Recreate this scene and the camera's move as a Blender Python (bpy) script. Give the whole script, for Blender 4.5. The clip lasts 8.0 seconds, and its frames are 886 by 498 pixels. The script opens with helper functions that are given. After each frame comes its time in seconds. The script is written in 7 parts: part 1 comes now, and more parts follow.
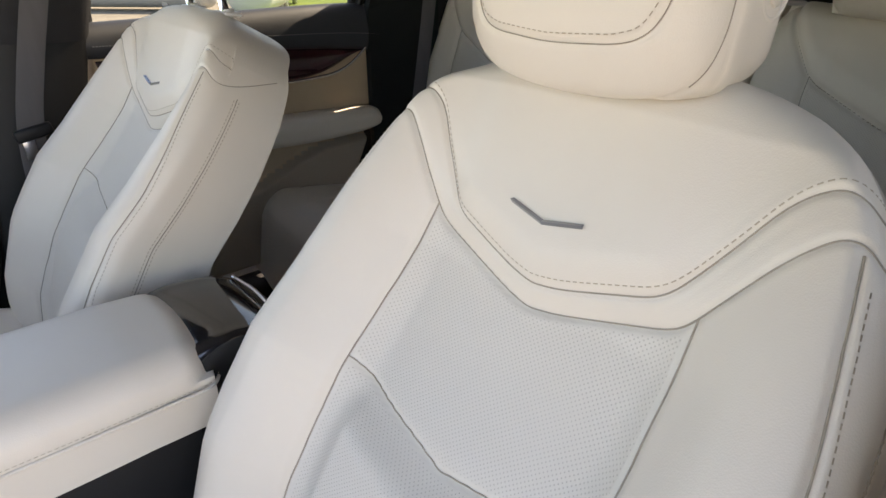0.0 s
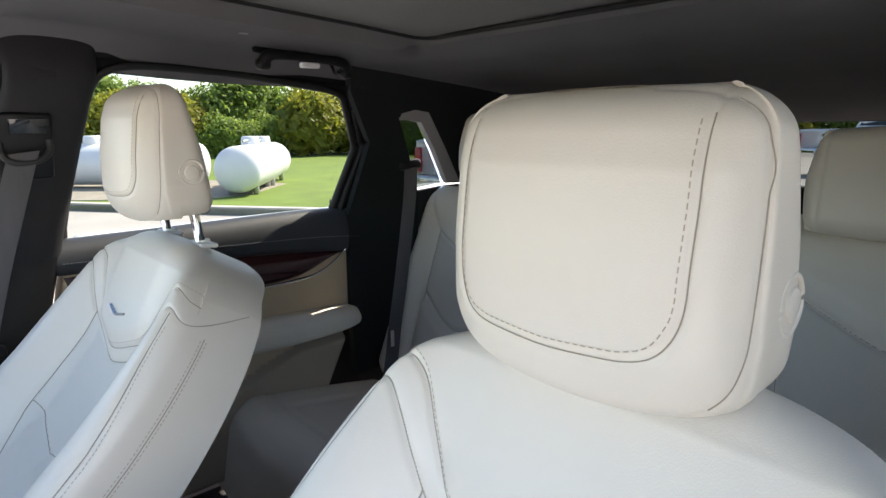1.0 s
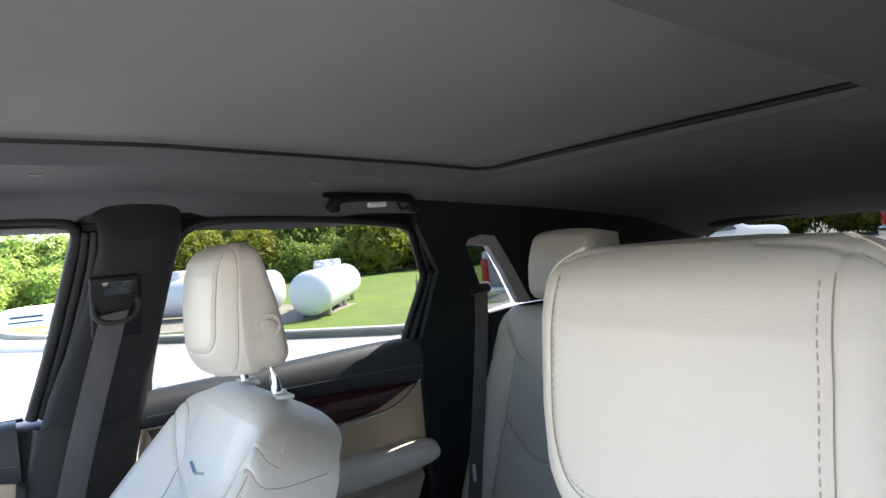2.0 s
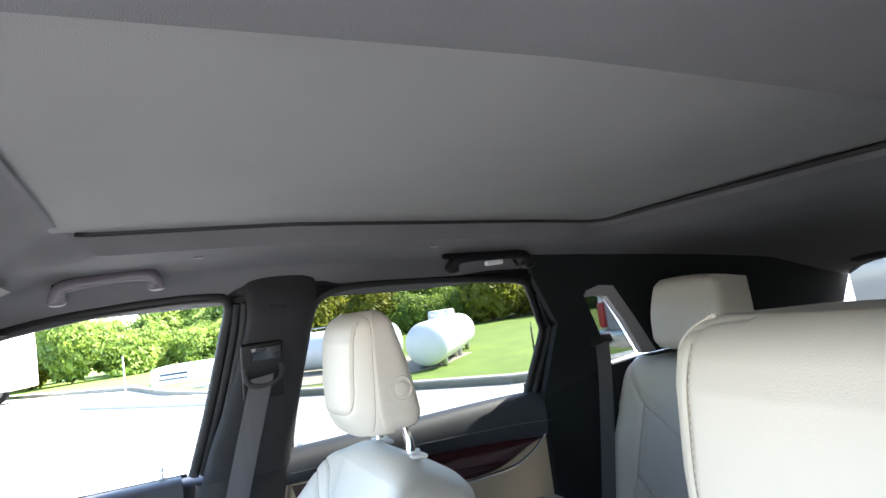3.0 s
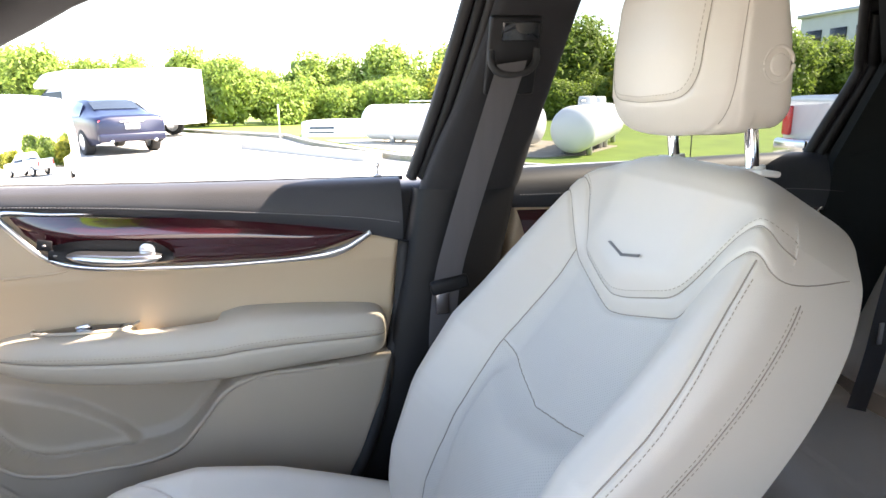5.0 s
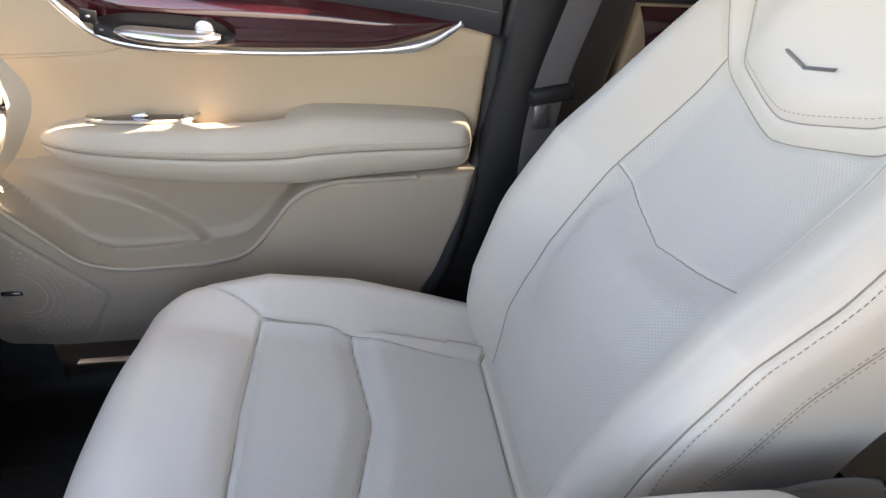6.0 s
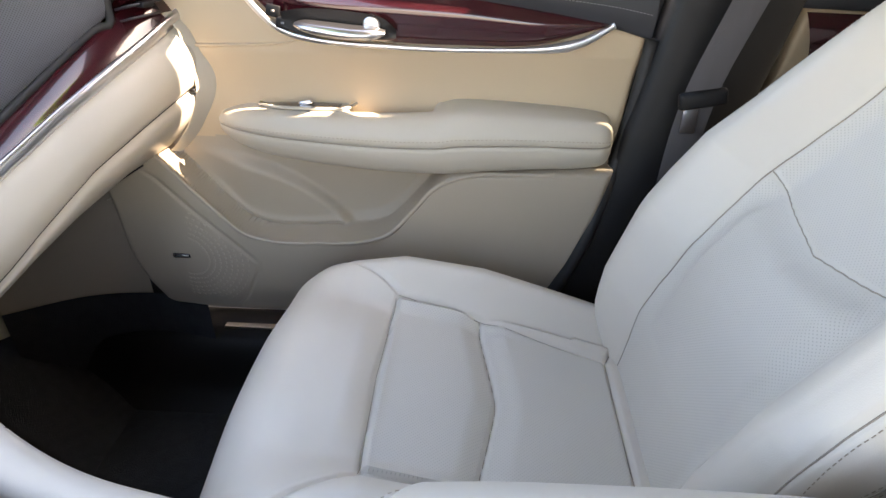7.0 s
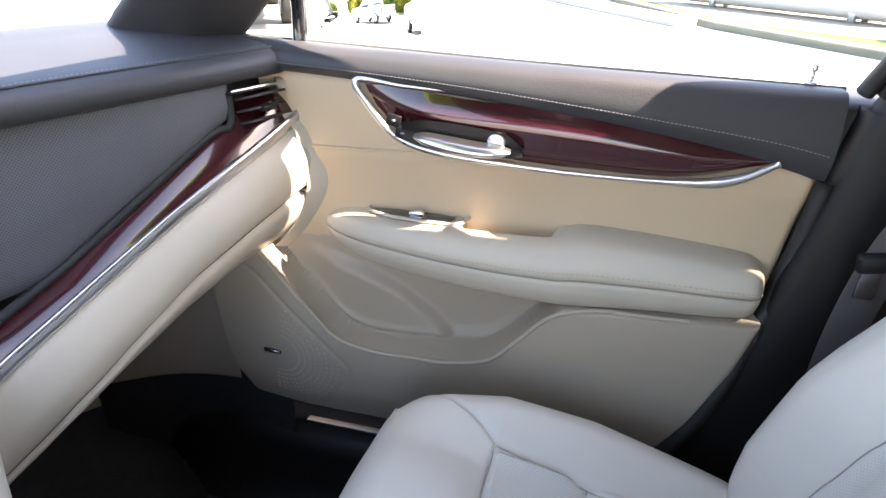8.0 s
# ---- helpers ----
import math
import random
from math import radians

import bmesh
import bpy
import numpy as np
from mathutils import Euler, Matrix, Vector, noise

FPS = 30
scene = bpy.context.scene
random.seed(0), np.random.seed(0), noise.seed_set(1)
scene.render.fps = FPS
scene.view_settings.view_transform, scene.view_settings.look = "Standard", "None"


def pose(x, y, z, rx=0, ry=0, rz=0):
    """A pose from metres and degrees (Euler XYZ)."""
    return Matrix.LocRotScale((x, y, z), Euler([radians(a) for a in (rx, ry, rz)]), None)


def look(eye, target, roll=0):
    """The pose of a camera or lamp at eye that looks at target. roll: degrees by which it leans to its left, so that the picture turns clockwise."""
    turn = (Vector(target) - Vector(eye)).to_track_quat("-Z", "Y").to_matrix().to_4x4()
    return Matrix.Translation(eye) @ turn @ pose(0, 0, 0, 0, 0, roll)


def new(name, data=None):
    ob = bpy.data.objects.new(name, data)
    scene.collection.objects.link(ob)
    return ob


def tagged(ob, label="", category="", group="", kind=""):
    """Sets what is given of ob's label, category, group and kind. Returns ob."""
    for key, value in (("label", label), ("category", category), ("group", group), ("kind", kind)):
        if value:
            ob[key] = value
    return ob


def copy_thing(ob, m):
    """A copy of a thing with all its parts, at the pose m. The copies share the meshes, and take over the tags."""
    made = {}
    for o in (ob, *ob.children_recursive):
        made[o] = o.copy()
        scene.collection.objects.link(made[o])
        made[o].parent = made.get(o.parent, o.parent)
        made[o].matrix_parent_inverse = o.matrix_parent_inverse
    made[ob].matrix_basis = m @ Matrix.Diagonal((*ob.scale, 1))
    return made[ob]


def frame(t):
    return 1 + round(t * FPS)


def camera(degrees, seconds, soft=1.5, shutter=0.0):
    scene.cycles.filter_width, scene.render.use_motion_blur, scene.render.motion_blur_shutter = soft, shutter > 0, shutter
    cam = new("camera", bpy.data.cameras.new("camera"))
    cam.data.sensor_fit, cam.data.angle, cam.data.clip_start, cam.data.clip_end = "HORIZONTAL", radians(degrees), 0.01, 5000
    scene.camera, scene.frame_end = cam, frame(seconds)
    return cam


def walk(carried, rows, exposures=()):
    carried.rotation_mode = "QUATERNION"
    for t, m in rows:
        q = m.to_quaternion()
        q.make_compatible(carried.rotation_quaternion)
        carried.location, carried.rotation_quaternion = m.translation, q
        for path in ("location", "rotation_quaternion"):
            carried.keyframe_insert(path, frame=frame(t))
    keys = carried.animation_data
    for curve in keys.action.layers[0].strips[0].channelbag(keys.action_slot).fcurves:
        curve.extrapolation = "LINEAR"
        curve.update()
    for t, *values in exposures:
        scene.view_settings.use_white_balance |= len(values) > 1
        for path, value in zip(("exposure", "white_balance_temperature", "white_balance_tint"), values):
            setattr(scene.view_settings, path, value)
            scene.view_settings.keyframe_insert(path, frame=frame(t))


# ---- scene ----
cam = camera(72.1, 8.0)
PATH = [
    (0, (0.745, -0.28, 1.348), (-0.63, 0.868, 0.459), -0.3),
    (0.5, (0.709, -0.249, 1.386), (-0.705, 1.011, 0.743), 0.1),
    (1, (0.677, -0.224, 1.428), (-0.782, 1.085, 1.034), -0.6),
    (1.5, (0.661, -0.209, 1.448), (-0.872, 1.065, 1.275), -2.5),
    (1.7, (0.65, -0.208, 1.459), (-0.909, 1.04, 1.347), -3.8),
    (2.8, (0.67, -0.23, 1.479), (-1.077, 0.728, 1.657), -8.1),
    (3, (0.676, -0.24, 1.491), (-1.112, 0.641, 1.656), -8.1),
    (3.5, (0.684, -0.342, 1.484), (-1.174, 0.385, 1.617), -7.6),
    (4, (0.641, -0.374, 1.439), (-1.273, 0.206, 1.434), -6.0),
    (4.5, (0.516, -0.367, 1.389), (-1.415, 0.116, 1.199), -3.7),
    (4.7, (0.439, -0.363, 1.359), (-1.489, 0.082, 1.069), -2.8),
    (5.8, (0.192, -0.414, 1.329), (-1.515, -0.088, 0.34), 1.6),
    (6, (0.207, -0.419, 1.302), (-1.478, -0.178, 0.253), 1.2),
    (6.5, (0.243, -0.445, 1.287), (-1.429, -0.411, 0.19), 0.1),
    (7, (0.242, -0.461, 1.29), (-1.475, -0.565, 0.27), 0.2),
    (7.5, (0.18, -0.502, 1.321), (-1.563, -0.727, 0.366), 0.4),
    (8, (0.106, -0.509, 1.357), (-1.633, -0.915, 0.456), 1.4),
]
EXPOSURES = [(0.0, 2.78, 8400, 21), (1.0, 2.9, 6900, 16), (1.5, 2.94, 6600, 17), (3.0, 3.4, 6300, 13), (3.5, 3.62, 6500, 15), (4.5, 3.14, 6800, 18), (6.0, 3.25, 8200, 22), (7.0, 3.35, 8200, 20), (8.0, 3.22, 7400, 20)]
walk(cam, [(t, look(eye, target, roll)) for t, eye, target, roll in PATH], EXPOSURES)

# ---- light ----
world = bpy.data.worlds.new("sky")
scene.world = world
world.use_nodes = True
wt = world.node_tree
sky = wt.nodes.new("ShaderNodeTexSky")
sky.sky_type, sky.sun_disc = "NISHITA", False
SUN_ELEV, SUN_AZ = 45.0, 178.2  # degrees above the horizon; degrees from the car's nose towards the driver's side
sun_way = Vector((math.sin(radians(SUN_AZ)) * math.cos(radians(SUN_ELEV)), -math.cos(radians(SUN_AZ)) * math.cos(radians(SUN_ELEV)), math.sin(radians(SUN_ELEV))))
sky.sun_elevation, sky.sun_rotation = radians(SUN_ELEV), math.atan2(sun_way.x, sun_way.y)
sky.air_density, sky.dust_density, sky.ozone_density = 1.0, 1.2, 1.0
wt.links.new(sky.outputs[0], wt.nodes["Background"].inputs[0])
wt.nodes["Background"].inputs[1].default_value = 0.15
sun = new("sun", bpy.data.lights.new("sun", "SUN"))
sun.data.energy, sun.data.angle, sun.data.color = 4.5, radians(0.55), (1.0, 0.93, 0.82)
sun.matrix_world = look(sun_way * 60, (0, 0, 0))

# ---- materials ----
def rgb(r, g, b):
    return (r, g, b, 1.0)


def material(name, base, rough=0.5, metal=0.0, spots=(), bump=0.0, bump_scale=400.0, spec=0.5, vary=0.06, vary_scale=6.0, coat=0.0, stretch=(1, 1, 1)):
    """A principled material: base colour varied at two scales, with fine relief. spots: (scale, amount, colour) of stains."""
    m = bpy.data.materials.new(name)
    m.use_nodes = True
    nt = m.node_tree
    bs = nt.nodes["Principled BSDF"]
    bs.inputs["Roughness"].default_value = rough
    bs.inputs["Metallic"].default_value = metal
    bs.inputs["Specular IOR Level"].default_value = spec
    bs.inputs["Coat Weight"].default_value = coat
    bs.inputs["Coat Roughness"].default_value = 0.04
    tc = nt.nodes.new("ShaderNodeTexCoord")
    mp = nt.nodes.new("ShaderNodeMapping")
    mp.inputs["Scale"].default_value = stretch
    nt.links.new(tc.outputs["Object"], mp.inputs[0])
    n1 = nt.nodes.new("ShaderNodeTexNoise")
    n1.inputs["Scale"].default_value, n1.inputs["Detail"].default_value = vary_scale, 6
    nt.links.new(mp.outputs[0], n1.inputs["Vector"])
    mix = nt.nodes.new("ShaderNodeMix")
    mix.data_type = "RGBA"
    lo = [max(0, c * (1 - 2.2 * vary)) for c in base]
    hi = [min(1, c * (1 + 1.8 * vary)) for c in base]
    mix.inputs[6].default_value, mix.inputs[7].default_value = rgb(*lo), rgb(*hi)
    nt.links.new(n1.outputs["Fac"], mix.inputs[0])
    out = mix.outputs[2]
    for scale, amount, colour in spots:
        n2 = nt.nodes.new("ShaderNodeTexNoise")
        n2.inputs["Scale"].default_value, n2.inputs["Detail"].default_value = scale, 5
        nt.links.new(mp.outputs[0], n2.inputs["Vector"])
        ramp = nt.nodes.new("ShaderNodeMapRange")
        ramp.inputs[1].default_value, ramp.inputs[2].default_value, ramp.inputs[4].default_value = 0.5, 0.75, amount
        nt.links.new(n2.outputs["Fac"], ramp.inputs[0])
        mx = nt.nodes.new("ShaderNodeMix")
        mx.data_type = "RGBA"
        mx.inputs[7].default_value = rgb(*colour)
        nt.links.new(ramp.outputs[0], mx.inputs[0])
        nt.links.new(out, mx.inputs[6])
        out = mx.outputs[2]
    nt.links.new(out, bs.inputs["Base Color"])
    if bump:
        vo = nt.nodes.new("ShaderNodeTexVoronoi")
        vo.inputs["Scale"].default_value = bump_scale
        nt.links.new(mp.outputs[0], vo.inputs["Vector"])
        bp = nt.nodes.new("ShaderNodeBump")
        bp.inputs["Strength"].default_value, bp.inputs["Distance"].default_value = bump, 0.001
        nt.links.new(vo.outputs["Distance"], bp.inputs["Height"])
        nt.links.new(bp.outputs[0], bs.inputs["Normal"])
    return m


def perforated(m, pitch, size, dark, layer="UVMap", margin=0.0):
    """Rows of punched holes over a material, on a staggered grid of that pitch in metres."""
    nt = m.node_tree
    bs = nt.nodes["Principled BSDF"]
    uv = nt.nodes.new("ShaderNodeUVMap")
    uv.uv_map = layer
    sep = nt.nodes.new("ShaderNodeSeparateXYZ")
    nt.links.new(uv.outputs[0], sep.inputs[0])

    def mth(op, a, b=None, c=None):
        n = nt.nodes.new("ShaderNodeMath")
        n.operation = op
        for i, v in enumerate((a, b, c)):
            if v is None:
                continue
            if isinstance(v, (int, float)):
                n.inputs[i].default_value = v
            else:
                nt.links.new(v, n.inputs[i])
        return n.outputs[0]

    # staggered rows: two square grids, one shifted by half a pitch, turned by 45 degrees
    p = mth("DIVIDE", mth("ADD", sep.outputs[0], sep.outputs[1]), pitch)
    q = mth("DIVIDE", mth("SUBTRACT", sep.outputs[0], sep.outputs[1]), pitch)
    du = mth("SUBTRACT", mth("FRACT", p), 0.5)
    dv = mth("SUBTRACT", mth("FRACT", q), 0.5)
    d = mth("SQRT", mth("ADD", mth("MULTIPLY", du, du), mth("MULTIPLY", dv, dv)))
    hole = mth("SUBTRACT", 1.0, mth("SMOOTH_MIN", mth("MAXIMUM", mth("DIVIDE", mth("SUBTRACT", d, size * 0.7), size * 0.6), 0.0), 1.0, 0.1))
    if margin:
        sm = nt.nodes.new("ShaderNodeUVMap")
        sm.uv_map = "seam"
        ss = nt.nodes.new("ShaderNodeSeparateXYZ")
        nt.links.new(sm.outputs[0], ss.inputs[0])
        hole = mth("MULTIPLY", hole, mth("GREATER_THAN", ss.outputs[0], margin))
    src = bs.inputs["Base Color"].links[0].from_socket
    mx = nt.nodes.new("ShaderNodeMix")
    mx.data_type = "RGBA"
    mx.inputs[7].default_value = rgb(*dark)
    nt.links.new(hole, mx.inputs[0])
    nt.links.new(src, mx.inputs[6])
    nt.links.new(mx.outputs[2], bs.inputs["Base Color"])
    bp = nt.nodes.new("ShaderNodeBump")
    bp.inputs["Strength"].default_value, bp.inputs["Distance"].default_value = 0.5, 0.001
    bp.invert = True
    nt.links.new(hole, bp.inputs["Height"])
    nt.links.new(bp.outputs[0], bs.inputs["Normal"])
    return m


def glass(name, tint, gloss=0.06):
    """A thin pane: light goes straight through, tinted, with a little mirror on top."""
    m = bpy.data.materials.new(name)
    m.use_nodes = True
    nt = m.node_tree
    nt.nodes.remove(nt.nodes["Principled BSDF"])
    out = nt.nodes["Material Output"]
    tr, gl, mx, fr = (nt.nodes.new(k) for k in ("ShaderNodeBsdfTransparent", "ShaderNodeBsdfGlossy", "ShaderNodeMixShader", "ShaderNodeFresnel"))
    tr.inputs[0].default_value = rgb(*tint)
    gl.inputs["Roughness"].default_value = 0.0
    fr.inputs[0].default_value = 1.2
    nt.links.new(fr.outputs[0], mx.inputs[0])
    nt.links.new(tr.outputs[0], mx.inputs[1])
    nt.links.new(gl.outputs[0], mx.inputs[2])
    nt.links.new(mx.outputs[0], out.inputs[0])
    return m


CREAM = (0.68, 0.615, 0.53)
leather = material("cream leather", CREAM, 0.42, bump=0.10, bump_scale=900, vary=0.03, vary_scale=5, spots=((14, 0.12, (0.60, 0.54, 0.46)),))
leather_perf = perforated(material("perforated cream leather", (0.64, 0.595, 0.525), 0.5, vary=0.03, vary_scale=5), 0.0046, 0.17, (0.50, 0.455, 0.395), margin=0.0055)
thread = material("tan thread", (0.42, 0.35, 0.265), 0.7, vary=0.1, vary_scale=300)
seam_thread = material("dark tan seam", (0.34, 0.29, 0.23), 0.8, vary=0.1, vary_scale=200)
thread_white = material("pale grey thread", (0.24, 0.24, 0.25), 0.7, vary=0.1, vary_scale=300)
door_vinyl = material("tan door vinyl", (0.53, 0.405, 0.27), 0.5, bump=0.12, bump_scale=800, vary=0.03, vary_scale=4)
arm_leather = material("warm cream armrest leather", (0.54, 0.48, 0.39), 0.45, bump=0.10, bump_scale=900, vary=0.03, vary_scale=5)
door_plastic = material("tan moulded plastic", (0.405, 0.335, 0.255), 0.55, bump=0.15, bump_scale=700, vary=0.03, vary_scale=4)
dark_vinyl = material("soft black vinyl", (0.034, 0.035, 0.040), 0.56, bump=0.2, bump_scale=700, vary=0.12, vary_scale=8)
dark_perf = perforated(material("perforated charcoal vinyl", (0.10, 0.104, 0.118), 0.45, vary=0.06), 0.0040, 0.24, (0.03, 0.031, 0.036))
black_plastic = material("black moulded plastic", (0.009, 0.009, 0.010), 0.5, spec=0.3, bump=0.15, bump_scale=900, vary=0.12)
gloss_black = material("gloss black lacquer", (0.010, 0.010, 0.012), 0.12, vary=0.05, coat=0.6)
matt_black = material("matt black plastic", (0.014, 0.0165, 0.017), 0.8, spec=0.2, bump=0.2, bump_scale=700, vary=0.15)
pillar_cloth = material("dark grey woven cloth", (0.022, 0.021, 0.023), 0.9, bump=0.35, bump_scale=1200, vary=0.12, vary_scale=30)
headliner_cloth = material("charcoal headliner cloth", (0.148, 0.144, 0.151), 0.95, bump=0.35, bump_scale=1100, vary=0.07, vary_scale=9)
shade_cloth = material("grey sunshade cloth", (0.255, 0.248, 0.246), 0.95, bump=0.3, bump_scale=1000, vary=0.05, vary_scale=5)
visor_cloth = material("grey visor cloth", (0.23, 0.21, 0.21), 0.9, bump=0.25, bump_scale=1000, vary=0.06)
grey_plastic = material("grey roof plastic", (0.30, 0.285, 0.29), 0.45, bump=0.1, bump_scale=900, vary=0.04)
handle_plastic = material("mauve grey handle plastic", (0.13, 0.115, 0.13), 0.4, vary=0.06)
belt_cloth = material("dark grey seat belt webbing", (0.085, 0.078, 0.082), 0.8, bump=0.4, bump_scale=900, vary=0.1, stretch=(1, 8, 1))
carpet = material("black carpet", (0.022, 0.025, 0.030), 0.95, bump=0.8, bump_scale=600, vary=0.25, vary_scale=60)
chrome = material("chrome", (0.82, 0.82, 0.84), 0.12, 1.0, vary=0.02)
satin = material("satin aluminium", (0.70, 0.70, 0.72), 0.28, 1.0, vary=0.03)
emblem_metal = material("dark chrome", (0.30, 0.31, 0.35), 0.2, 1.0, vary=0.05)
rubber = material("black rubber", (0.015, 0.015, 0.016), 0.6, vary=0.1)
wood = material("red wood veneer", (0.048, 0.005, 0.009), 0.20, vary=0.45, vary_scale=9, coat=1.0, stretch=(30, 2, 30), spots=((22, 0.6, (0.028, 0.004, 0.006)),))
white_paper = material("white label", (0.75, 0.74, 0.72), 0.6, vary=0.03)
yellow_paper = material("yellow label", (0.75, 0.48, 0.04), 0.6, vary=0.03)
white_plastic = material("white plastic", (0.72, 0.70, 0.67), 0.4, vary=0.03)
clear_glass = glass("clear glass", (0.92, 0.95, 0.93))
dark_glass = glass("dark tinted glass", (0.275, 0.295, 0.288))
rear_glass = glass("very dark tinted glass", (0.10, 0.11, 0.11))
mirror = material("mirror", (0.9, 0.9, 0.9), 0.0, 1.0, vary=0.0)
lens_mat = material("clear lens", (0.8, 0.8, 0.8), 0.2, vary=0.02)
body_white = material("white car paint", (0.74, 0.75, 0.76), 0.25, vary=0.02, coat=0.8)


# ---- mesh tools ----
def mesh_object(name, verts, faces, mat, parent=None, label="", uvs=None, smooth=True):
    """One mesh object from arrays. uvs: one pair for each vertex."""
    me = bpy.data.meshes.new(name)
    me.from_pydata([tuple(v) for v in verts], [], [tuple(f) for f in faces])
    if uvs is not None:
        lay = me.uv_layers.new(name="UVMap")
        idx = np.empty(len(me.loops), dtype=np.int32)
        me.loops.foreach_get("vertex_index", idx)
        lay.data.foreach_set("uv", np.asarray(uvs, dtype=np.float32)[idx].ravel())
    me.polygons.foreach_set("use_smooth", [smooth] * len(me.polygons))
    me.materials.append(mat)
    me.update()
    ob = new(name, me)
    if parent is not None:
        ob.parent = parent
    if label:
        tagged(ob, label)
    return ob


def part(name, bm, mat, parent=None, label="", smooth=True):
    """Links a bmesh as one mesh object under a thing or a part."""
    me = bpy.data.meshes.new(name)
    bm.to_mesh(me)
    bm.free()
    me.polygons.foreach_set("use_smooth", [smooth] * len(me.polygons))
    me.materials.append(mat)
    ob = new(name, me)
    if parent is not None:
        ob.parent = parent
    if label:
        tagged(ob, label)
    return ob


def thing(name, label, category, at=(0, 0, 0), group="", kind=""):
    """An empty at the base of a thing, which carries its parts."""
    ob = new(name)
    ob.empty_display_size = 0.05
    ob.location = at
    return tagged(ob, label, category, group, kind)


def rebase(ob, root):
    """Moves a world-built part under a thing without shifting it."""
    ob.parent = root
    ob.matrix_parent_inverse = Matrix.Translation(root.location).inverted()
    return ob


def rounded_box(size, r=0.004, seg=2, at=(0, 0, 0), turn=None):
    bm = bmesh.new()
    bmesh.ops.create_cube(bm, size=1.0)
    bmesh.ops.scale(bm, vec=size, verts=bm.verts)
    if r > 0:
        bmesh.ops.bevel(bm, geom=bm.edges[:], offset=min(r, 0.49 * min(size)), segments=seg, profile=0.5, affect="EDGES")
    if turn is not None:
        bmesh.ops.transform(bm, matrix=turn, verts=bm.verts)
    bmesh.ops.translate(bm, vec=at, verts=bm.verts)
    return bm


def cylinder(r1, r2, depth, seg=24, at=(0, 0, 0), turn=None, bevel=0.0):
    bm = bmesh.new()
    bmesh.ops.create_cone(bm, cap_ends=True, segments=seg, radius1=r1, radius2=r2, depth=depth)
    if bevel > 0:
        rim = [e for e in bm.edges if len(e.link_faces) == 2 and min(len(f.verts) for f in e.link_faces) != max(len(f.verts) for f in e.link_faces)]
        bmesh.ops.bevel(bm, geom=rim, offset=bevel, segments=2, profile=0.5, affect="EDGES")
    if turn is not None:
        bmesh.ops.transform(bm, matrix=turn, verts=bm.verts)
    bmesh.ops.translate(bm, vec=at, verts=bm.verts)
    return bm


def merge(*bms):
    """Several bmeshes in one."""
    out = bmesh.new()
    for b in bms:
        me = bpy.data.meshes.new("tmp")
        b.to_mesh(me)
        out.from_mesh(me)
        bpy.data.meshes.remove(me)
        b.free()
    return out


def smooth_line(pts, n, closed=False):
    """n points, evenly spaced, on a smooth curve through pts."""
    p = np.array(pts, float)
    k = len(p)
    if closed:
        q = np.concatenate([p[-1:], p, p[:2]])
        spans = k
    else:
        q = np.concatenate([2 * p[:1] - p[1:2], p, 2 * p[-1:] - p[-2:-1]])
        spans = k - 1
    fine = []
    for i in range(spans):
        a, b, c, d = q[i : i + 4]
        t = np.linspace(0, 1, 24, endpoint=False)[:, None]
        fine.append(0.5 * (2 * b + (c - a) * t + (2 * a - 5 * b + 4 * c - d) * t**2 + (3 * b - a - 3 * c + d) * t**3))
    fine.append((p[:1] if closed else p[-1:]))
    fine = np.concatenate(fine)
    s = np.r_[0, np.cumsum(np.linalg.norm(np.diff(fine, axis=0), axis=1))]
    want = np.linspace(0, s[-1], n, endpoint=not closed)
    return np.stack([np.interp(want, s, fine[:, j]) for j in range(p.shape[1])], 1)


def even_line(pts, n):
    """n points, evenly spaced, on the straight pieces through pts."""
    p = np.array(pts, float)
    s = np.r_[0, np.cumsum(np.linalg.norm(np.diff(p, axis=0), axis=1))]
    want = np.linspace(0, s[-1], n)
    return np.stack([np.interp(want, s, p[:, j]) for j in range(p.shape[1])], 1)


def grid_faces(nu, nv, closed_u=False, flip=False):
    faces = []
    for i in range(nu if closed_u else nu - 1):
        for j in range(nv - 1):
            a, b = i * nv + j, ((i + 1) % nu) * nv + j
            f = (a, b, b + 1, a + 1)
            faces.append(f[::-1] if flip else f)
    return faces


def grid_mesh(name, grid, mat, parent=None, label="", flip=False, closed_u=False, uvs=None, caps=False):
    g = np.asarray(grid, float)
    nu, nv = g.shape[:2]
    faces = grid_faces(nu, nv, closed_u, flip)
    if caps:
        faces.append(tuple(range(0, nu * nv, nv)))
        faces.append(tuple(range(nv - 1, nu * nv, nv))[::-1])
    return mesh_object(name, g.reshape(-1, 3), faces, mat, parent, label, uvs)


def skin(sections, n_across, n_along, closed=False):
    """A smooth grid through sections: each a list of points, all with the same number of them."""
    rows = [smooth_line(s, n_across, closed) for s in sections]
    cols = np.stack(rows)  # sections x across x 3
    out = np.stack([smooth_line(cols[:, i], n_along) for i in range(n_across)])
    return out  # across x along x 3


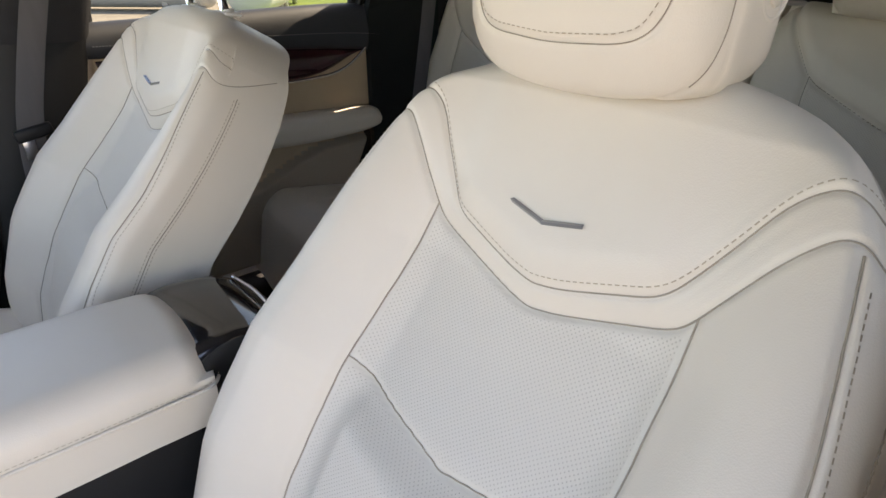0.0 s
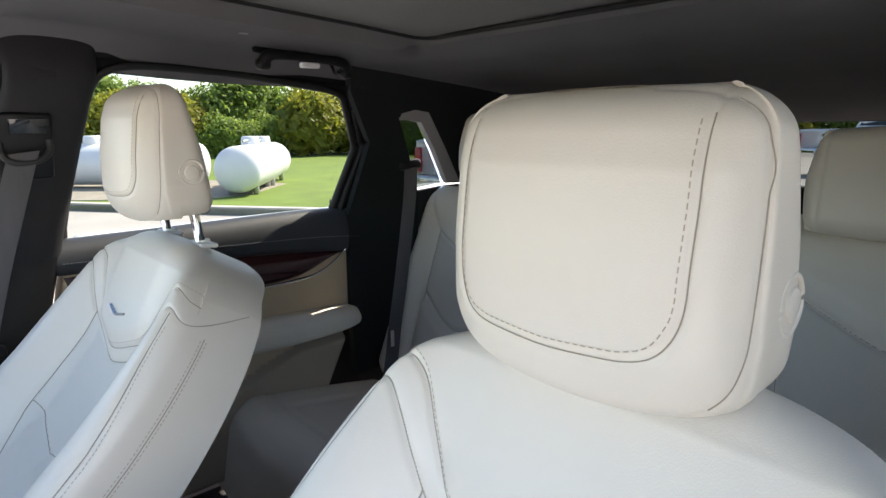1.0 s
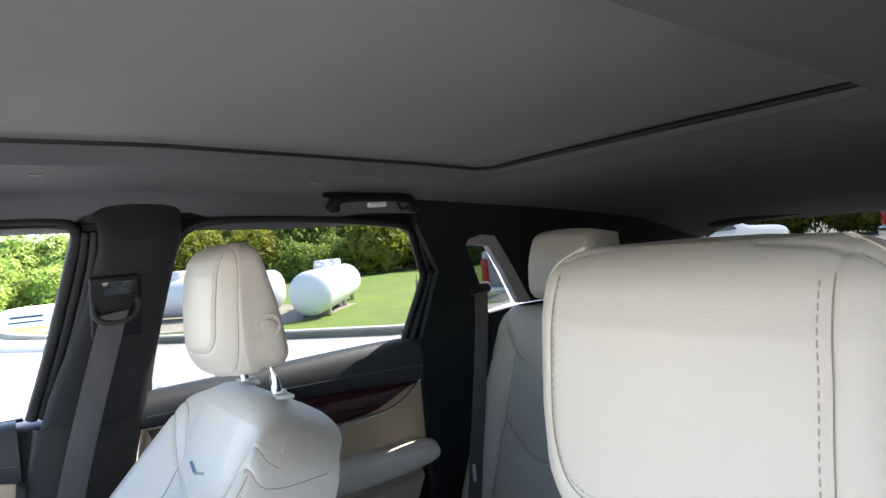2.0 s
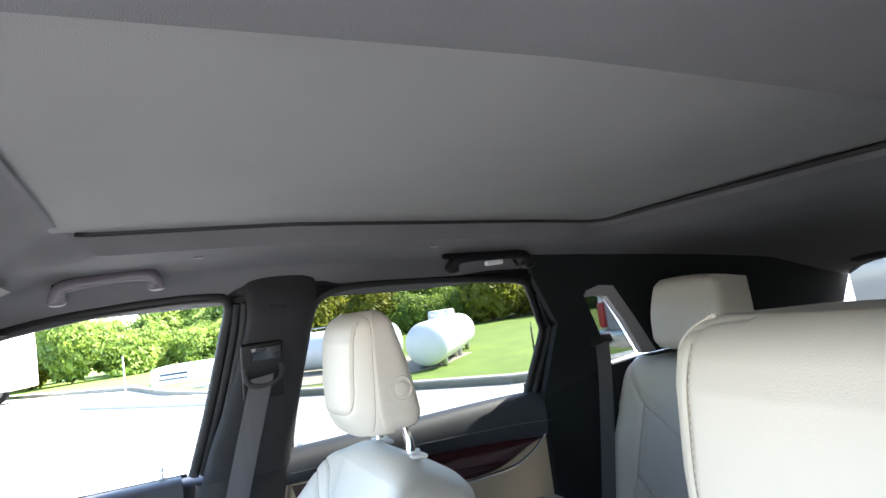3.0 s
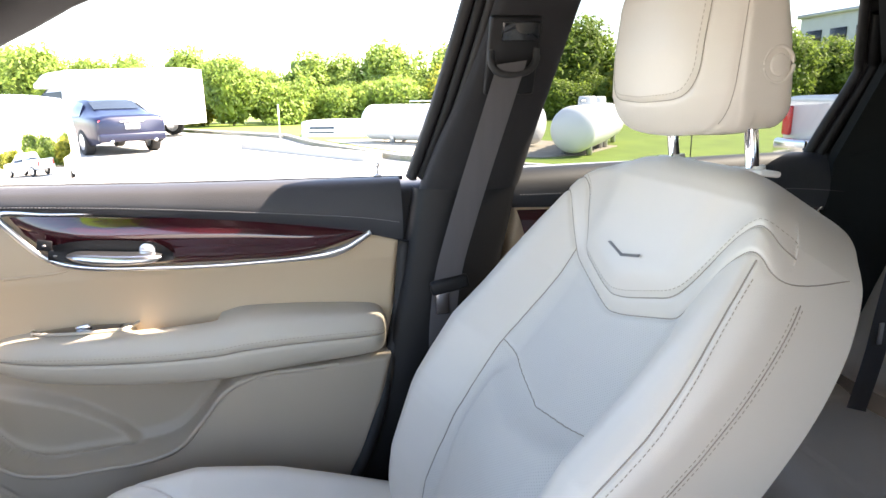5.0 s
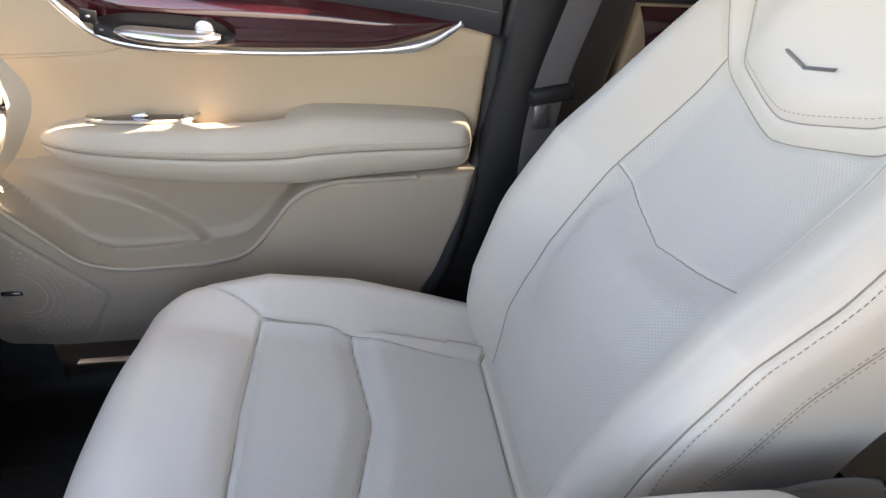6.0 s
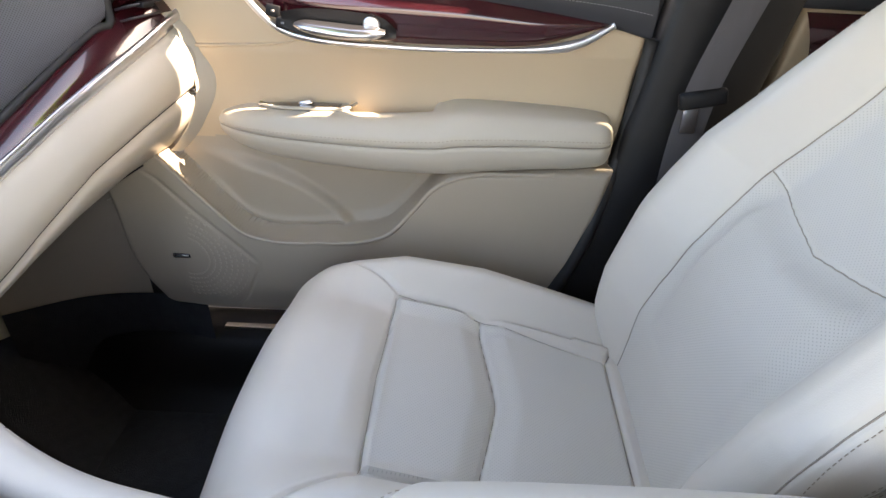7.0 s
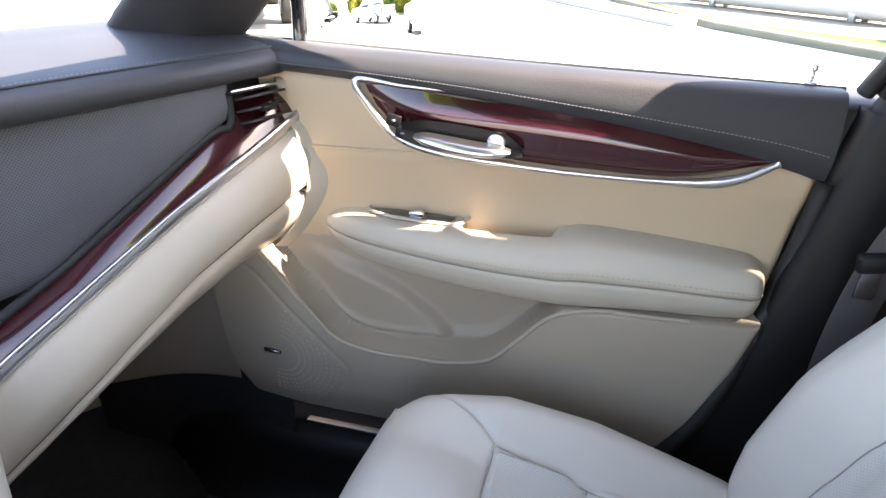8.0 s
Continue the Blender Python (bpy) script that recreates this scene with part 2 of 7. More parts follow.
def tube(name, line, radius, mat, parent=None, label="", seg=10, closed=False, flat=1.0, up=(0, 0, 1), caps=True):
    """A tube along a line; radius may be a list; flat squeezes it along up."""
    p = np.array(line, float)
    n = len(p)
    rad = np.broadcast_to(np.asarray(radius, float), (n,)) if np.ndim(radius) == 0 else np.interp(np.linspace(0, 1, n), np.linspace(0, 1, len(radius)), radius)
    t = np.gradient(p, axis=0) if not closed else np.roll(p, -1, 0) - np.roll(p, 1, 0)
    t /= np.linalg.norm(t, axis=1, keepdims=True) + 1e-12
    side = np.cross(t, np.array(up, float))
    side /= np.linalg.norm(side, axis=1, keepdims=True) + 1e-9
    top = np.cross(side, t)
    a = np.linspace(0, 2 * np.pi, seg, endpoint=False)
    ring = p[None] + rad[None, :, None] * (np.cos(a)[:, None, None] * side[None] + flat * np.sin(a)[:, None, None] * top[None])
    if closed:
        ring = np.concatenate([ring, ring[:, :1]], 1)
    return grid_mesh(name, ring, mat, parent, label, closed_u=True, caps=caps and not closed)


def seam_distance(x, h, lines):
    """The distance of points (x, h) from the nearest of some polylines."""
    best = np.full(x.shape, 1e9)
    for line in lines:
        p = np.asarray(line, float)
        for (ax, ay), (bx, by) in zip(p[:-1], p[1:]):
            dx, dy = bx - ax, by - ay
            l2 = dx * dx + dy * dy + 1e-12
            t = np.clip(((x - ax) * dx + (h - ay) * dy) / l2, 0, 1)
            best = np.minimum(best, np.hypot(x - ax - t * dx, h - ay - t * dy))
    return best


def inside(x, h, poly):
    """Whether points lie in a closed polygon."""
    p = np.asarray(poly, float)
    ok = np.zeros(x.shape, bool)
    for (ax, ay), (bx, by) in zip(p, np.roll(p, -1, 0)):
        cross = ((ay > h) != (by > h)) & (x < (bx - ax) * (h - ay) / (by - ay + 1e-12) + ax)
        ok ^= cross
    return ok


def bump01(d, w):
    return np.exp(-((d / w) ** 2))


def step01(v, a, b):
    t = np.clip((v - a) / (b - a), 0, 1)
    return t * t * (3 - 2 * t)


class Pad:
    """An upholstered block: a front face of points (x, h) raised along n, rounded at its rim, with walls that go back."""

    def __init__(self, place, half_w, half_h, relief, depth, r=0.03, kappa=0.3, width=None, nx=140, nh=150, seams=(), groove=0.006, spread=0.005, wall=10, walls=(1, 1, 1, 1), shape=None, crown=None, power=2):

        def axis(n):
            t = np.linspace(-1, 1, n)
            s = np.sign(t) * (1 - (1 - np.abs(t)) ** 1.25)
            back = np.linspace(0, 1, wall + 1)[1:]
            return np.r_[-1 - back[::-1], s, 1 + back]

        a, b = np.meshgrid(axis(nx), axis(nh), indexing="ij")
        ca, cb = np.clip(a, -1, 1), np.clip(b, -1, 1)
        sx = ca * np.sqrt(1 - kappa * np.abs(cb) ** power / 2)
        sh = cb * np.sqrt(1 - kappa * np.abs(ca) ** power / 2)
        wf = 1.0 if width is None else width(sh)
        x, h = sx * half_w * wf, sh * half_h
        if crown is not None:
            h = h * (1 - (1 - crown(np.abs(sx))) * step01(sh, 0.25, 0.9))
        ex, eh = (1 - np.abs(ca)) * half_w * wf, (1 - np.abs(cb)) * half_h
        k = np.maximum(1 - ex / r, 0) ** 2 + np.maximum(1 - eh / r, 0) ** 2
        drop = r * (1 - np.sqrt(np.clip(1 - k, 0, 1)))
        n = relief(x, h) - drop
        self.d = seam_distance(x, h, seams) if len(seams) else np.full(x.shape, 9.0)
        n = n - groove * bump01(self.d, spread) * np.clip(2.5 * (1 - k), 0, 1)
        over = np.maximum(np.maximum(np.abs(a) - 1, np.abs(b) - 1), 0)
        dep = depth(x, h) if callable(depth) else depth
        n = n - over * dep
        if shape is not None:
            x, h, n = shape(x, h, n, over)
        loc = np.stack([x, h, n, np.ones_like(x)], -1)
        m = np.array(place)
        self.p = (loc @ m.T)[..., :3]
        self.x, self.h, self.over = x, h, over
        du, dv = np.gradient(self.p, axis=0), np.gradient(self.p, axis=1)
        self.d = self.d * np.ones_like(x)
        nn = np.cross(du, dv)
        self.n = nn / (np.linalg.norm(nn, axis=-1, keepdims=True) + 1e-12)

    def split(self, tests, parent):
        """tests: (name, material, label, mask function of x, h, over at the faces); the first that holds takes the face."""
        nu, nv = self.x.shape
        i, j = np.meshgrid(np.arange(nu - 1), np.arange(nv - 1), indexing="ij")
        a = (i * nv + j).ravel()
        quads = np.stack([a, a + nv, a + nv + 1, a + 1], 1)
        mid = lambda v: v.ravel()[quads].mean(1)  # noqa: E731
        x, h, o = mid(self.x), mid(self.h), mid(self.over)
        free = np.ones(len(quads), bool)
        pts, uv = self.p.reshape(-1, 3), np.stack([self.x.ravel(), self.h.ravel()], 1)
        nrm = self.n.reshape(-1, 3)
        out = []
        for name, mat, label, test in tests:
            take = free & test(x, h, o)
            free &= ~take
            q = quads[take]
            if not len(q):
                continue
            used, inv = np.unique(q, return_inverse=True)
            ob = mesh_object(name, pts[used], inv.reshape(-1, 4), mat, parent, label, uv[used])
            far = ob.data.uv_layers.new(name="seam")
            idx = np.empty(len(ob.data.loops), dtype=np.int32)
            ob.data.loops.foreach_get("vertex_index", idx)
            d = np.minimum(self.d.ravel()[used], 0.05)[idx]
            far.data.foreach_set("uv", np.stack([d, 0 * d], 1).astype(np.float32).ravel())
            ob.data.normals_split_custom_set_from_vertices([tuple(v) for v in nrm[used]])
            out.append(ob)
        return out

    def on(self, line, lift=0.0):
        """The places and normals on the face over points (x, h)."""
        flat = self.over.ravel() <= 0
        px, ph = self.x.ravel()[flat], self.h.ravel()[flat]
        pp, nn = self.p.reshape(-1, 3)[flat], self.n.reshape(-1, 3)[flat]
        out, nor = [], []
        for x, h in line:
            d = (px - x) ** 2 + (ph - h) ** 2
            k = np.argpartition(d, 6)[:6]
            w = 1 / (d[k] + 1e-8)
            w /= w.sum()
            q, nv = (pp[k] * w[:, None]).sum(0), (nn[k] * w[:, None]).sum(0)
            nv /= np.linalg.norm(nv)
            out.append(q + lift * nv)
            nor.append(nv)
        out, nor = np.array(out), np.array(nor)
        if len(out) > 12:
            for _ in range(3):
                out[1:-1] = (out[:-2] + 2 * out[1:-1] + out[2:]) / 4
        return out, nor


def stitches(name, pads_lines, mat, parent, length=0.0042, gap=0.0022, width=0.0007, label=""):
    """Rows of thread along lines on pads, joined."""
    verts, faces = [], []
    for pts, nor in pads_lines:
        s = np.r_[0, np.cumsum(np.linalg.norm(np.diff(pts, axis=0), axis=1))]
        n = int(s[-1] / (length + gap))
        for i in range(n):
            q = [np.array([np.interp(i * (length + gap) + f * length, s, pts[:, k]) for k in range(3)]) for f in (0, 0.5, 1)]
            nv = np.array([np.interp(i * (length + gap) + length / 2, s, nor[:, k]) for k in range(3)])
            side = np.cross(q[2] - q[0], nv)
            side *= width / (np.linalg.norm(side) + 1e-9)
            base = len(verts)
            for f, c in zip((0.1, 1.0, 0.1), q):
                verts += [c - side, c + nv * width * f * 1.3, c + side]
            for r in (0, 3):
                faces += [(base + r, base + r + 1, base + r + 4, base + r + 3), (base + r + 1, base + r + 2, base + r + 5, base + r + 4)]
    ob = mesh_object(name, verts, faces, mat, parent, label)
    ob["kind"] = "stuff"
    return ob


# ---- front seats ----
def axes_at(x, y, z, h, n):
    """A frame whose first axis is the car's width, with the other two in its upright plane."""
    m = Matrix.Identity(4)
    h, n = Vector((0, *h)).normalized(), Vector((0, *n)).normalized()
    for r in range(3):
        m[r][0], m[r][1], m[r][2] = (1, 0, 0)[r], h[r], n[r]
    m[0][3], m[1][3], m[2][3] = x, y, z
    return m


def mirrored(line):
    """A line given from the middle outwards on the right side, carried over to the left."""
    right = [tuple(p) for p in line]
    left = [(-x, h) for x, h in right[::-1]]
    return left + (right[1:] if abs(right[0][0]) < 1e-9 else right)


def smooth2(pts, n=40):
    return [tuple(p) for p in smooth_line(pts, n)]


YOKE_OUT = mirrored(smooth2([(0.0, 0.163), (0.03, 0.169), (0.104, 0.192)], 14) + smooth2([(0.112, 0.195), (0.126, 0.204), (0.148, 0.232), (0.170, 0.261), (0.190, 0.281), (0.204, 0.283), (0.217, 0.273), (0.237, 0.264), (0.262, 0.261)], 38))
YOKE_IN = mirrored(smooth2([(0.0, 0.183), (0.03, 0.189), (0.088, 0.208)], 14) + smooth2([(0.096, 0.211), (0.110, 0.222), (0.136, 0.260), (0.158, 0.294), (0.178, 0.309), (0.193, 0.308), (0.206, 0.298), (0.222, 0.289), (0.262, 0.286)], 38))
INSERT_R = smooth2([(0.132, 0.212), (0.138, 0.10), (0.140, 0.030), (0.138, -0.11), (0.135, -0.20), (0.126, -0.26), (0.110, -0.40)], 40)
INSERT_L = [(-x, h) for x, h in INSERT_R]
LUMBAR = mirrored(smooth2([(0.0, 0.012), (0.03, 0.018), (0.08, 0.028), (0.139, 0.045)], 20))
RIDGE_R = smooth2([(0.205, 0.278), (0.222, 0.205), (0.234, 0.14), (0.239, 0.05), (0.236, -0.15), (0.195, -0.40)], 40)
RIDGE_L = [(-x, h) for x, h in RIDGE_R]


def back_relief(x, h):
    ax = np.abs(x)
    base = np.interp(h, [-0.40, -0.32, -0.2, -0.08, 0.03, 0.10, 0.17, 0.25, 0.33, 0.40], [-0.045, -0.018, 0.010, 0.014, 0.006, -0.006, -0.014, -0.010, -0.004, -0.02])
    bolster = np.interp(h, [-0.40, -0.25, -0.1, 0.03, 0.17, 0.30, 0.40], [0.0, 0.050, 0.070, 0.072, 0.058, 0.026, 0.006])
    b = bolster * step01(ax, 0.105, 0.205)
    d_y = seam_distance(x, h, [YOKE_OUT])
    in_yoke = h > np.interp(ax, [p[0] for p in YOKE_OUT[len(YOKE_OUT) // 2 :]], [p[1] for p in YOKE_OUT[len(YOKE_OUT) // 2 :]])
    puff = np.where(in_yoke, 0.016 * step01(d_y, -0.004, 0.05) * (1 - step01(ax, 0.08, 0.17)) + 0.0022 * step01(d_y, 0, 0.014) * (1 - step01(ax, 0.165, 0.205)), 0)
    low = h < np.interp(ax, [0, 0.03, 0.08, 0.139], [0.012, 0.018, 0.028, 0.045])
    d_l = seam_distance(x, h, [LUMBAR])
    lum = np.where(low, 0.020 * step01(d_l, 0, 0.045), 0.0) * (1 - step01(ax, 0.095, 0.138)) * (1 - step01(d_l, 0.09, 0.24))
    return base + b + puff + lum


def emblem(place, parent):
    """A shallow V of two bevelled bars."""
    bm = bmesh.new()
    w, t, drop, hgt = 0.036, 0.0042, 0.0090, 0.0038
    top = [(-w, drop * 0.9), (0, 0), (w, drop * 0.9)]
    rows = []
    for x, z in top:
        rows.append([bm.verts.new((x, z + t / 2, 0)), bm.verts.new((x, z, hgt)), bm.verts.new((x, z - t / 2, 0))])
    for a, b in zip(rows[:-1], rows[1:]):
        bm.faces.new((a[0], b[0], b[1], a[1]))
        bm.faces.new((a[1], b[1], b[2], a[2]))
        bm.faces.new((a[2], b[2], b[0], a[0]))
    for r in (rows[0], rows[-1]):
        bm.faces.new(r)
    bmesh.ops.recalc_face_normals(bm, faces=bm.faces[:])
    bmesh.ops.transform(bm, matrix=place, verts=bm.verts)
    return part("emblem", bm, emblem_metal, parent, "small dark chrome V-shaped emblem", smooth=False)


def front_seat(cx, lift, label, up=0.0):
    seat = thing("front_seat", label, "car seat", (cx, -0.35, 0.40), "front seats")
    made = []
    # backrest
    place = axes_at(cx, -0.0975 + 0.51 * up, 0.9275 + 0.86 * up, (0.510, 0.860), (-0.860, 0.510))
    wide = lambda s: np.interp(s, [-1, -0.6, -0.1, 0.4, 0.75, 1], [0.80, 0.93, 1.0, 0.99, 0.97, 0.95])  # noqa: E731
    short = lambda line: [p for p in line if abs(p[0]) < 0.264]  # noqa: E731
    seams = [short(YOKE_OUT), short(YOKE_IN), INSERT_L, INSERT_R, LUMBAR, RIDGE_L, RIDGE_R]
    back = Pad(place, 0.252, 0.388, back_relief, lambda x, h: np.interp(h, [-0.4, -0.1, 0.0, 0.15, 0.3, 0.4], [0.14, 0.135, 0.116, 0.104, 0.092, 0.075]), r=0.036, kappa=0.60, power=4, width=wide, nx=230, nh=290, seams=seams, groove=0.0030, spread=0.0028, wall=9, crown=lambda s: np.interp(s, [0, 0.35, 0.6, 0.8, 0.92, 1], [0.974, 0.972, 0.964, 0.950, 0.935, 0.93]))
    lim = lambda x, pts: np.interp(np.abs(x), [p[0] for p in pts], [p[1] for p in pts])  # noqa: E731
    half_out, half_in = YOKE_OUT[len(YOKE_OUT) // 2 :], YOKE_IN[len(YOKE_IN) // 2 :]
    ins = lambda h: np.interp(h, [p[1] for p in INSERT_R[::-1]], [p[0] for p in INSERT_R[::-1]])  # noqa: E731
    rid = lambda h: np.interp(h, [p[1] for p in RIDGE_R[::-1]], [p[0] for p in RIDGE_R[::-1]])  # noqa: E731
    made += back.split([
        ("side_panel", leather, "", lambda x, h, o: (x < -rid(h)) & ((o > 0) | (h < lim(x, half_out))) & (h < 0.33)),
        ("side_panel", leather, "", lambda x, h, o: (x > rid(h)) & ((o > 0) | (h < lim(x, half_out))) & (h < 0.33)),
        ("upper_yoke", leather, "smooth leather shoulder panel", lambda x, h, o: h > lim(x, half_in)),
        ("yoke_band", leather, "narrow piped leather band", lambda x, h, o: h > lim(x, half_out)),
        ("upper_insert", leather_perf, "perforated leather insert", lambda x, h, o: (np.abs(x) < ins(h)) & (h > np.interp(np.abs(x), [0, 0.03, 0.08, 0.139], [0.012, 0.018, 0.028, 0.045]))),
        ("lower_insert", leather_perf, "perforated leather lumbar insert", lambda x, h, o: np.abs(x) < ins(h)),
        ("bolster", leather, "", lambda x, h, o: x < 0),
        ("bolster", leather, "", lambda x, h, o: x >= 0),
    ], None)
    off = lambda line, dx, dh: [(x + math.copysign(dx, x), h + dh) for x, h in line]  # noqa: E731
    rows = []
    for ridge in ([p for p in v if p[1] < 0.268] for v in (RIDGE_L, RIDGE_R)):
        rows.append(back.on(even_line(off(ridge, -0.006, 0), 220), 0.0003))
        rows.append(back.on(even_line(off(ridge, 0.006, 0), 220), 0.0003))
    for row in rows:
        made.append(stitches("stitching", [row], thread, None, length=0.0036, gap=0.0022, width=0.00050, label="row of tan stitching"))
    # seams follow the pad from one side wall to the other
    nu, nv_ = back.p.shape[:2]

    def across(limit, cols, off=0.0):
        """The line where the pad's height passes limit(x), column by column."""
        pts, nor = [], []
        for i in cols:
            f = back.h[i] - limit(back.x[i]) - 0.030 * np.clip(back.over[i], 0, 1) * (np.abs(back.x[i]) > 0.15) - off
            j = int(np.argmax(f > 0))
            w = 0.0 if j == 0 else float(-f[j - 1] / (f[j] - f[j - 1] + 1e-12))
            q = [v[i, max(j - 1, 0)] * (1 - w) + v[i, j] * w for v in (back.p, back.n)]
            pts.append(q[0])
            nor.append(q[1] / (np.linalg.norm(q[1]) + 1e-9))
        pts, nor = np.array(pts), np.array(nor)
        for _ in range(4):
            pts[1:-1] = (pts[:-2] + 2 * pts[1:-1] + pts[2:]) / 4
            nor[1:-1] = (nor[:-2] + 2 * nor[1:-1] + nor[2:]) / 4
        return pts, nor

    for half in (half_out, half_in):
        pts, nor = across(lambda x, half=half: lim(x, half), range(2, nu - 2))
        made.append(tube("seam", pts + 0.0002 * nor, 0.0007, seam_thread, None, "", 5))
    pts, nor = across(lambda x: lim(x, half_in), range(4, nu - 4), 0.0068)
    made.append(stitches("stitching", [(pts + 0.0003 * nor, nor)], thread, None, length=0.0036, gap=0.0022, width=0.00050, label="row of tan stitching"))
    for line in (INSERT_L, INSERT_R, LUMBAR, RIDGE_L, RIDGE_R):
        made.append(tube("seam", back.on(even_line(line, 160), 0.0002)[0], 0.0008, seam_thread, None, "", 5))
    # a second twin seam down the side wall
    i = nu - 8
    run = (back.h[i] < 0.262) & (back.h[i] > -0.36)
    line, nor = back.p[i, run], back.n[i, run]
    for _ in range(8):
        line[1:-1] = (line[:-2] + 2 * line[1:-1] + line[2:]) / 4
    made.append(tube("seam", line + 0.0002 * nor, 0.0007, seam_thread, None, "", 5))
    along = np.gradient(line, axis=0)
    side = np.cross(along, nor)
    side /= np.linalg.norm(side, axis=1, keepdims=True) + 1e-9
    for k in (-0.004, 0.004):
        made.append(stitches("stitching", [(line + side * k + 0.0003 * nor, nor)], thread, None, 0.0036, 0.0022, 0.00055))
    # rear shell behind the pad
    shell = Pad(axes_at(cx, -0.046, 0.880, (0.51, 0.86), (0.86, -0.51)), 0.205, 0.325, lambda x, h: 0.012 - 0.2 * x * x, 0.04, r=0.04, kappa=0.25, nx=30, nh=40, wall=4)
    made += shell.split([("back_shell", leather, "", lambda x, h, o: x < 9)], None)
    p0, n0 = back.on([(-0.003, 0.231)], 0.001)
    nv = Vector(n0[0])
    if nv.y > 0:
        nv = -nv
    up = Vector((0, 0.51, 0.86))
    up = (up - nv * up.dot(nv)).normalized()
    right = up.cross(nv)
    m = Matrix.Identity(4)
    for r in range(3):
        m[r][0], m[r][1], m[r][2], m[r][3] = right[r], up[r], nv[r], p0[0][r]
    made.append(emblem(m, None))
    # cushion
    place = axes_at(cx, -0.450, 0.706, (-0.972, 0.235), (0.235, 0.972))

    def cushion_relief(x, h):
        ax = np.abs(x)
        side = 0.060 * step01(ax, 0.125, 0.205) * np.interp(h, [-0.25, -0.18, 0.0, 0.12, 0.2, 0.25], [0.5, 0.8, 1.0, 0.85, 0.35, 0.1])
        front = 0.018 * step01(h, 0.10, 0.16) * (1 - step01(ax, 0.05, 0.2))
        roll = -0.022 * step01(h, 0.19, 0.29)
        d1 = seam_distance(x, h, [CUSH_V])
        puff = 0.010 * step01(d1, 0, 0.035) * (ax < 0.15) * (h < 0.118)
        return side + front + roll + puff

    CUSH_V = mirrored(smooth2([(0.0, -0.032), (0.03, -0.028), (0.150, -0.006)], 20))
    c_front = mirrored([(0.0, 0.124), (0.160, 0.118), (0.200, 0.180), (0.240, 0.228)])
    c_r = smooth2([(0.160, 0.118), (0.150, 0.0), (0.124, -0.195)], 20)
    c_l = [(-x, h) for x, h in c_r]
    c_rear = [(-0.124, -0.195), (0.124, -0.195)]
    c_er, c_el = [(0.124, -0.195), (0.20, -0.235)], [(-0.124, -0.195), (-0.20, -0.235)]
    cush = Pad(place, 0.252, 0.282, cushion_relief, lambda x, h: np.interp(h, [-0.25, 0.15, 0.25], [0.11, 0.12, 0.17]), r=0.05, kappa=0.22, nx=190, nh=190, seams=[CUSH_V, c_front, c_l, c_r, c_rear, c_el, c_er], groove=0.0062, spread=0.0030, wall=7)
    for line in (CUSH_V, c_front, c_l, c_r, c_rear, c_el, c_er):
        made.append(tube("seam", cush.on(even_line(line, 60), 0.0002)[0], 0.0006, seam_thread, None, "", 5))
    fr = lambda x: np.interp(np.abs(x), [0, 0.160, 0.200, 0.240], [0.124, 0.118, 0.180, 0.228])  # noqa: E731
    ci = lambda h: np.interp(h, [-0.195, 0, 0.118], [0.124, 0.150, 0.160])  # noqa: E731
    cv = lambda x: np.interp(np.abs(x), [0, 0.03, 0.150], [-0.032, -0.028, -0.006])  # noqa: E731
    made += cush.split([
        ("cushion_front", leather, "smooth leather thigh panel", lambda x, h, o: h > fr(x)),
        ("cushion_insert", leather_perf, "perforated leather insert", lambda x, h, o: (np.abs(x) < ci(h)) & (h > cv(x))),
        ("cushion_insert", leather_perf, "perforated leather insert", lambda x, h, o: (np.abs(x) < ci(h)) & (h > -0.195)),
        ("cushion_rear", leather, "", lambda x, h, o: (np.abs(x) < 0.15) & (h < -0.19) & (o <= 0)),
        ("cushion_bolster", leather, "", lambda x, h, o: x < 0),
        ("cushion_bolster", leather, "", lambda x, h, o: x >= 0),
    ], None)
    # headrest: a boxy block, deep below and shallow on top, with a front panel and two side panels
    lean, hw = 0.06, 0.121
    hc = np.array([cx, 0.050, 1.346 + lift])
    n_ring, n_lev = 260, 100
    lev = np.linspace(-1, 1, n_lev)
    lev = np.sign(lev) * (1 - (1 - np.abs(lev)) ** 1.35)
    fine = np.linspace(0, 2 * np.pi, 6001)
    fc, fs = np.cos(fine), np.sin(fine)
    loop = np.stack([hw * np.sign(fc) * np.abs(fc) ** 0.40, 0.056 * np.sign(fs) * np.abs(fs) ** np.where(fs < 0, 0.52, 0.36)], 1)
    run = np.r_[0, np.cumsum(np.linalg.norm(np.diff(loop, axis=0), axis=1))]
    ang = np.interp(np.linspace(0, run[-1], n_ring, endpoint=False), run, fine)
    hg = np.zeros((n_ring, n_lev, 3))
    for j, v in enumerate(lev):
        z = 0.0935 * v
        cut = max(0.0, abs(v) - 0.70) / 0.30
        pull = (1 - math.sqrt(max(0.0, 1 - cut**2))) * (0.040 if v > 0 else 0.022)
        if j in (0, n_lev - 1):
            pull += 0.045
        half = hw * float(np.interp(v, [-1, -0.5, 0.1, 0.6, 1], [0.94, 1.0, 1.0, 0.985, 0.945])) - pull * 0.95
        front = -float(np.interp(v, [-1, -0.6, -0.1, 0.5, 1], [0.014, 0.026, 0.028, 0.024, 0.012])) + pull * 0.85
        rear = float(np.interp(v, [-1, -0.8, 0, 1], [0.094, 0.093, 0.076, 0.046])) - pull * 0.45
        mid, dep = (front + rear) / 2, (rear - front) / 2
        c, q = np.cos(ang), np.sin(ang)
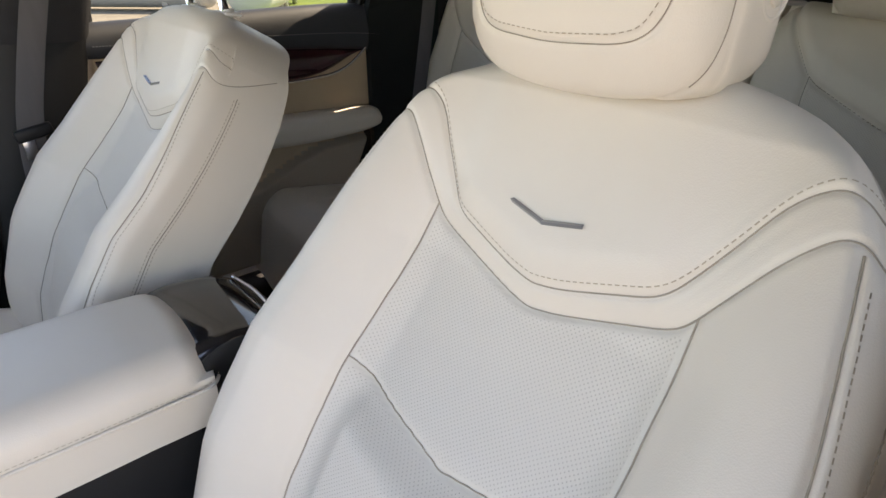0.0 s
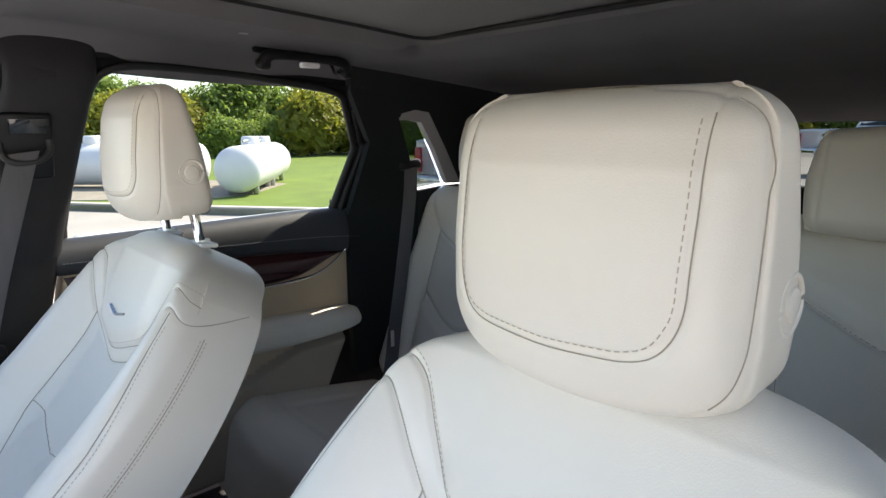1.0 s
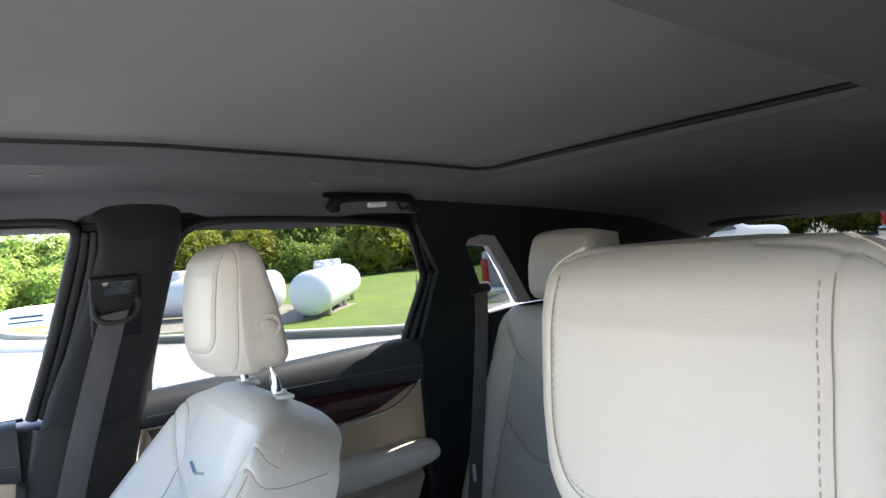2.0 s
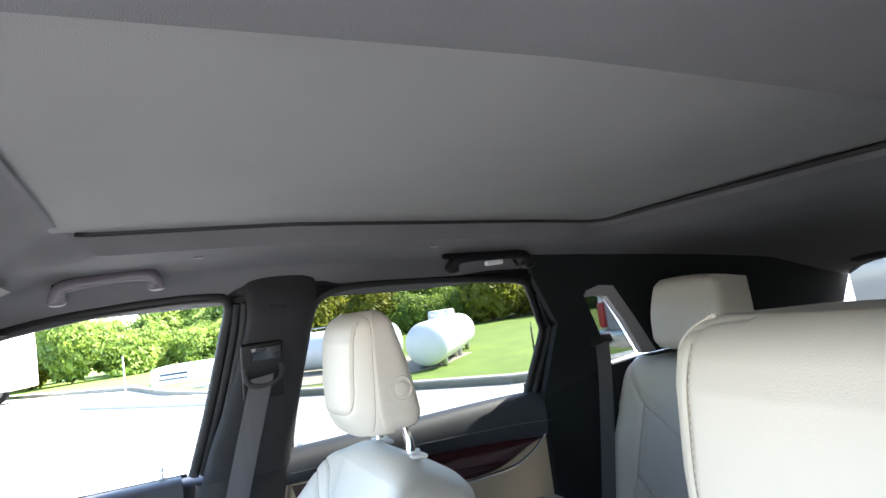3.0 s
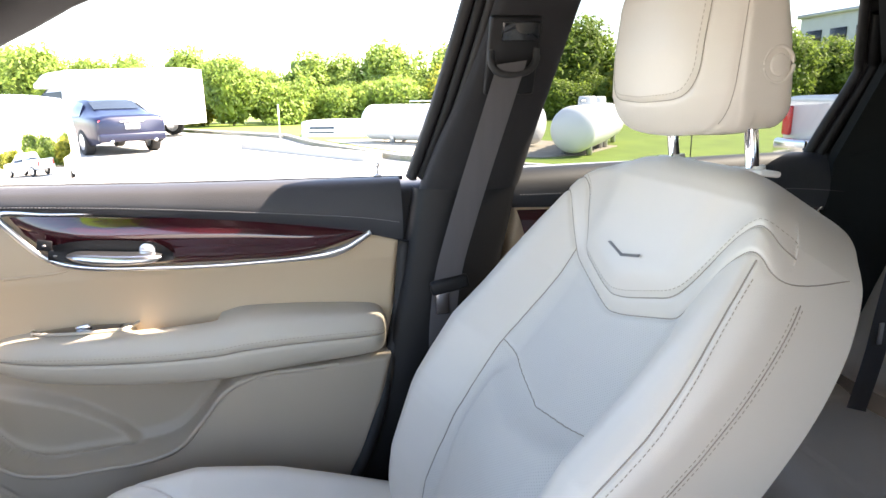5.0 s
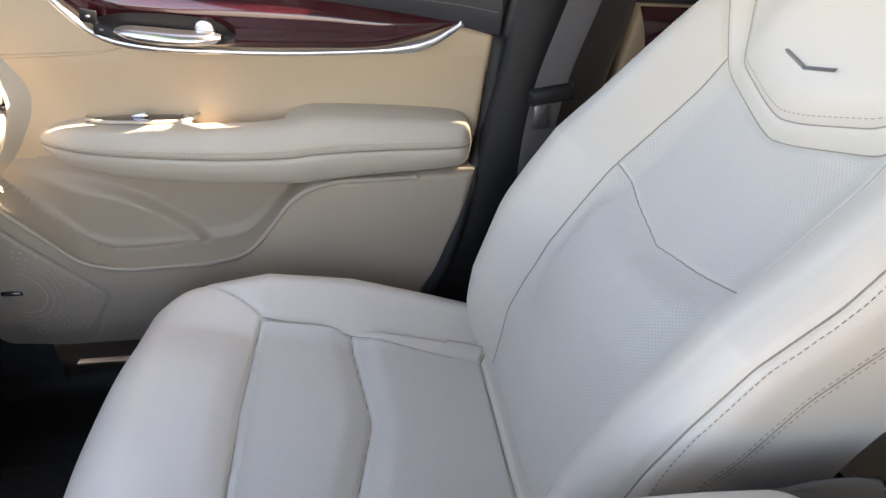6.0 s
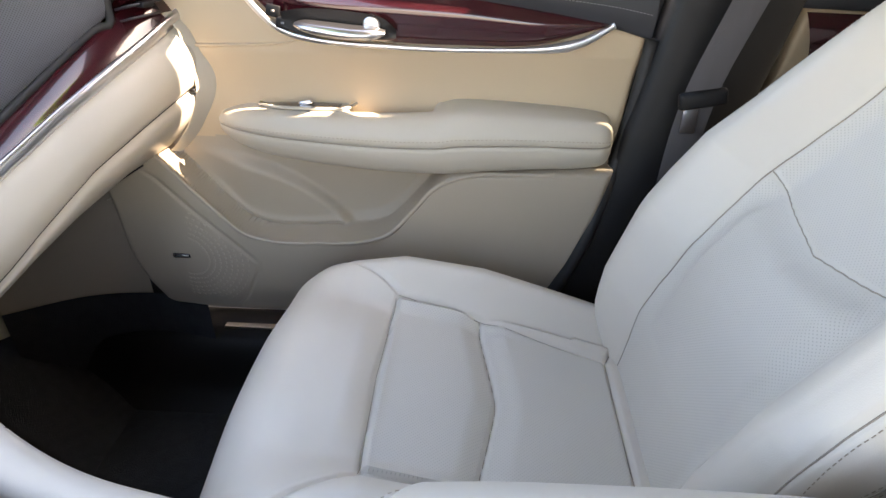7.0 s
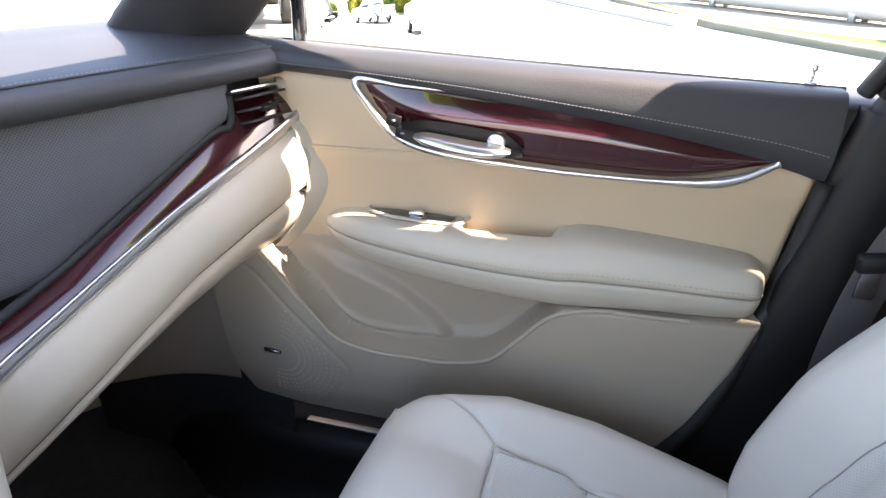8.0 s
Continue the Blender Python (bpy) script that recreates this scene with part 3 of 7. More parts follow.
        xx = half * np.sign(c) * np.abs(c) ** 0.40
        yy = mid + dep * np.sign(q) * np.abs(q) ** np.where(q < 0, 0.52, 0.36)
        yy += np.where(q < 0, 0.016 * (xx / hw) ** 2 * np.minimum(1, np.abs(q) / 0.35), 0.0)
        zz = z - np.where(q < 0, 0.010, 0.0) * (1 - (xx / hw) ** 2) * max(0.0, -v)
        hg[:, j, 0], hg[:, j, 1], hg[:, j, 2] = hc[0] + xx, hc[1] + yy + lean * zz, hc[2] + zz
    hn = np.cross(np.roll(hg, -1, 0) - np.roll(hg, 1, 0), np.gradient(hg, axis=1))
    hn /= np.linalg.norm(hn, axis=-1, keepdims=True) + 1e-12
    rel = hg - hc
    h_u = [(-0.088, 0.13), (-0.090, 0.03), (-0.089, -0.026)] + smooth2([(-0.087, -0.038), (-0.076, -0.056), (-0.056, -0.0625)], 8) + [(0.0, -0.0655)] + smooth2([(0.056, -0.0625), (0.076, -0.056), (0.087, -0.038)], 8) + [(0.089, -0.026), (0.090, 0.03), (0.088, 0.13)]
    on_front = (np.sin(ang) < -0.02)[:, None] & np.ones((1, n_lev), bool)
    d_u = np.where(on_front, seam_distance(rel[..., 0], rel[..., 2], [h_u]), 9.0)
    side_y = np.interp(rel[..., 2], [-0.1, 0.0, 0.1], [0.008, 0.008, 0.010]) + lean * rel[..., 2]
    d_s = np.where(np.abs(rel[..., 0]) > 0.045, np.abs(rel[..., 1] - side_y), 9.0)
    hg -= hn * (0.0016 * bump01(d_u, 0.0030) + 0.0011 * bump01(d_s, 0.0028))[..., None]
    hn = np.cross(np.roll(hg, -1, 0) - np.roll(hg, 1, 0), np.gradient(hg, axis=1))
    hn /= np.linalg.norm(hn, axis=-1, keepdims=True) + 1e-12
    rest = new("headrest")
    rest.location = (cx, 0.08, 1.30 + lift)
    quads = np.array(grid_faces(n_ring, n_lev, True))
    fx, fy, fz = (rel[..., k].ravel()[quads].mean(1) for k in range(3))
    is_front = on_front.ravel()[quads].all(1) & inside(fx, fz, h_u)
    f_side = np.interp(fz, [-0.1, 0.0, 0.1], [0.008, 0.008, 0.010]) + lean * fz
    is_side = ~is_front & (np.abs(fx) > 0.045) & (fy > f_side)
    hp_parts = []
    for nm, keep, lb in (("front_panel", is_front, "smooth leather headrest face"), ("side_panel", is_side & (fx < 0), ""), ("side_panel", is_side & (fx >= 0), ""), ("shell", ~is_front & ~is_side, "")):
        used, inv = np.unique(quads[keep], return_inverse=True)
        ob = mesh_object(nm, hg.reshape(-1, 3)[used], inv.reshape(-1, 4), leather, None, lb)
        ob.data.normals_split_custom_set_from_vertices([tuple(v) for v in hn.reshape(-1, 3)[used]])
        hp_parts.append(ob)
    hp_parts.append(mesh_object("underside", hg[:, 0], [tuple(range(n_ring))[::-1]], leather, None, smooth=False))
    hp_parts.append(mesh_object("crown", hg[:, -1], [tuple(range(n_ring))], leather, None, smooth=False))

    def on_head(line):
        """Places and normals on the headrest's front over points (x, h)."""
        ok = on_front.ravel()
        px, pz, pp, pn = rel[..., 0].ravel()[ok], rel[..., 2].ravel()[ok], hg.reshape(-1, 3)[ok], hn.reshape(-1, 3)[ok]
        out, nor = [], []
        for x, h in line:
            d = (px - x) ** 2 + (pz - h) ** 2
            k = np.argpartition(d, 12)[:12]
            w = np.exp(-d[k] / 0.003**2) + 1e-9
            out.append((pp[k] * w[:, None]).sum(0) / w.sum())
            nor.append((pn[k] * w[:, None]).sum(0) / w.sum())
        out, nor = np.array(out), np.array(nor)
        for _ in range(8):
            out[1:-1] = (out[:-2] + 2 * out[1:-1] + out[2:]) / 4
        return out + 0.0012 * nor, nor

    row = [(x * 0.94, h * 0.93 + 0.002) for x, h in even_line(h_u, 320)]
    hp_parts.append(stitches("stitching", [on_head([p for p in row if p[1] < 0.076])], thread, None, length=0.0034, gap=0.0022, width=0.00042))
    hp_parts.append(tube("seam", on_head([p for p in even_line(h_u, 140) if p[1] < 0.078])[0] - (0, -0.0008, 0), 0.00045, seam_thread, None, "", 5))
    for s in (-1, 1):
        line = []
        for j in range(9, n_lev - 9):
            near = np.flatnonzero((np.sign(rel[:, j, 0]) == s) & (d_s[:, j] < 0.02))
            near = near[np.argsort(rel[near, j, 1])]
            y_at = float(np.median(side_y[near, j]))
            line.append([np.interp(y_at, rel[near, j, 1], hg[near, j, k] + 0.0003 * hn[near, j, k]) for k in range(3)])
        line = np.array(line)
        for _ in range(4):
            line[1:-1] = (line[:-2] + 2 * line[1:-1] + line[2:]) / 4
        hp_parts.append(tube("seam", line, 0.00045, seam_thread, None, "", 5))
    turn = Matrix.Rotation(radians(90), 4, "Y")
    at_btn = (cx + 0.1185, hc[1] + 0.048, hc[2] - 0.030)
    hp_parts.append(tube("button_ring", [(at_btn[0] + 0.0008, at_btn[1] + 0.0175 * math.cos(a), at_btn[2] + 0.0175 * math.sin(a)) for a in np.linspace(0, 6.283, 33)[:-1]], 0.0022, leather, None, "", 8, closed=True))
    hp_parts.append(part("release_button", cylinder(0.0115, 0.0105, 0.008, 24, at_btn, turn, 0.0015), leather, None, "round cream release button"))
    for o in hp_parts:
        rebase(o, rest)
    made.append(rest)
    for sx in (-0.074, 0.074):
        made.append(tube("post", [(cx + sx, 0.124, 1.19), (cx + sx, 0.112, 1.25 + lift), (cx + sx, 0.104, 1.30 + lift)], 0.0072, chrome, None, "chrome headrest post", seg=16))
        sleeve = merge(rounded_box((0.050, 0.028, 0.007), 0.0033, 3, (cx + sx, 0.122, 1.2265), Matrix.Rotation(radians(-6), 4, "X")), cylinder(0.011, 0.0100, 0.007, 20, (cx + sx, 0.122, 1.230)))
        made.append(part("post_sleeve", sleeve, white_plastic, None, "cream plastic post sleeve"))
    # base and side cover
    base = rounded_box((0.42, 0.46, 0.20), 0.03, 3, (cx, -0.45, 0.51))
    made.append(part("seat_base", base, black_plastic, None, "black plastic seat base"))
    for o in made:
        rebase(o, seat)
    return seat


driver_seat = front_seat(0.440, -0.008, "cream leather driver's seat with its headrest pushed down", 0.010)
driver_seat.scale = (1.05, 1.05, 1.05)
driver_seat.location += Vector((0.009, 0.040, -0.031))
for piece in driver_seat.children:
    if piece.name.startswith("headrest"):
        piece.location.x -= 0.013
        piece.scale.x = 0.96
passenger_seat = front_seat(-0.322, 0.022, "cream leather passenger seat with its headrest raised on chrome posts", -0.010)
passenger_seat.location += Vector((0, -0.008, 0.030))


# ---- car body: roof, pillars, floor ----
def structure(ob, label, category=""):
    return tagged(ob, label, category, "", "structure")


def roof_z(x, y):
    ax = np.where(x < 0, -x, np.maximum(x - 0.12, 0))
    zc = np.interp(y, [-0.70, -0.62, -0.52, -0.42, 0.0, 0.5, 1.0, 1.5, 1.95], [1.552, 1.582, 1.620, 1.632, 1.624, 1.594, 1.556, 1.512, 1.43])
    return zc - 0.62 * np.maximum(ax - 0.40, 0) ** 2 - (0.02 + 0.030 * step01(-y, -0.9, -0.2)) * step01(ax, 0.555, 0.64)


def ring_loop(x0, x1, y0, y1, r, n):
    """A rounded rectangle of n points, starting in the middle of its first side."""
    pts = []
    for cx, cy, a0 in ((x1 - r, y1 - r, 0), (x0 + r, y1 - r, 90), (x0 + r, y0 + r, 180), (x1 - r, y0 + r, 270)):
        pts += [(cx + r * math.cos(radians(a)), cy + r * math.sin(radians(a))) for a in np.linspace(a0, a0 + 90, 9)]
    pts = pts + pts[:1]
    return even_line(pts, n + 1)[:-1]


LIP = (-0.408, 0.388, -0.356, 0.704)
inner = ring_loop(*LIP, 0.05, 240)
ang = np.unwrap(np.arctan2(inner[:, 1] - 0.1, inner[:, 0]))
outer_box = ring_loop(-0.635, 0.755, -0.66, 1.95, 0.02, 1200)
oa = np.unwrap(np.arctan2(outer_box[:, 1] - 0.1, outer_box[:, 0]))
oa0 = np.mod(oa, 2 * np.pi)
srt = np.argsort(oa0)
am = np.mod(ang, 2 * np.pi)
outer = np.stack([np.interp(am, oa0[srt], outer_box[srt, k], period=2 * np.pi) for k in (0, 1)], 1)
ts = np.linspace(0, 1, 26) ** 1.2
flat = inner[:, None] + (outer - inner)[:, None] * ts[None, :, None]
zz = roof_z(flat[..., 0], flat[..., 1])
soft_end = step01(-inner[:, 1], 0.30, 0.353)
lip_up = 0.004 + 0.038 * soft_end + 0.022 * step01(inner[:, 1], 0.60, 0.69)
roll = lip_up[:, None] * np.exp(-((np.linalg.norm(flat - inner[:, None], axis=-1) / (0.040 + 0.030 * soft_end)[:, None]) ** 2))
grid = np.concatenate([flat, (zz + roll)[..., None]], -1)
front_bulge = 0.012 * np.exp(-(((grid[..., 1] + 0.47) / 0.05) ** 2)) * (np.abs(grid[..., 0]) < 0.6)
grid[..., 2] -= front_bulge * step01(-grid[..., 1], 0.41, 0.44)
headliner = structure(grid_mesh("ceiling", grid, headliner_cloth, closed_u=True), "charcoal cloth headliner round a wide sunroof opening", "headliner")
wall_lo = np.concatenate([inner, (roof_z(inner[:, 0], inner[:, 1]) + lip_up)[:, None]], 1)
inner_up = ring_loop(-0.400, 0.380, -0.348, 0.696, 0.045, 240)
wall_hi = np.concatenate([inner_up, (roof_z(inner_up[:, 0] * 0, inner_up[:, 1]) + 0.042)[:, None]], 1)
reveal = np.stack([wall_lo + (wall_hi - wall_lo) * t for t in np.linspace(0, 1, 5)], 1)
structure(grid_mesh("sunroof_reveal", reveal, headliner_cloth, closed_u=True), "dark cloth edge of the sunroof opening", "roof trim")
sx, sy = np.meshgrid(np.linspace(-0.43, 0.41, 30), np.linspace(-0.40, 0.74, 40), indexing="ij")
shade = np.stack([sx, sy, roof_z(sx * 0, sy) + 0.048 - 0.05 * sx**2], -1)
structure(grid_mesh("sunroof_shade", shade, shade_cloth), "closed grey fabric sunroof shade", "sunshade")
ring3 = np.concatenate([inner_up, (roof_z(inner_up[:, 0] * 0, inner_up[:, 1]) + 0.039)[:, None]], 1)
first_ = int(np.argmax((ring3[:, 1] > -0.335) & (np.roll(ring3[:, 1], 1) <= -0.335)))
ring3 = np.roll(ring3, -first_, 0)
tube("shade_seal", ring3[ring3[:, 1] > -0.335], 0.0055, rubber, headliner, "black rubber seal", 6)
# outer roof skin keeps the daylight out
ox, oy = np.meshgrid(np.linspace(-0.645, 0.765, 24), np.linspace(-0.70, 2.0, 40), indexing="ij")
skin_z = np.interp(oy, [-0.72, -0.5, 0, 0.6, 1.2, 2.0], [1.605, 1.685, 1.735, 1.715, 1.65, 1.50]) - 0.09 * (ox - 0.06) ** 2
structure(grid_mesh("car_roof", np.stack([ox, oy, skin_z], -1), body_white), "white painted steel roof skin", "car roof")


def side_x(z):
    """The inner side of the body, from the belt up to the roof rail."""
    return np.interp(z, [0.40, 0.62, 1.00, 1.21, 1.40, 1.55], [-0.70, -0.715, -0.725, -0.725, -0.655, -0.595])


def pillar(name, rows, mat, label, bulge=0.012, thick=0.06, n=40, mirror_x=1):
    """An upright trim: rows of (z, front y, rear y, inner x); its edges turn outwards."""
    secs = []
    for z, yf, yr, x in rows:
        w = yr - yf
        secs.append([(x - thick, yf + 0.004, z), (x - 0.012, yf, z), (x + bulge * 0.6, yf + 0.16 * w, z), (x + bulge, yf + 0.5 * w, z), (x + bulge * 0.6, yr - 0.16 * w, z), (x - 0.012, yr, z), (x - thick, yr - 0.004, z)])
    g = skin(secs, 36, n)
    if mirror_x < 0:
        g = g * np.array([-1, 1, 1]) + np.array([0.12, 0, 0])
    return structure(grid_mesh(name, g, mat, flip=mirror_x > 0), label, "pillar trim")


B_UP = [(1.185, -0.176, 0.000, -0.690), (1.26, -0.152, 0.014, -0.664), (1.38, -0.104, 0.040, -0.622), (1.47, -0.076, 0.060, -0.590), (1.53, -0.064, 0.074, -0.571), (1.61, -0.072, 0.086, -0.612)]
B_LOW = [(0.40, -0.47, -0.24, -0.672), (0.52, -0.42, -0.215, -0.672), (0.64, -0.355, -0.180, -0.673), (0.78, -0.285, -0.120, -0.675), (1.0, -0.225, -0.050, -0.682), (1.19, -0.186, 0.000, -0.690)]
pillar("pillar_upper_trim", B_UP, pillar_cloth, "dark grey cloth upper trim of the centre pillar")
pillar("pillar_lower_trim", B_LOW, black_plastic, "black plastic lower trim of the centre pillar", thick=0.09)
pillar("pillar_upper_trim", B_UP, pillar_cloth, "dark grey cloth upper trim of the centre pillar", mirror_x=-1)
pillar("pillar_lower_trim", B_LOW, black_plastic, "black plastic lower trim of the centre pillar", thick=0.09, mirror_x=-1)


for s in (1, -1):
    structure(part("pillar_core", merge(rounded_box((0.10, 0.22, 0.76), 0.01, 1, (s * -0.785, -0.13, 0.81)), rounded_box((0.05, 0.12, 0.34), 0.01, 1, (s * -0.722, -0.035, 1.37), Matrix.Rotation(radians(s * 17), 4, "Y"))), rubber), "black steel core of the centre pillar", "pillar")


# front pillar trims, both sides, from the dash up into the roof rail
for s in (1, -1):
    sec = []
    for yw, zw, xw, yd, zd, xd in ((-1.30, 1.10, -0.70, -1.06, 1.19, -0.752), (-1.16, 1.245, -0.655, -0.95, 1.30, -0.742), (-0.99, 1.365, -0.605, -0.84, 1.395, -0.708), (-0.84, 1.455, -0.555, -0.72, 1.455, -0.680), (-0.72, 1.520, -0.50, -0.60, 1.507, -0.650), (-0.62, 1.552, -0.46, -0.46, 1.540, -0.632)):
        mx, my, mz = (xw + xd) / 2 + 0.028, (yw + yd) / 2 + 0.022, (zw + zd) / 2 - 0.006
        sec.append([(s * (xw - 0.02), yw - 0.03, zw), (s * xw, yw, zw - 0.004), (s * mx, my, mz), (s * (xd + 0.012), yd, zd - 0.004), (s * xd, yd, zd), (s * (xd - 0.05), yd - 0.01, zd + 0.01)])
    structure(grid_mesh("front_pillar_trim", skin(sec, 30, 40), pillar_cloth, flip=s < 0), "dark grey front pillar trim", "pillar trim")
    # roof rail over the doors, outside the headliner
    rail = [[(s * -0.60, y, z - 0.012), (s * -0.632, y, z - 0.004), (s * -0.640, y, z + 0.012), (s * -0.642, y, z + 0.06)] for y, z in ((-0.62, 1.515), (-0.40, 1.560), (-0.12, 1.566), (0.2, 1.566), (0.5, 1.545), (0.9, 1.52), (1.4, 1.46))]
    structure(grid_mesh("roof_rail_trim", skin(rail, 14, 40), pillar_cloth, flip=s > 0), "dark roof rail trim above the doors", "roof trim")

# rear quarter: a dark trim with the small window cut out of it
def side_patch(name, yz, mat, label, category, lift=0.0, s=1, depth=0.02):
    """A flat piece of side trim with that outline, laid on the body's inner side, with thickness."""
    pts = np.array(yz, float)
    bm = bmesh.new()
    top = [bm.verts.new((s * (float(side_x(z)) + lift), y, z)) for y, z in pts]
    low = [bm.verts.new((s * (float(side_x(z)) + lift - depth), y, z)) for y, z in pts]
    bm.faces.new(top)
    bm.faces.new(low[::-1])
    for i in range(len(top)):
        j = (i + 1) % len(top)
        bm.faces.new((top[i], low[i], low[j], top[j]))
    bmesh.ops.recalc_face_normals(bm, faces=bm.faces[:])
    bmesh.ops.triangulate(bm, faces=[f for f in bm.faces if len(f.verts) > 4])
    return structure(part(name, bm, mat, smooth=False), label, category)


for s in (1, -1):
    side_patch("rear_pillar_trim", [(0.66, 0.75), (0.665, 1.20), (0.695, 1.39), (0.61, 1.512), (0.60, 1.575), (0.80, 1.570), (0.858, 1.470), (0.80, 1.462), (0.772, 1.452), (0.83, 1.36), (0.892, 1.252), (0.90, 0.75)], matt_black, "black plastic trim between rear door and quarter window", "pillar trim", 0.035, s)
    side_patch("quarter_panel_trim", [(0.895, 0.75), (0.892, 1.246), (1.02, 1.256), (1.95, 1.256), (1.95, 0.75)], black_plastic, "black plastic load bay side trim", "side trim", 0.03, s)
    side_patch("rear_roof_pillar_trim", [(1.03, 1.260), (0.95, 1.36), (0.858, 1.462), (0.80, 1.565), (1.3, 1.51), (1.95, 1.42), (1.95, 1.256)], matt_black, "dark cloth trim of the rearmost pillar", "pillar trim", 0.033, s)
    side_patch("quarter_window_frame", [(1.005, 1.262), (0.922, 1.365), (0.850, 1.440), (0.815, 1.446), (0.776, 1.446), (0.778, 1.462), (0.82, 1.472), (0.868, 1.466), (0.962, 1.368), (1.055, 1.262)], grey_plastic, "light grey moulding along the quarter window", "window trim", 0.037, s)
    side_patch("quarter_window", [(0.768, 1.464), (0.83, 1.355), (0.89, 1.245), (1.03, 1.258), (0.945, 1.365), (0.855, 1.470)], dark_glass, "dark tinted quarter window", "car window", -0.02, s, 0.004)

for s in (1, -1):
    structure(part("wheel_arch_trim", rounded_box((0.04, 0.62, 0.80), 0.01, 1, (s * -0.775, 0.72, 0.80)), black_plastic), "black trim over the rear wheel arch", "side trim")
for s in (1, -1):
    structure(part("cowl_side_trim", rounded_box((0.05, 0.46, 0.84), 0.01, 1, (s * -0.785, -1.34, 0.77)), rubber), "black trim ahead of the door opening", "side trim")
# floor, sills and footwell
floor = structure(part("floor", rounded_box((1.62, 3.6, 0.05), 0.01, 2, (0.06, 0.3, 0.325)), carpet), "black carpeted car floor", "car floor")
structure(part("floor_mat", rounded_box((0.46, 0.62, 0.016), 0.006, 2, (-0.43, -0.92, 0.360)), carpet), "black carpet floor mat", "floor mat")
for s in (1, -1):
    sill = skin([[(s * -0.60, y, 0.352), (s * -0.66, y, 0.40), (s * -0.685, y, 0.475), (s * -0.71, y, 0.505), (s * -0.80, y, 0.505), (s * -0.82, y, 0.35)] for y in (-1.35, -0.9, -0.4, 0.2, 1.2)], 24, 20)
    structure(grid_mesh("door_sill", sill, black_plastic, flip=s < 0), "black plastic door sill", "door sill")
    structure(part("sill_plate", rounded_box((0.040, 0.62, 0.006), 0.002, 2, (s * -0.745, -0.66, 0.510)), satin), "brushed metal sill plate", "sill plate")
# footwell: slanted kick panel, carpeted front wall
structure(grid_mesh("kick_panel", skin([[(-0.725, -1.10, z), (-0.715, -1.16, z), (-0.68, -1.26, z), (-0.60, -1.36, z), (-0.45, -1.42, z)] for z in (0.55, 0.75, 0.98)], 20, 10), door_plastic), "tan plastic kick panel beside the footwell", "kick panel")
structure(grid_mesh("footwell_wall", skin([[(x, -0.95, 0.352), (x, -1.15, 0.37), (x, -1.34, 0.50), (x, -1.46, 0.72), (x, -1.48, 1.0)] for x in (-0.76, -0.3, 0.2, 0.88)], 24, 10), carpet), "black carpet on the footwell wall", "footwell")
structure(grid_mesh("lower_kick_panel", skin([[(-0.70, -0.98, z), (-0.712, -1.10, z), (-0.69, -1.22, z), (-0.62, -1.34, z)] for z in (0.34, 0.48, 0.60)], 16, 8), carpet), "black carpeted lower kick panel", "kick panel")
# outer body sides, load bay end, nose: plain sheets that close the car
for s in (1, -1):
    if s > 0:
        structure(part("outer_side", rounded_box((0.05, 1.25, 0.80), 0.02, 2, (-0.87, -0.58, 0.80)), body_white), "white painted front door skin", "car body")
        structure(part("outer_side", rounded_box((0.05, 0.80, 0.80), 0.02, 2, (-0.87, 0.45, 0.80)), body_white), "white painted rear door skin", "car body")
    else:
        structure(part("outer_side", rounded_box((0.05, 0.80, 0.80), 0.02, 2, (0.87, 0.45, 0.80)), body_white), "white painted rear door skin", "car body")
    structure(part("outer_side", rounded_box((0.06, 1.15, 0.85), 0.02, 2, (s * -0.86, 1.42, 0.82)), body_white), "white painted rear wing", "car body")
    structure(part("front_wing", rounded_box((0.10, 1.25, 0.60), 0.04, 3, (s * -0.86, -1.85, 0.78)), body_white), "white painted front wing", "car body")
structure(part("bonnet", rounded_box((1.72, 1.36, 0.08), 0.04, 3, (0.06, -2.18, 1.07)), body_white), "white painted bonnet", "car body")
structure(part("tailgate", rounded_box((1.72, 0.06, 0.75), 0.02, 2, (0.06, 2.0, 0.85)), black_plastic), "black trimmed tailgate", "car body")
structure(part("load_floor", rounded_box((1.52, 0.9, 0.04), 0.01, 2, (0.06, 1.52, 0.78)), carpet), "black carpeted load floor", "load floor")
structure(grid_mesh("rear_header", skin([[(-0.60, 1.80, 1.47), (0.06, 1.84, 1.50), (0.72, 1.80, 1.47)], [(-0.60, 1.84, 1.43), (0.06, 1.88, 1.455), (0.72, 1.84, 1.43)], [(-0.60, 1.90, 1.42), (0.06, 1.95, 1.45), (0.72, 1.90, 1.42)]], 20, 10), pillar_cloth), "dark header over the rear window", "roof trim")
structure(grid_mesh("rear_window", skin([[(-0.60, 1.90, 1.43), (0.06, 1.93, 1.45), (0.72, 1.90, 1.43)], [(-0.66, 2.02, 1.22), (0.06, 2.05, 1.22), (0.78, 2.02, 1.22)]], 20, 8), rear_glass), "dark tinted rear window", "car window")
windshield = structure(grid_mesh("windshield", skin([[(-0.50, -0.70, 1.555), (0.06, -0.74, 1.57), (0.62, -0.70, 1.555)], [(-0.61, -1.02, 1.392), (0.06, -1.08, 1.405), (0.73, -1.02, 1.392)], [(-0.71, -1.40, 1.195), (0.06, -1.52, 1.20), (0.83, -1.40, 1.195)]], 24, 16), clear_glass), "clear windshield", "car window")
windshield.visible_shadow = False


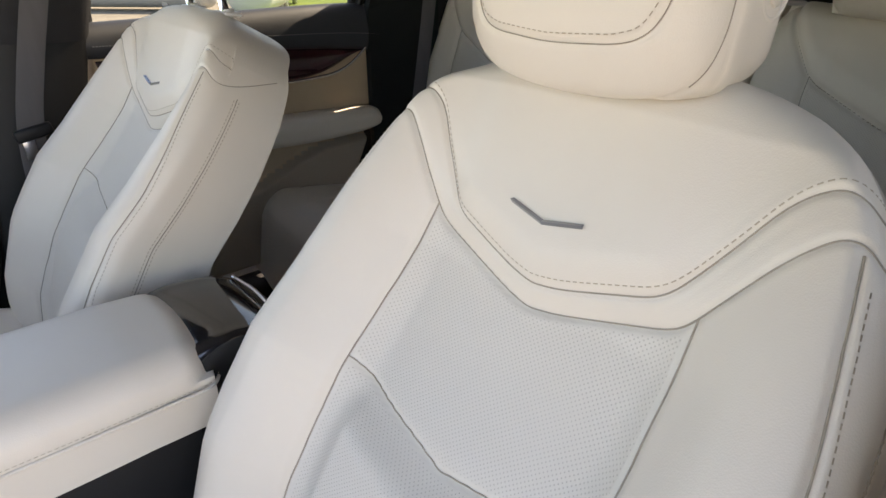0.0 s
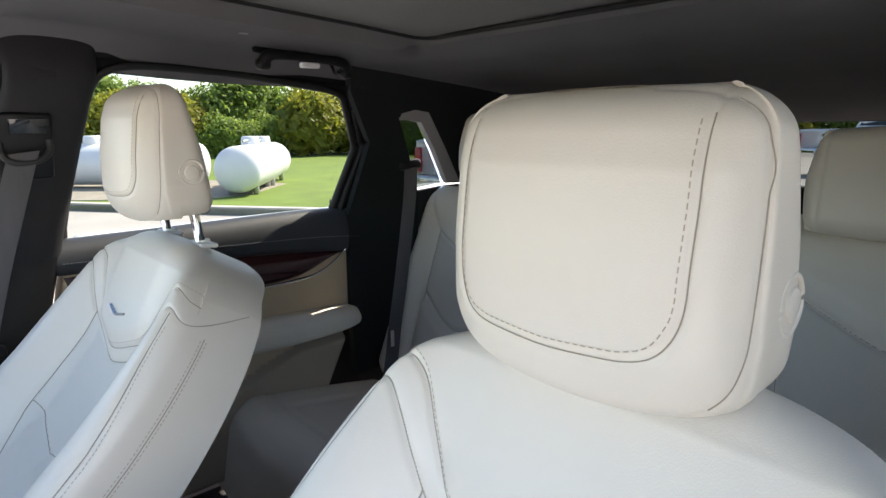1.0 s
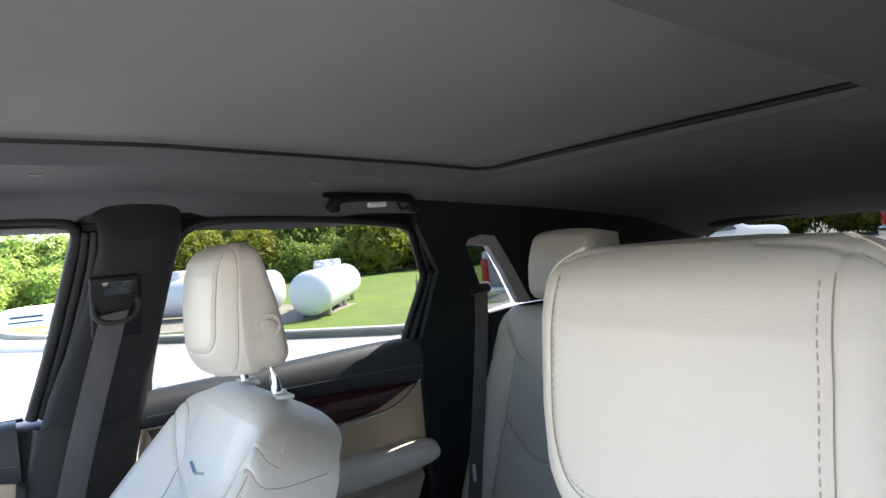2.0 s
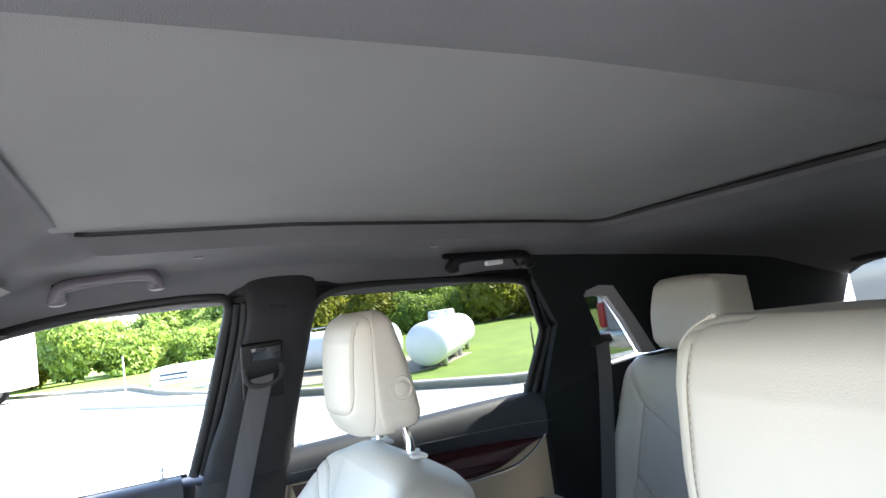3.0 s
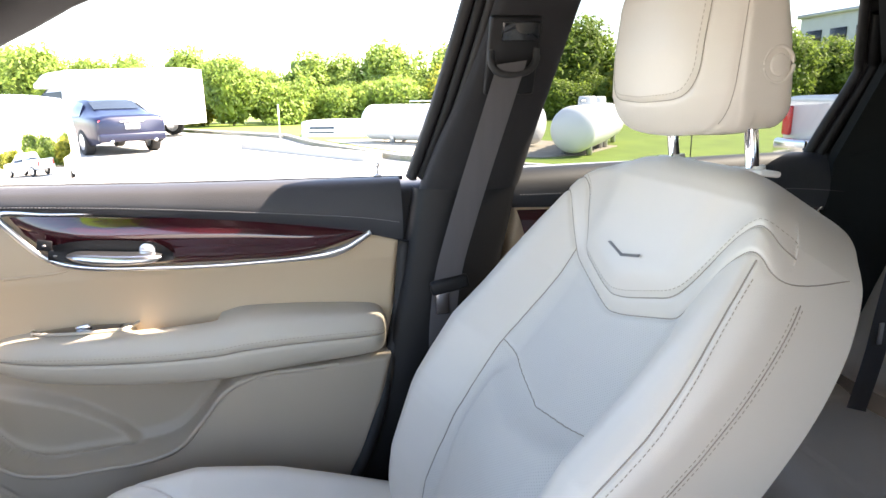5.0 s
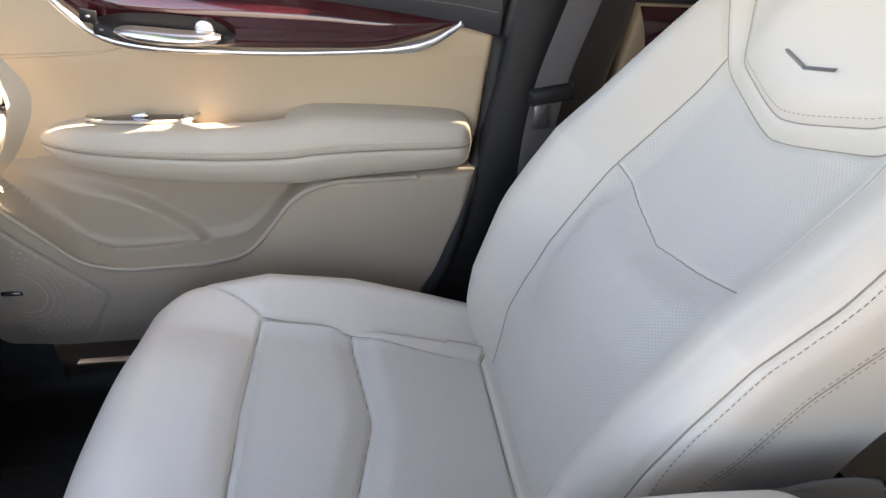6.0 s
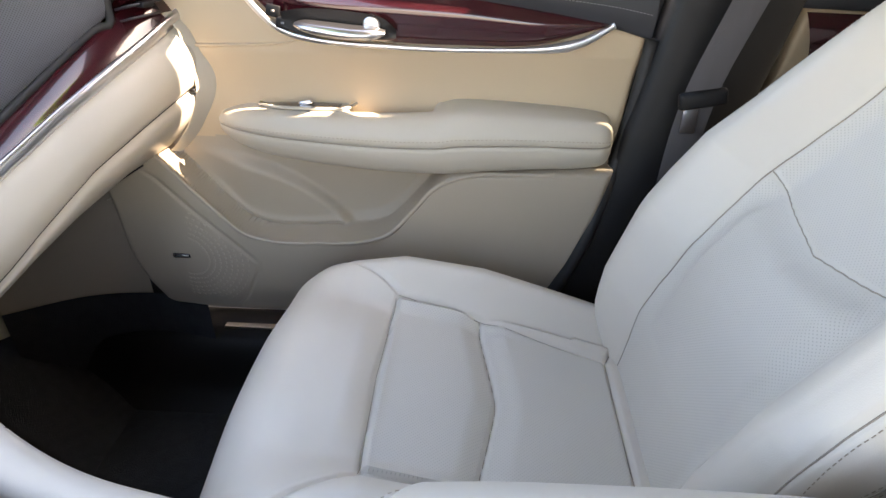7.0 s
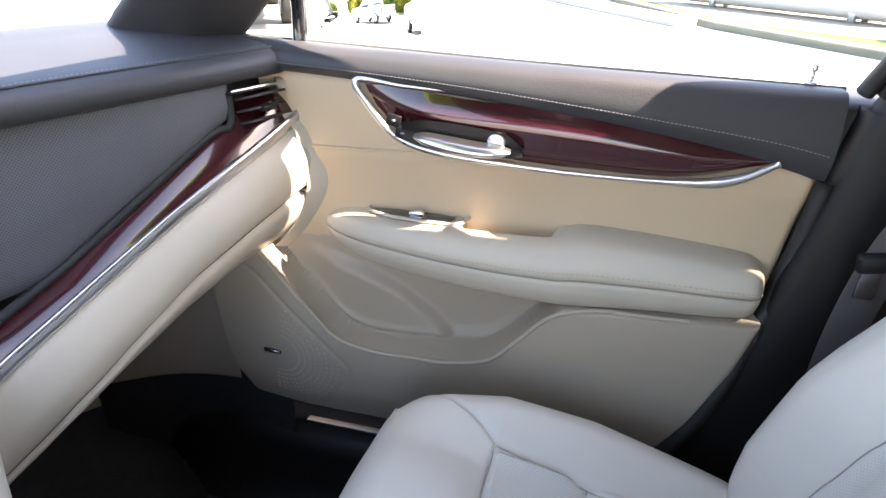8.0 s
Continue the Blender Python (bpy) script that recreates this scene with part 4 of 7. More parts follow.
head_secs = []
for x in (-0.56, -0.45, -0.25, 0.0, 0.25, 0.45, 0.56):
    yt, zt = -0.74 + 0.16 * x * x, 1.57 - 0.06 * x * x
    x += 0.12 * max(0.0, x) / 0.56
    head_secs.append([(x, -0.635, 1.590), (x, -0.68 + 0.05 * x * x, 1.558), (x, yt - 0.005, zt - 0.020), (x, yt - 0.036, zt - 0.026), (x, yt - 0.044, zt - 0.014)])
structure(grid_mesh("windshield_header", skin(head_secs, 20, 40), pillar_cloth), "dark trim along the windshield's top edge", "roof trim")
# the cabin's middle line is x = 0.06: the driver's side pieces stand that much further out
for ob in list(scene.objects):
    if ob.type == "MESH" and ob.parent is None and ob.get("kind") == "structure" and not ob.name.startswith(("pillar_upper", "pillar_lower")):
        if min(c[0] for c in ob.bound_box) > 0.3:
            ob.location.x += 0.12
# lime sticker inside the top corner of the windshield
sticker_mat = material("lime sticker", (0.42, 0.62, 0.01), 0.6, vary=0.05)
nt = sticker_mat.node_tree
tl_ = nt.nodes.new("ShaderNodeBsdfTranslucent")
tl_.inputs[0].default_value = rgb(0.50, 0.78, 0.01)
ms = nt.nodes.new("ShaderNodeMixShader")
ms.inputs[0].default_value = 0.7
nt.links.new(nt.nodes["Principled BSDF"].outputs[0], ms.inputs[1])
nt.links.new(tl_.outputs[0], ms.inputs[2])
nt.links.new(ms.outputs[0], nt.nodes["Material Output"].inputs[0])
sticker_dark = material("dark green print", (0.02, 0.07, 0.02), 0.6, vary=0.05)
sticker = thing("window_sticker", "lime green sticker inside the windshield corner", "sticker", (-0.40, -0.78, 1.51))


def on_shield(x, v, lift):
    """A place on the windshield, v down from its top edge."""
    top = np.array([x, -0.74 + 0.16 * x * x, 1.57 - 0.06 * x * x])
    return top + v * np.array([0.05 * (x / 0.5), -0.34, -0.185]) / 0.387 + lift * np.array([0, 0.48, -0.88])


def sticker_patch(name, x0, x1, v0, v1, mat, lift, r, label=""):
    loop = ring_loop(x0, x1, v0, v1, r, 60)
    pts = [on_shield(x, v, lift) for x, v in loop]
    return rebase(mesh_object(name, pts + [np.mean(pts, 0)], [(i, (i + 1) % 60, 60) for i in range(60)], mat, None, label), sticker)


sticker_patch("backing", -0.545, -0.14, 0.020, 0.115, sticker_mat, 0.006, 0.045)
for k in range(5):
    sticker_patch("print_bar", -0.455 + 0.062 * k, -0.415 + 0.062 * k, 0.048, 0.096, sticker_dark, 0.0075, 0.012, "dark green printed bar")
for s in (1, -1):
    tube_line = smooth_line([(s * -0.606, -0.72, 1.499), (s * -0.572, -0.745, 1.498), (s * -0.54, -0.775, 1.502)], 16)
    structure(tube("pillar_joint", tube_line, 0.0016, rubber, None, "", 6), "thin joint across the front pillar trim", "pillar trim")

# ---- roof fittings ----
def grab_handle(a, b, label, lamp, plastic):
    """A bowed handle on two feet, hung from the roof rail."""
    a, b = Vector(a), Vector(b)
    th = thing("grab_handle", label, "grab handle", tuple((a + b) / 2), "grab handles")
    d = b - a
    foot_at, bar = Vector((0.004, 0, -0.018)), Vector((0.010, 0, 0.006))
    line = [a + foot_at, a + d * 0.01 + Vector((0.007, 0, -0.006)), a + d * 0.10 + bar, a + d * 0.5 + bar * 1.25, a + d * 0.90 + bar, b - d * 0.01 + Vector((0.007, 0, -0.006)), b + foot_at]
    g = smooth_line([tuple(p) for p in line], 40)
    rebase(tube("grip", g, [0.0135, 0.0125, 0.0105, 0.0100, 0.0105, 0.0125, 0.0135], plastic, None, "", 14, flat=0.72, up=(1, 0, 0.6)), th)
    back = smooth_line([tuple(a + d * t + Vector((-0.016, 0, 0.018))) for t in (-0.05, 0.2, 0.5, 0.8, 1.05)], 24)
    rebase(tube("mount", back, [0.010, 0.016, 0.017, 0.016, 0.010], black_plastic, None, "", 12, flat=0.5, up=(1, 0, 0.6)), th)
    for p in (a, b):
        rebase(part("foot", rounded_box((0.024, 0.030, 0.024), 0.009, 3, tuple(p + Vector((0.002, 0, -0.014)))), plastic), th)
    if lamp:
        mid = a + d * 0.5 + Vector((0.004, 0, 0.004))
        rebase(part("lamp_lens", rounded_box((0.016, 0.044, 0.012), 0.004, 2, tuple(mid + Vector((0.010, 0, -0.012)))), lens_mat, None, "small clear reading lamp lens"), th)
        hook = tube("coat_hook", smooth_line([tuple(a + d * 0.78 + Vector(v)) for v in ((0.0, 0, 0.006), (0.014, 0, -0.008), (0.020, 0.002, -0.020), (0.030, 0.004, -0.018))], 14), 0.0035, plastic, None, "", 8)
        rebase(hook, th)
    return th


grab_handle((-0.556, -0.380, 1.598), (-0.536, -0.224, 1.606), "mauve-grey plastic grab handle above the front door", False, handle_plastic)
grab_handle((-0.522, 0.365, 1.570), (-0.522, 0.565, 1.562), "dark grab handle with a small lamp above the rear door", True, black_plastic)


def visor(s, label, mark, dy=0.0, dz=0.0):
    th = thing("sun_visor", label, "sun visor", (s * -0.27, -0.53, 1.55), "sun visors")
    rows = ((-0.632, 1.541), (-0.60, 1.540), (-0.55, 1.552), (-0.50, 1.566), (-0.462, 1.578))
    g = skin([[(s * -0.122, y, z), (s * -0.22, y, z - 0.002), (s * -0.40, y - 0.004 * (y < -0.62), z), (s * (-0.522 + 0.20 * max(0, -y - 0.60)), y + 0.008 * (y < -0.6), z - 0.002)] for y, z in rows], 40, 24)
    top = g + np.array([0, 0.003, 0.014])
    u = np.linspace(0, 1, 40)[:, None]
    v = np.linspace(0, 1, 24)[None]
    edge = (16 * u * (1 - u) * v * (1 - v)) ** 0.25
    mid = (g + top) / 2
    lo = mid + (g - mid) * edge[..., None]
    hi = mid + (top - mid) * edge[..., None]
    n = lo.shape[0] * lo.shape[1]
    faces = grid_faces(40, 24, flip=s < 0) + [tuple(i + n for i in f) for f in grid_faces(40, 24, flip=s > 0)]
    rebase(mesh_object("panel", np.concatenate([lo.reshape(-1, 3), hi.reshape(-1, 3)]), faces, visor_cloth, None), th)
    for k, (mat, y0, y1, x0, x1) in enumerate(mark):
        xs, ys = np.meshgrid(np.linspace(x0, x1, 8), np.linspace(y0, y1, 4), indexing="ij")
        zs = np.interp(ys, [r[0] for r in rows], [r[1] for r in rows]) - 0.0028
        rebase(grid_mesh("warning_label", np.stack([s * xs, ys, zs], -1), mat, None, "", flip=s > 0), th)
    for x in (-0.155, -0.190):
        rebase(part("clip", rounded_box((0.022, 0.018, 0.016), 0.005, 2, (s * x, -0.626, 1.546)), handle_plastic), th)
    th.location += Vector((0, dy, dz))
    return th


visor(1, "grey cloth passenger sun visor with a white warning label", [(white_paper, -0.557, -0.515, -0.185, -0.478)], 0.022, 0.019)
visor(-1, "grey cloth driver's sun visor with a yellow and white warning label", [(yellow_paper, -0.524, -0.512, -0.25, -0.478), (white_paper, -0.557, -0.5245, -0.25, -0.478)], -0.010, 0.030).location.x += 0.10

# overhead console: a long tray with a rounded end
over = thing("overhead_console", "light grey plastic overhead console with a lamp lens", "overhead console", (0, -0.53, 1.57))
pad = Pad(Matrix(((1, 0, 0, -0.030), (0, -1, 0, -0.615), (0, 0, -1, 1.590), (0, 0, 0, 1))), 0.090, 0.150, lambda x, h: 0.014 - 0.5 * x * x + 0.16 * np.maximum(h, 0), 0.045, r=0.026, kappa=0.55, nx=110, nh=130, wall=5, seams=[[(-0.062, 0.14), (-0.064, -0.08), (-0.056, -0.104), (0.056, -0.104), (0.064, -0.08), (0.062, 0.14)]], groove=0.005, spread=0.0028)
for o in pad.split([("cover", grey_plastic, "", lambda x, h, o: x < 9)], None):
    rebase(o, over)
rebase(part("lamp_lens", rounded_box((0.030, 0.020, 0.006), 0.0025, 2, (-0.030, -0.495, 1.5775)), lens_mat, None, "clear oval lamp lens"), over)
rebase(part("switch_plate", rounded_box((0.11, 0.045, 0.006), 0.0025, 2, (-0.012, -0.655, 1.566)), white_plastic), over)
over.location += Vector((0.062, 0.048, 0.020))
for k, y in enumerate((-0.155, 0.30)):
    tagged(part("roof_vent_slot", rounded_box((0.006, 0.018, 0.003), 0.0013, 2, (-0.46, y, float(roof_z(np.array(-0.46), np.array(y))) - 0.001)), grey_plastic), "small pale roof trim clip in the headliner", "trim clip", "roof clips")


# ---- passenger's front door ----
DOOR = Matrix(((0, 0, 1, 0.0), (1, 0, 0, 0.0), (0, 1, 0, 0.0), (0, 0, 0, 1)))  # face points (y, z), raised towards the cabin


def curve_of(pts):
    xs, ys = [p[0] for p in pts], [p[1] for p in pts]
    return lambda v: np.interp(v, xs, ys)


front_door = thing("front_door", "tan front passenger door trim with red wood and a chrome handle", "car door", (-0.74, -0.62, 0.60))
sill_low = curve_of([(-1.10, 1.192), (-0.93, 1.190), (-0.80, 1.183), (-0.60, 1.166), (-0.43, 1.142), (-0.30, 1.124), (-0.20, 1.098)])
rear_edge = curve_of([(0.55, -0.393), (0.62, -0.356), (0.72, -0.303), (0.82, -0.266), (0.95, -0.234), (1.10, -0.214), (1.25, -0.195)])
front_edge = curve_of([(0.55, -1.00), (0.60, -1.06), (0.70, -1.085), (0.90, -1.10), (1.25, -1.10)])


def door_warp(x, h):
    v = (h + 0.3) / 0.6
    y = -0.65 + x
    for _ in range(2):
        z = 0.585 + v * (sill_low(y) - 0.585)
        u = (x + 0.43) / 0.86
        y = front_edge(z) + u * (rear_edge(z) - front_edge(z))
    return y, z


POCKET = smooth2([(-1.02, 0.945), (-0.976, 0.900), (-0.905, 0.818), (-0.865, 0.778), (-0.815, 0.760), (-0.72, 0.762), (-0.645, 0.768), (-0.605, 0.786), (-0.565, 0.828), (-0.525, 0.875), (-0.495, 0.892), (-0.40, 0.897), (-0.20, 0.905)], 90)
GRILLE = [(-1.10, 0.94), (-1.00, 0.872), (-0.93, 0.80), (-0.872, 0.742), (-0.846, 0.712), (-0.848, 0.695), (-0.890, 0.618), (-0.905, 0.603)]
POCKET_BACK = smooth2([(-0.93, 0.915), (-0.80, 0.875), (-0.72, 0.820), (-0.665, 0.755)], 30)
lip = curve_of(POCKET)
grille_r = curve_of([(0.55, -0.92), (0.603, -0.905), (0.618, -0.890), (0.695, -0.848), (0.712, -0.846), (0.742, -0.872), (0.80, -0.93), (0.872, -1.0), (0.94, -1.1)])


def door_relief(y, z):
    top = -0.712 + 0.010 * step01(z, 1.00, 1.18) - 0.006 * bump01(z - 1.03, 0.05)
    d = z - lip(y)
    low = -0.668 + 0.012 * step01(z, 0.62, 0.75) - 0.02 * step01(-z, -0.66, -0.58)
    base = low + (np.minimum(top, -0.712) - low) * step01(d, 0.0, 0.008)
    base = base - 0.012 * step01(d, 0.0, 0.03) * step01(-d, -0.14, -0.02) * step01(y, -0.95, -0.88) * step01(-y, 0.50, 0.58)
    inner_lobe = 0.020 * step01(lobe(y) - z, -0.006, 0.016) * step01(d, 0.0, 0.02) * step01(y, -0.95, -0.85)
    forward = 0.030 * step01(-y, 0.93, 1.06) * step01(-z, -1.0, -0.8)
    return base + inner_lobe - forward * 0.4


lobe = curve_of([(p[0], p[1]) for p in POCKET_BACK])


def warped_pad(place, half_w, half_h, warp, relief, depth, seams, nx, nh, r=0.012, groove=0.003, spread=0.0028, wall=3):
    """A pad whose face is first bent to an outline."""
    flat = lambda x, h: relief(*warp(x, h))  # noqa: E731
    pad = Pad(place, half_w, half_h, flat, depth, r=r, kappa=0.0, nx=nx, nh=nh, wall=wall)
    y, z = warp(pad.x, pad.h)
    n = pad.p @ np.array(place)[:3, 2] - np.array(place)[:3, 3] @ np.array(place)[:3, 2]
    n = n - groove * bump01(seam_distance(y, z, seams), spread)
    m = np.array(place)
    loc = np.stack([y, z, n, np.ones_like(y)], -1)
    pad.p, pad.x, pad.h = (loc @ m.T)[..., :3], y, z
    nn = np.cross(np.gradient(pad.p, axis=0), np.gradient(pad.p, axis=1))
    pad.n = nn / (np.linalg.norm(nn, axis=-1, keepdims=True) + 1e-12)
    return pad


dp = warped_pad(DOOR, 0.43, 0.30, door_warp, door_relief, 0.04, [GRILLE, [(-0.47, 0.893), (-0.24, 0.905)]], 230, 190)
for o in dp.split([
    ("speaker_grille", door_plastic, "tan plastic speaker grille panel", lambda y, z, o: (y < grille_r(z)) & (z < 0.93)),
    ("map_pocket", door_plastic, "moulded tan map pocket", lambda y, z, o: (z > lip(y)) & (z < 0.93)),
    ("lower_panel", door_plastic, "tan plastic lower door panel", lambda y, z, o: z < lip(y)),
    ("upper_panel", door_vinyl, "soft tan vinyl upper door panel", lambda y, z, o: z < 9),
], None):
    rebase(o, front_door)

crease = dp.on(even_line([(-0.98, 1.076), (-0.80, 1.081), (-0.755, 1.084), (-0.735, 1.094)], 40), 0.0004)[0]
rebase(tube("crease", crease, [0.0030, 0.0030, 0.0026, 0.0012], door_vinyl, None, "raised crease in the vinyl", 8), front_door)
# rings of small raised bars over the loudspeaker
bars = []
for k in range(9):
    rad = 0.040 + 0.010 * k
    for a in np.arange(-100, 80, 9 - 0.4 * k):
        y, z = -0.975 + rad * math.cos(radians(a)), 0.720 + rad * 1.02 * math.sin(radians(a))
        if y < float(grille_r(np.array(z))) - 0.012 and z > 0.625:
            bars.append(((y, z), a))
verts, faces = [], []
for (y, z), a in bars:
    t = np.array([0, -math.sin(radians(a)), math.cos(radians(a))]) * 0.0028
    o = np.array([0, math.cos(radians(a)), math.sin(radians(a))]) * 0.0022
    p, nv = dp.on([(y, z)], 0.0)
    up = nv[0] * 0.0011
    base = len(verts)
    verts += [p[0] - t - o, p[0] + t - o, p[0] + t + o, p[0] - t + o, p[0] - t * 0.6 - o * 0.5 + up, p[0] + t * 0.6 - o * 0.5 + up, p[0] + t * 0.6 + o * 0.5 + up, p[0] - t * 0.6 + o * 0.5 + up]
    faces += [(base + 4, base + 5, base + 6, base + 7), (base, base + 1, base + 5, base + 4), (base + 1, base + 2, base + 6, base + 5), (base + 2, base + 3, base + 7, base + 6), (base + 3, base, base + 4, base + 7)]
relief_ob = mesh_object("grille_relief", verts, faces, door_plastic, None, "rings of fine raised marks", smooth=False)
relief_ob["kind"] = "stuff"
rebase(relief_ob, front_door)
p, nv = dp.on([(-0.985, 0.722)], 0.001)
rebase(part("badge", rounded_box((0.003, 0.032, 0.0085), 0.001, 2, tuple(p[0])), emblem_metal, None, "small dark metal loudspeaker badge"), front_door)
rebase(part("badge_bar", rounded_box((0.001, 0.026, 0.004), 0.0, 1, (p[0][0] + 0.0017, p[0][1], p[0][2])), satin), front_door)

# dark padded window sill
belt = curve_of([(-1.10, 1.232), (-0.95, 1.226), (-0.55, 1.214), (-0.19, 1.208)])
sec = []
for y in (-1.095, -1.00, -0.93, -0.80, -0.65, -0.50, -0.38, -0.28, -0.212):
    lo, hi = float(sill_low(y)), float(belt(y))
    sec.append([(-0.712, y, lo - 0.004), (-0.703, y, lo), (-0.6935, y, lo + 0.30 * (hi - lo)), (-0.698, y, lo + 0.65 * (hi - lo)), (-0.708, y, hi - 0.006), (-0.730, y, hi), (-0.762, y, hi - 0.004)])
sill_grid = skin(sec, 40, 90)
rebase(grid_mesh("window_sill_pad", sill_grid, dark_vinyl, None, "padded black vinyl window sill"), front_door)
row = smooth_line([(-0.693, y, float(sill_low(y)) + 0.30 * (float(belt(y)) - float(sill_low(y)))) for y in (-1.05, -0.93, -0.80, -0.65, -0.50, -0.38, -0.28, -0.216)], 200)
rebase(stitches("sill_stitching", [(row, np.tile([0.95, 0, 0.3], (200, 1)))], thread_white, None, 0.0032, 0.0020, 0.00045), front_door)

# red wood spear with its chrome frame
w_top = [(-0.815, 1.1795), (-0.76, 1.1775), (-0.68, 1.1690), (-0.58, 1.1635), (-0.48, 1.1540), (-0.38, 1.1380), (-0.278, 1.1200)]
w_low = [(-0.800, 1.150), (-0.760, 1.1120), (-0.700, 1.0960), (-0.600, 1.0890), (-0.50, 1.0860), (-0.38, 1.0880), (-0.278, 1.1160)]
tl, ll = smooth_line(w_top, 70), smooth_line(w_low, 70)
wv = np.linspace(0, 1, 14)
wood_grid = np.zeros((70, 14, 3))
for j, t in enumerate(wv):
    yz = ll + (tl - ll) * t
    wood_grid[:, j, 1:] = yz
    wood_grid[:, j, 0] = -0.7060 + 0.012 * (1 - (2 * t - 1) ** 2) * np.clip(np.linspace(0, 6, 70), 0, 1) * np.clip(np.linspace(6, 0, 70), 0, 1) + 0.004 * step01(np.array(t), 0.45, 0.6)
rebase(grid_mesh("wood_inlay", wood_grid, wood, None, "glossy dark red wood veneer spear"), front_door)
frame_line = [(-0.702, -0.700, 1.1775), (-0.700, -0.760, 1.1800), (-0.698, -0.826, 1.1850), (-0.697, -0.812, 1.155), (-0.696, -0.768, 1.109), (-0.694, -0.705, 1.0915), (-0.693, -0.60, 1.0845), (-0.694, -0.50, 1.0815), (-0.696, -0.38, 1.0830), (-0.697, -0.318, 1.0925), (-0.699, -0.268, 1.1190)]
rebase(tube("chrome_frame", smooth_line(frame_line, 120), [0.002, 0.003, 0.0058, 0.0048, 0.0045, 0.004, 0.0036, 0.0036, 0.0040, 0.0080, 0.0045], satin, None, "bright chrome moulding", 10, flat=0.6, up=(1, 0, 0)), front_door)
# handle recess, lever and lock buttons
cup = skin([[(-0.701, y, z0), (-0.7025, y, (z0 + z1) / 2), (-0.699, y, z1)] for y, z0, z1 in ((-0.758, 1.112, 1.134), (-0.72, 1.100, 1.139), (-0.66, 1.097, 1.136), (-0.61, 1.096, 1.128), (-0.588, 1.098, 1.112))], 10, 30)
rebase(grid_mesh("handle_recess", cup + np.array([0.013, 0, 0]), black_plastic, None, "black handle recess"), front_door)
lever = skin([[(-0.680, y, z - h), (-0.668 + b, y, z - h * 0.6), (-0.664 + b, y, z), (-0.670 + b, y, z + h * 0.7), (-0.684, y, z + h)] for y, z, h, b in ((-0.738, 1.117, 0.003, -0.012), (-0.722, 1.115, 0.0085, 0), (-0.69, 1.110, 0.011, 0.004), (-0.65, 1.1065, 0.0105, 0.004), (-0.62, 1.106, 0.009, 0.0), (-0.603, 1.107, 0.003, -0.012))], 16, 40)
rebase(grid_mesh("door_handle", lever, satin, None, "satin chrome door lever"), front_door)
rebase(part("handle_pivot", merge(cylinder(0.0145, 0.012, 0.007, 28, (-0.689, -0.624, 1.1165), Matrix.Rotation(radians(90), 4, "Y"), 0.002)), satin, None, "round satin chrome pivot"), front_door)
for k, (y, z) in enumerate(((-0.770, 1.134), (-0.757, 1.117))):
    rebase(part("lock_button", rounded_box((0.004, 0.021, 0.017), 0.0015, 2, (-0.6915, y, z), Matrix.Rotation(radians(-12), 4, "X")), black_plastic, None, "black lock button"), front_door)
    rebase(part("button_mark", rounded_box((0.0008, 0.005, 0.003), 0.0, 1, (-0.6892, y, z)), grey_plastic), front_door)

# armrest
rest_rows = [(-0.893, 0.962, 0.946, 0.008), (-0.880, 0.974, 0.936, 0.028), (-0.850, 0.983, 0.922, 0.048), (-0.80, 0.987, 0.908, 0.062), (-0.72, 0.988, 0.898, 0.074), (-0.62, 0.988, 0.890, 0.082), (-0.53, 0.992, 0.887, 0.085), (-0.49, 0.999, 0.889, 0.086), (-0.40, 0.996, 0.897, 0.084), (-0.30, 0.988, 0.902, 0.079), (-0.262, 0.980, 0.908, 0.068), (-0.248, 0.962, 0.925, 0.030)]
secs = []
for y, zt, zb, w in rest_rows:
    x0 = -0.722
    mid = zt - 0.42 * (zt - zb)
    secs.append([(x0, y, zt + 0.002), (x0 + 0.45 * w, y, zt), (x0 + 0.80 * w, y, zt - 0.06 * (zt - zb)), (x0 + 0.97 * w, y, zt - 0.24 * (zt - zb)), (x0 + 1.0 * w, y, mid), (x0 + 0.93 * w, y, zt - 0.70 * (zt - zb)), (x0 + 0.66 * w, y, zb + 0.05 * (zt - zb)), (x0, y, zb)])
arm = skin(secs, 64, 150)
# the seam runs along the crown of the armrest; a notch for the fingers lies behind the switch
line_i = 31
dz = 0.0028 * np.exp(-(((np.arange(64) - line_i) / 0.9) ** 2))
arm[:, :, 0] -= dz[:, None]
yv, xv = arm[..., 1], arm[..., 0]
notch = step01(yv, -0.672, -0.655) * step01(-yv, 0.525, 0.548) * (np.arange(64) < 24)[:, None] * step01(-xv, 0.680, 0.688)
arm[..., 2] -= 0.030 * notch
pad_faces = [f for f in grid_faces(64, 150)]
upper = [f for f in pad_faces if f[0] // 150 < line_i]
lower = [f for f in pad_faces if f[0] // 150 >= line_i]
arm_root = new("armrest")
arm_root.location = (-0.70, -0.58, 0.95)
for nm, fs, lb in (("armrest_top", upper, "cream leather armrest pad"), ("armrest_side", lower, "cream leather armrest side")):
    used = sorted({i for f in fs for i in f})
    mp = {v: k for k, v in enumerate(used)}
    rebase(mesh_object(nm, arm.reshape(-1, 3)[used], [[mp[i] for i in f] for f in fs], arm_leather, None, lb), arm_root)
rebase(tube("armrest_seam", arm[line_i, 3:-3] + np.array([0.0018, 0, 0]), 0.0011, seam_thread, None, "", 6), arm_root)
lip_pts = np.array([dp.on([(y, z - 0.002)], 0.001)[0][0] for y, z in POCKET[4:-12:2]])
rebase(tube("pocket_lip", smooth_line(lip_pts[::3], 80), 0.0042, door_plastic, None, "rounded lip of the map pocket", 10), front_door)
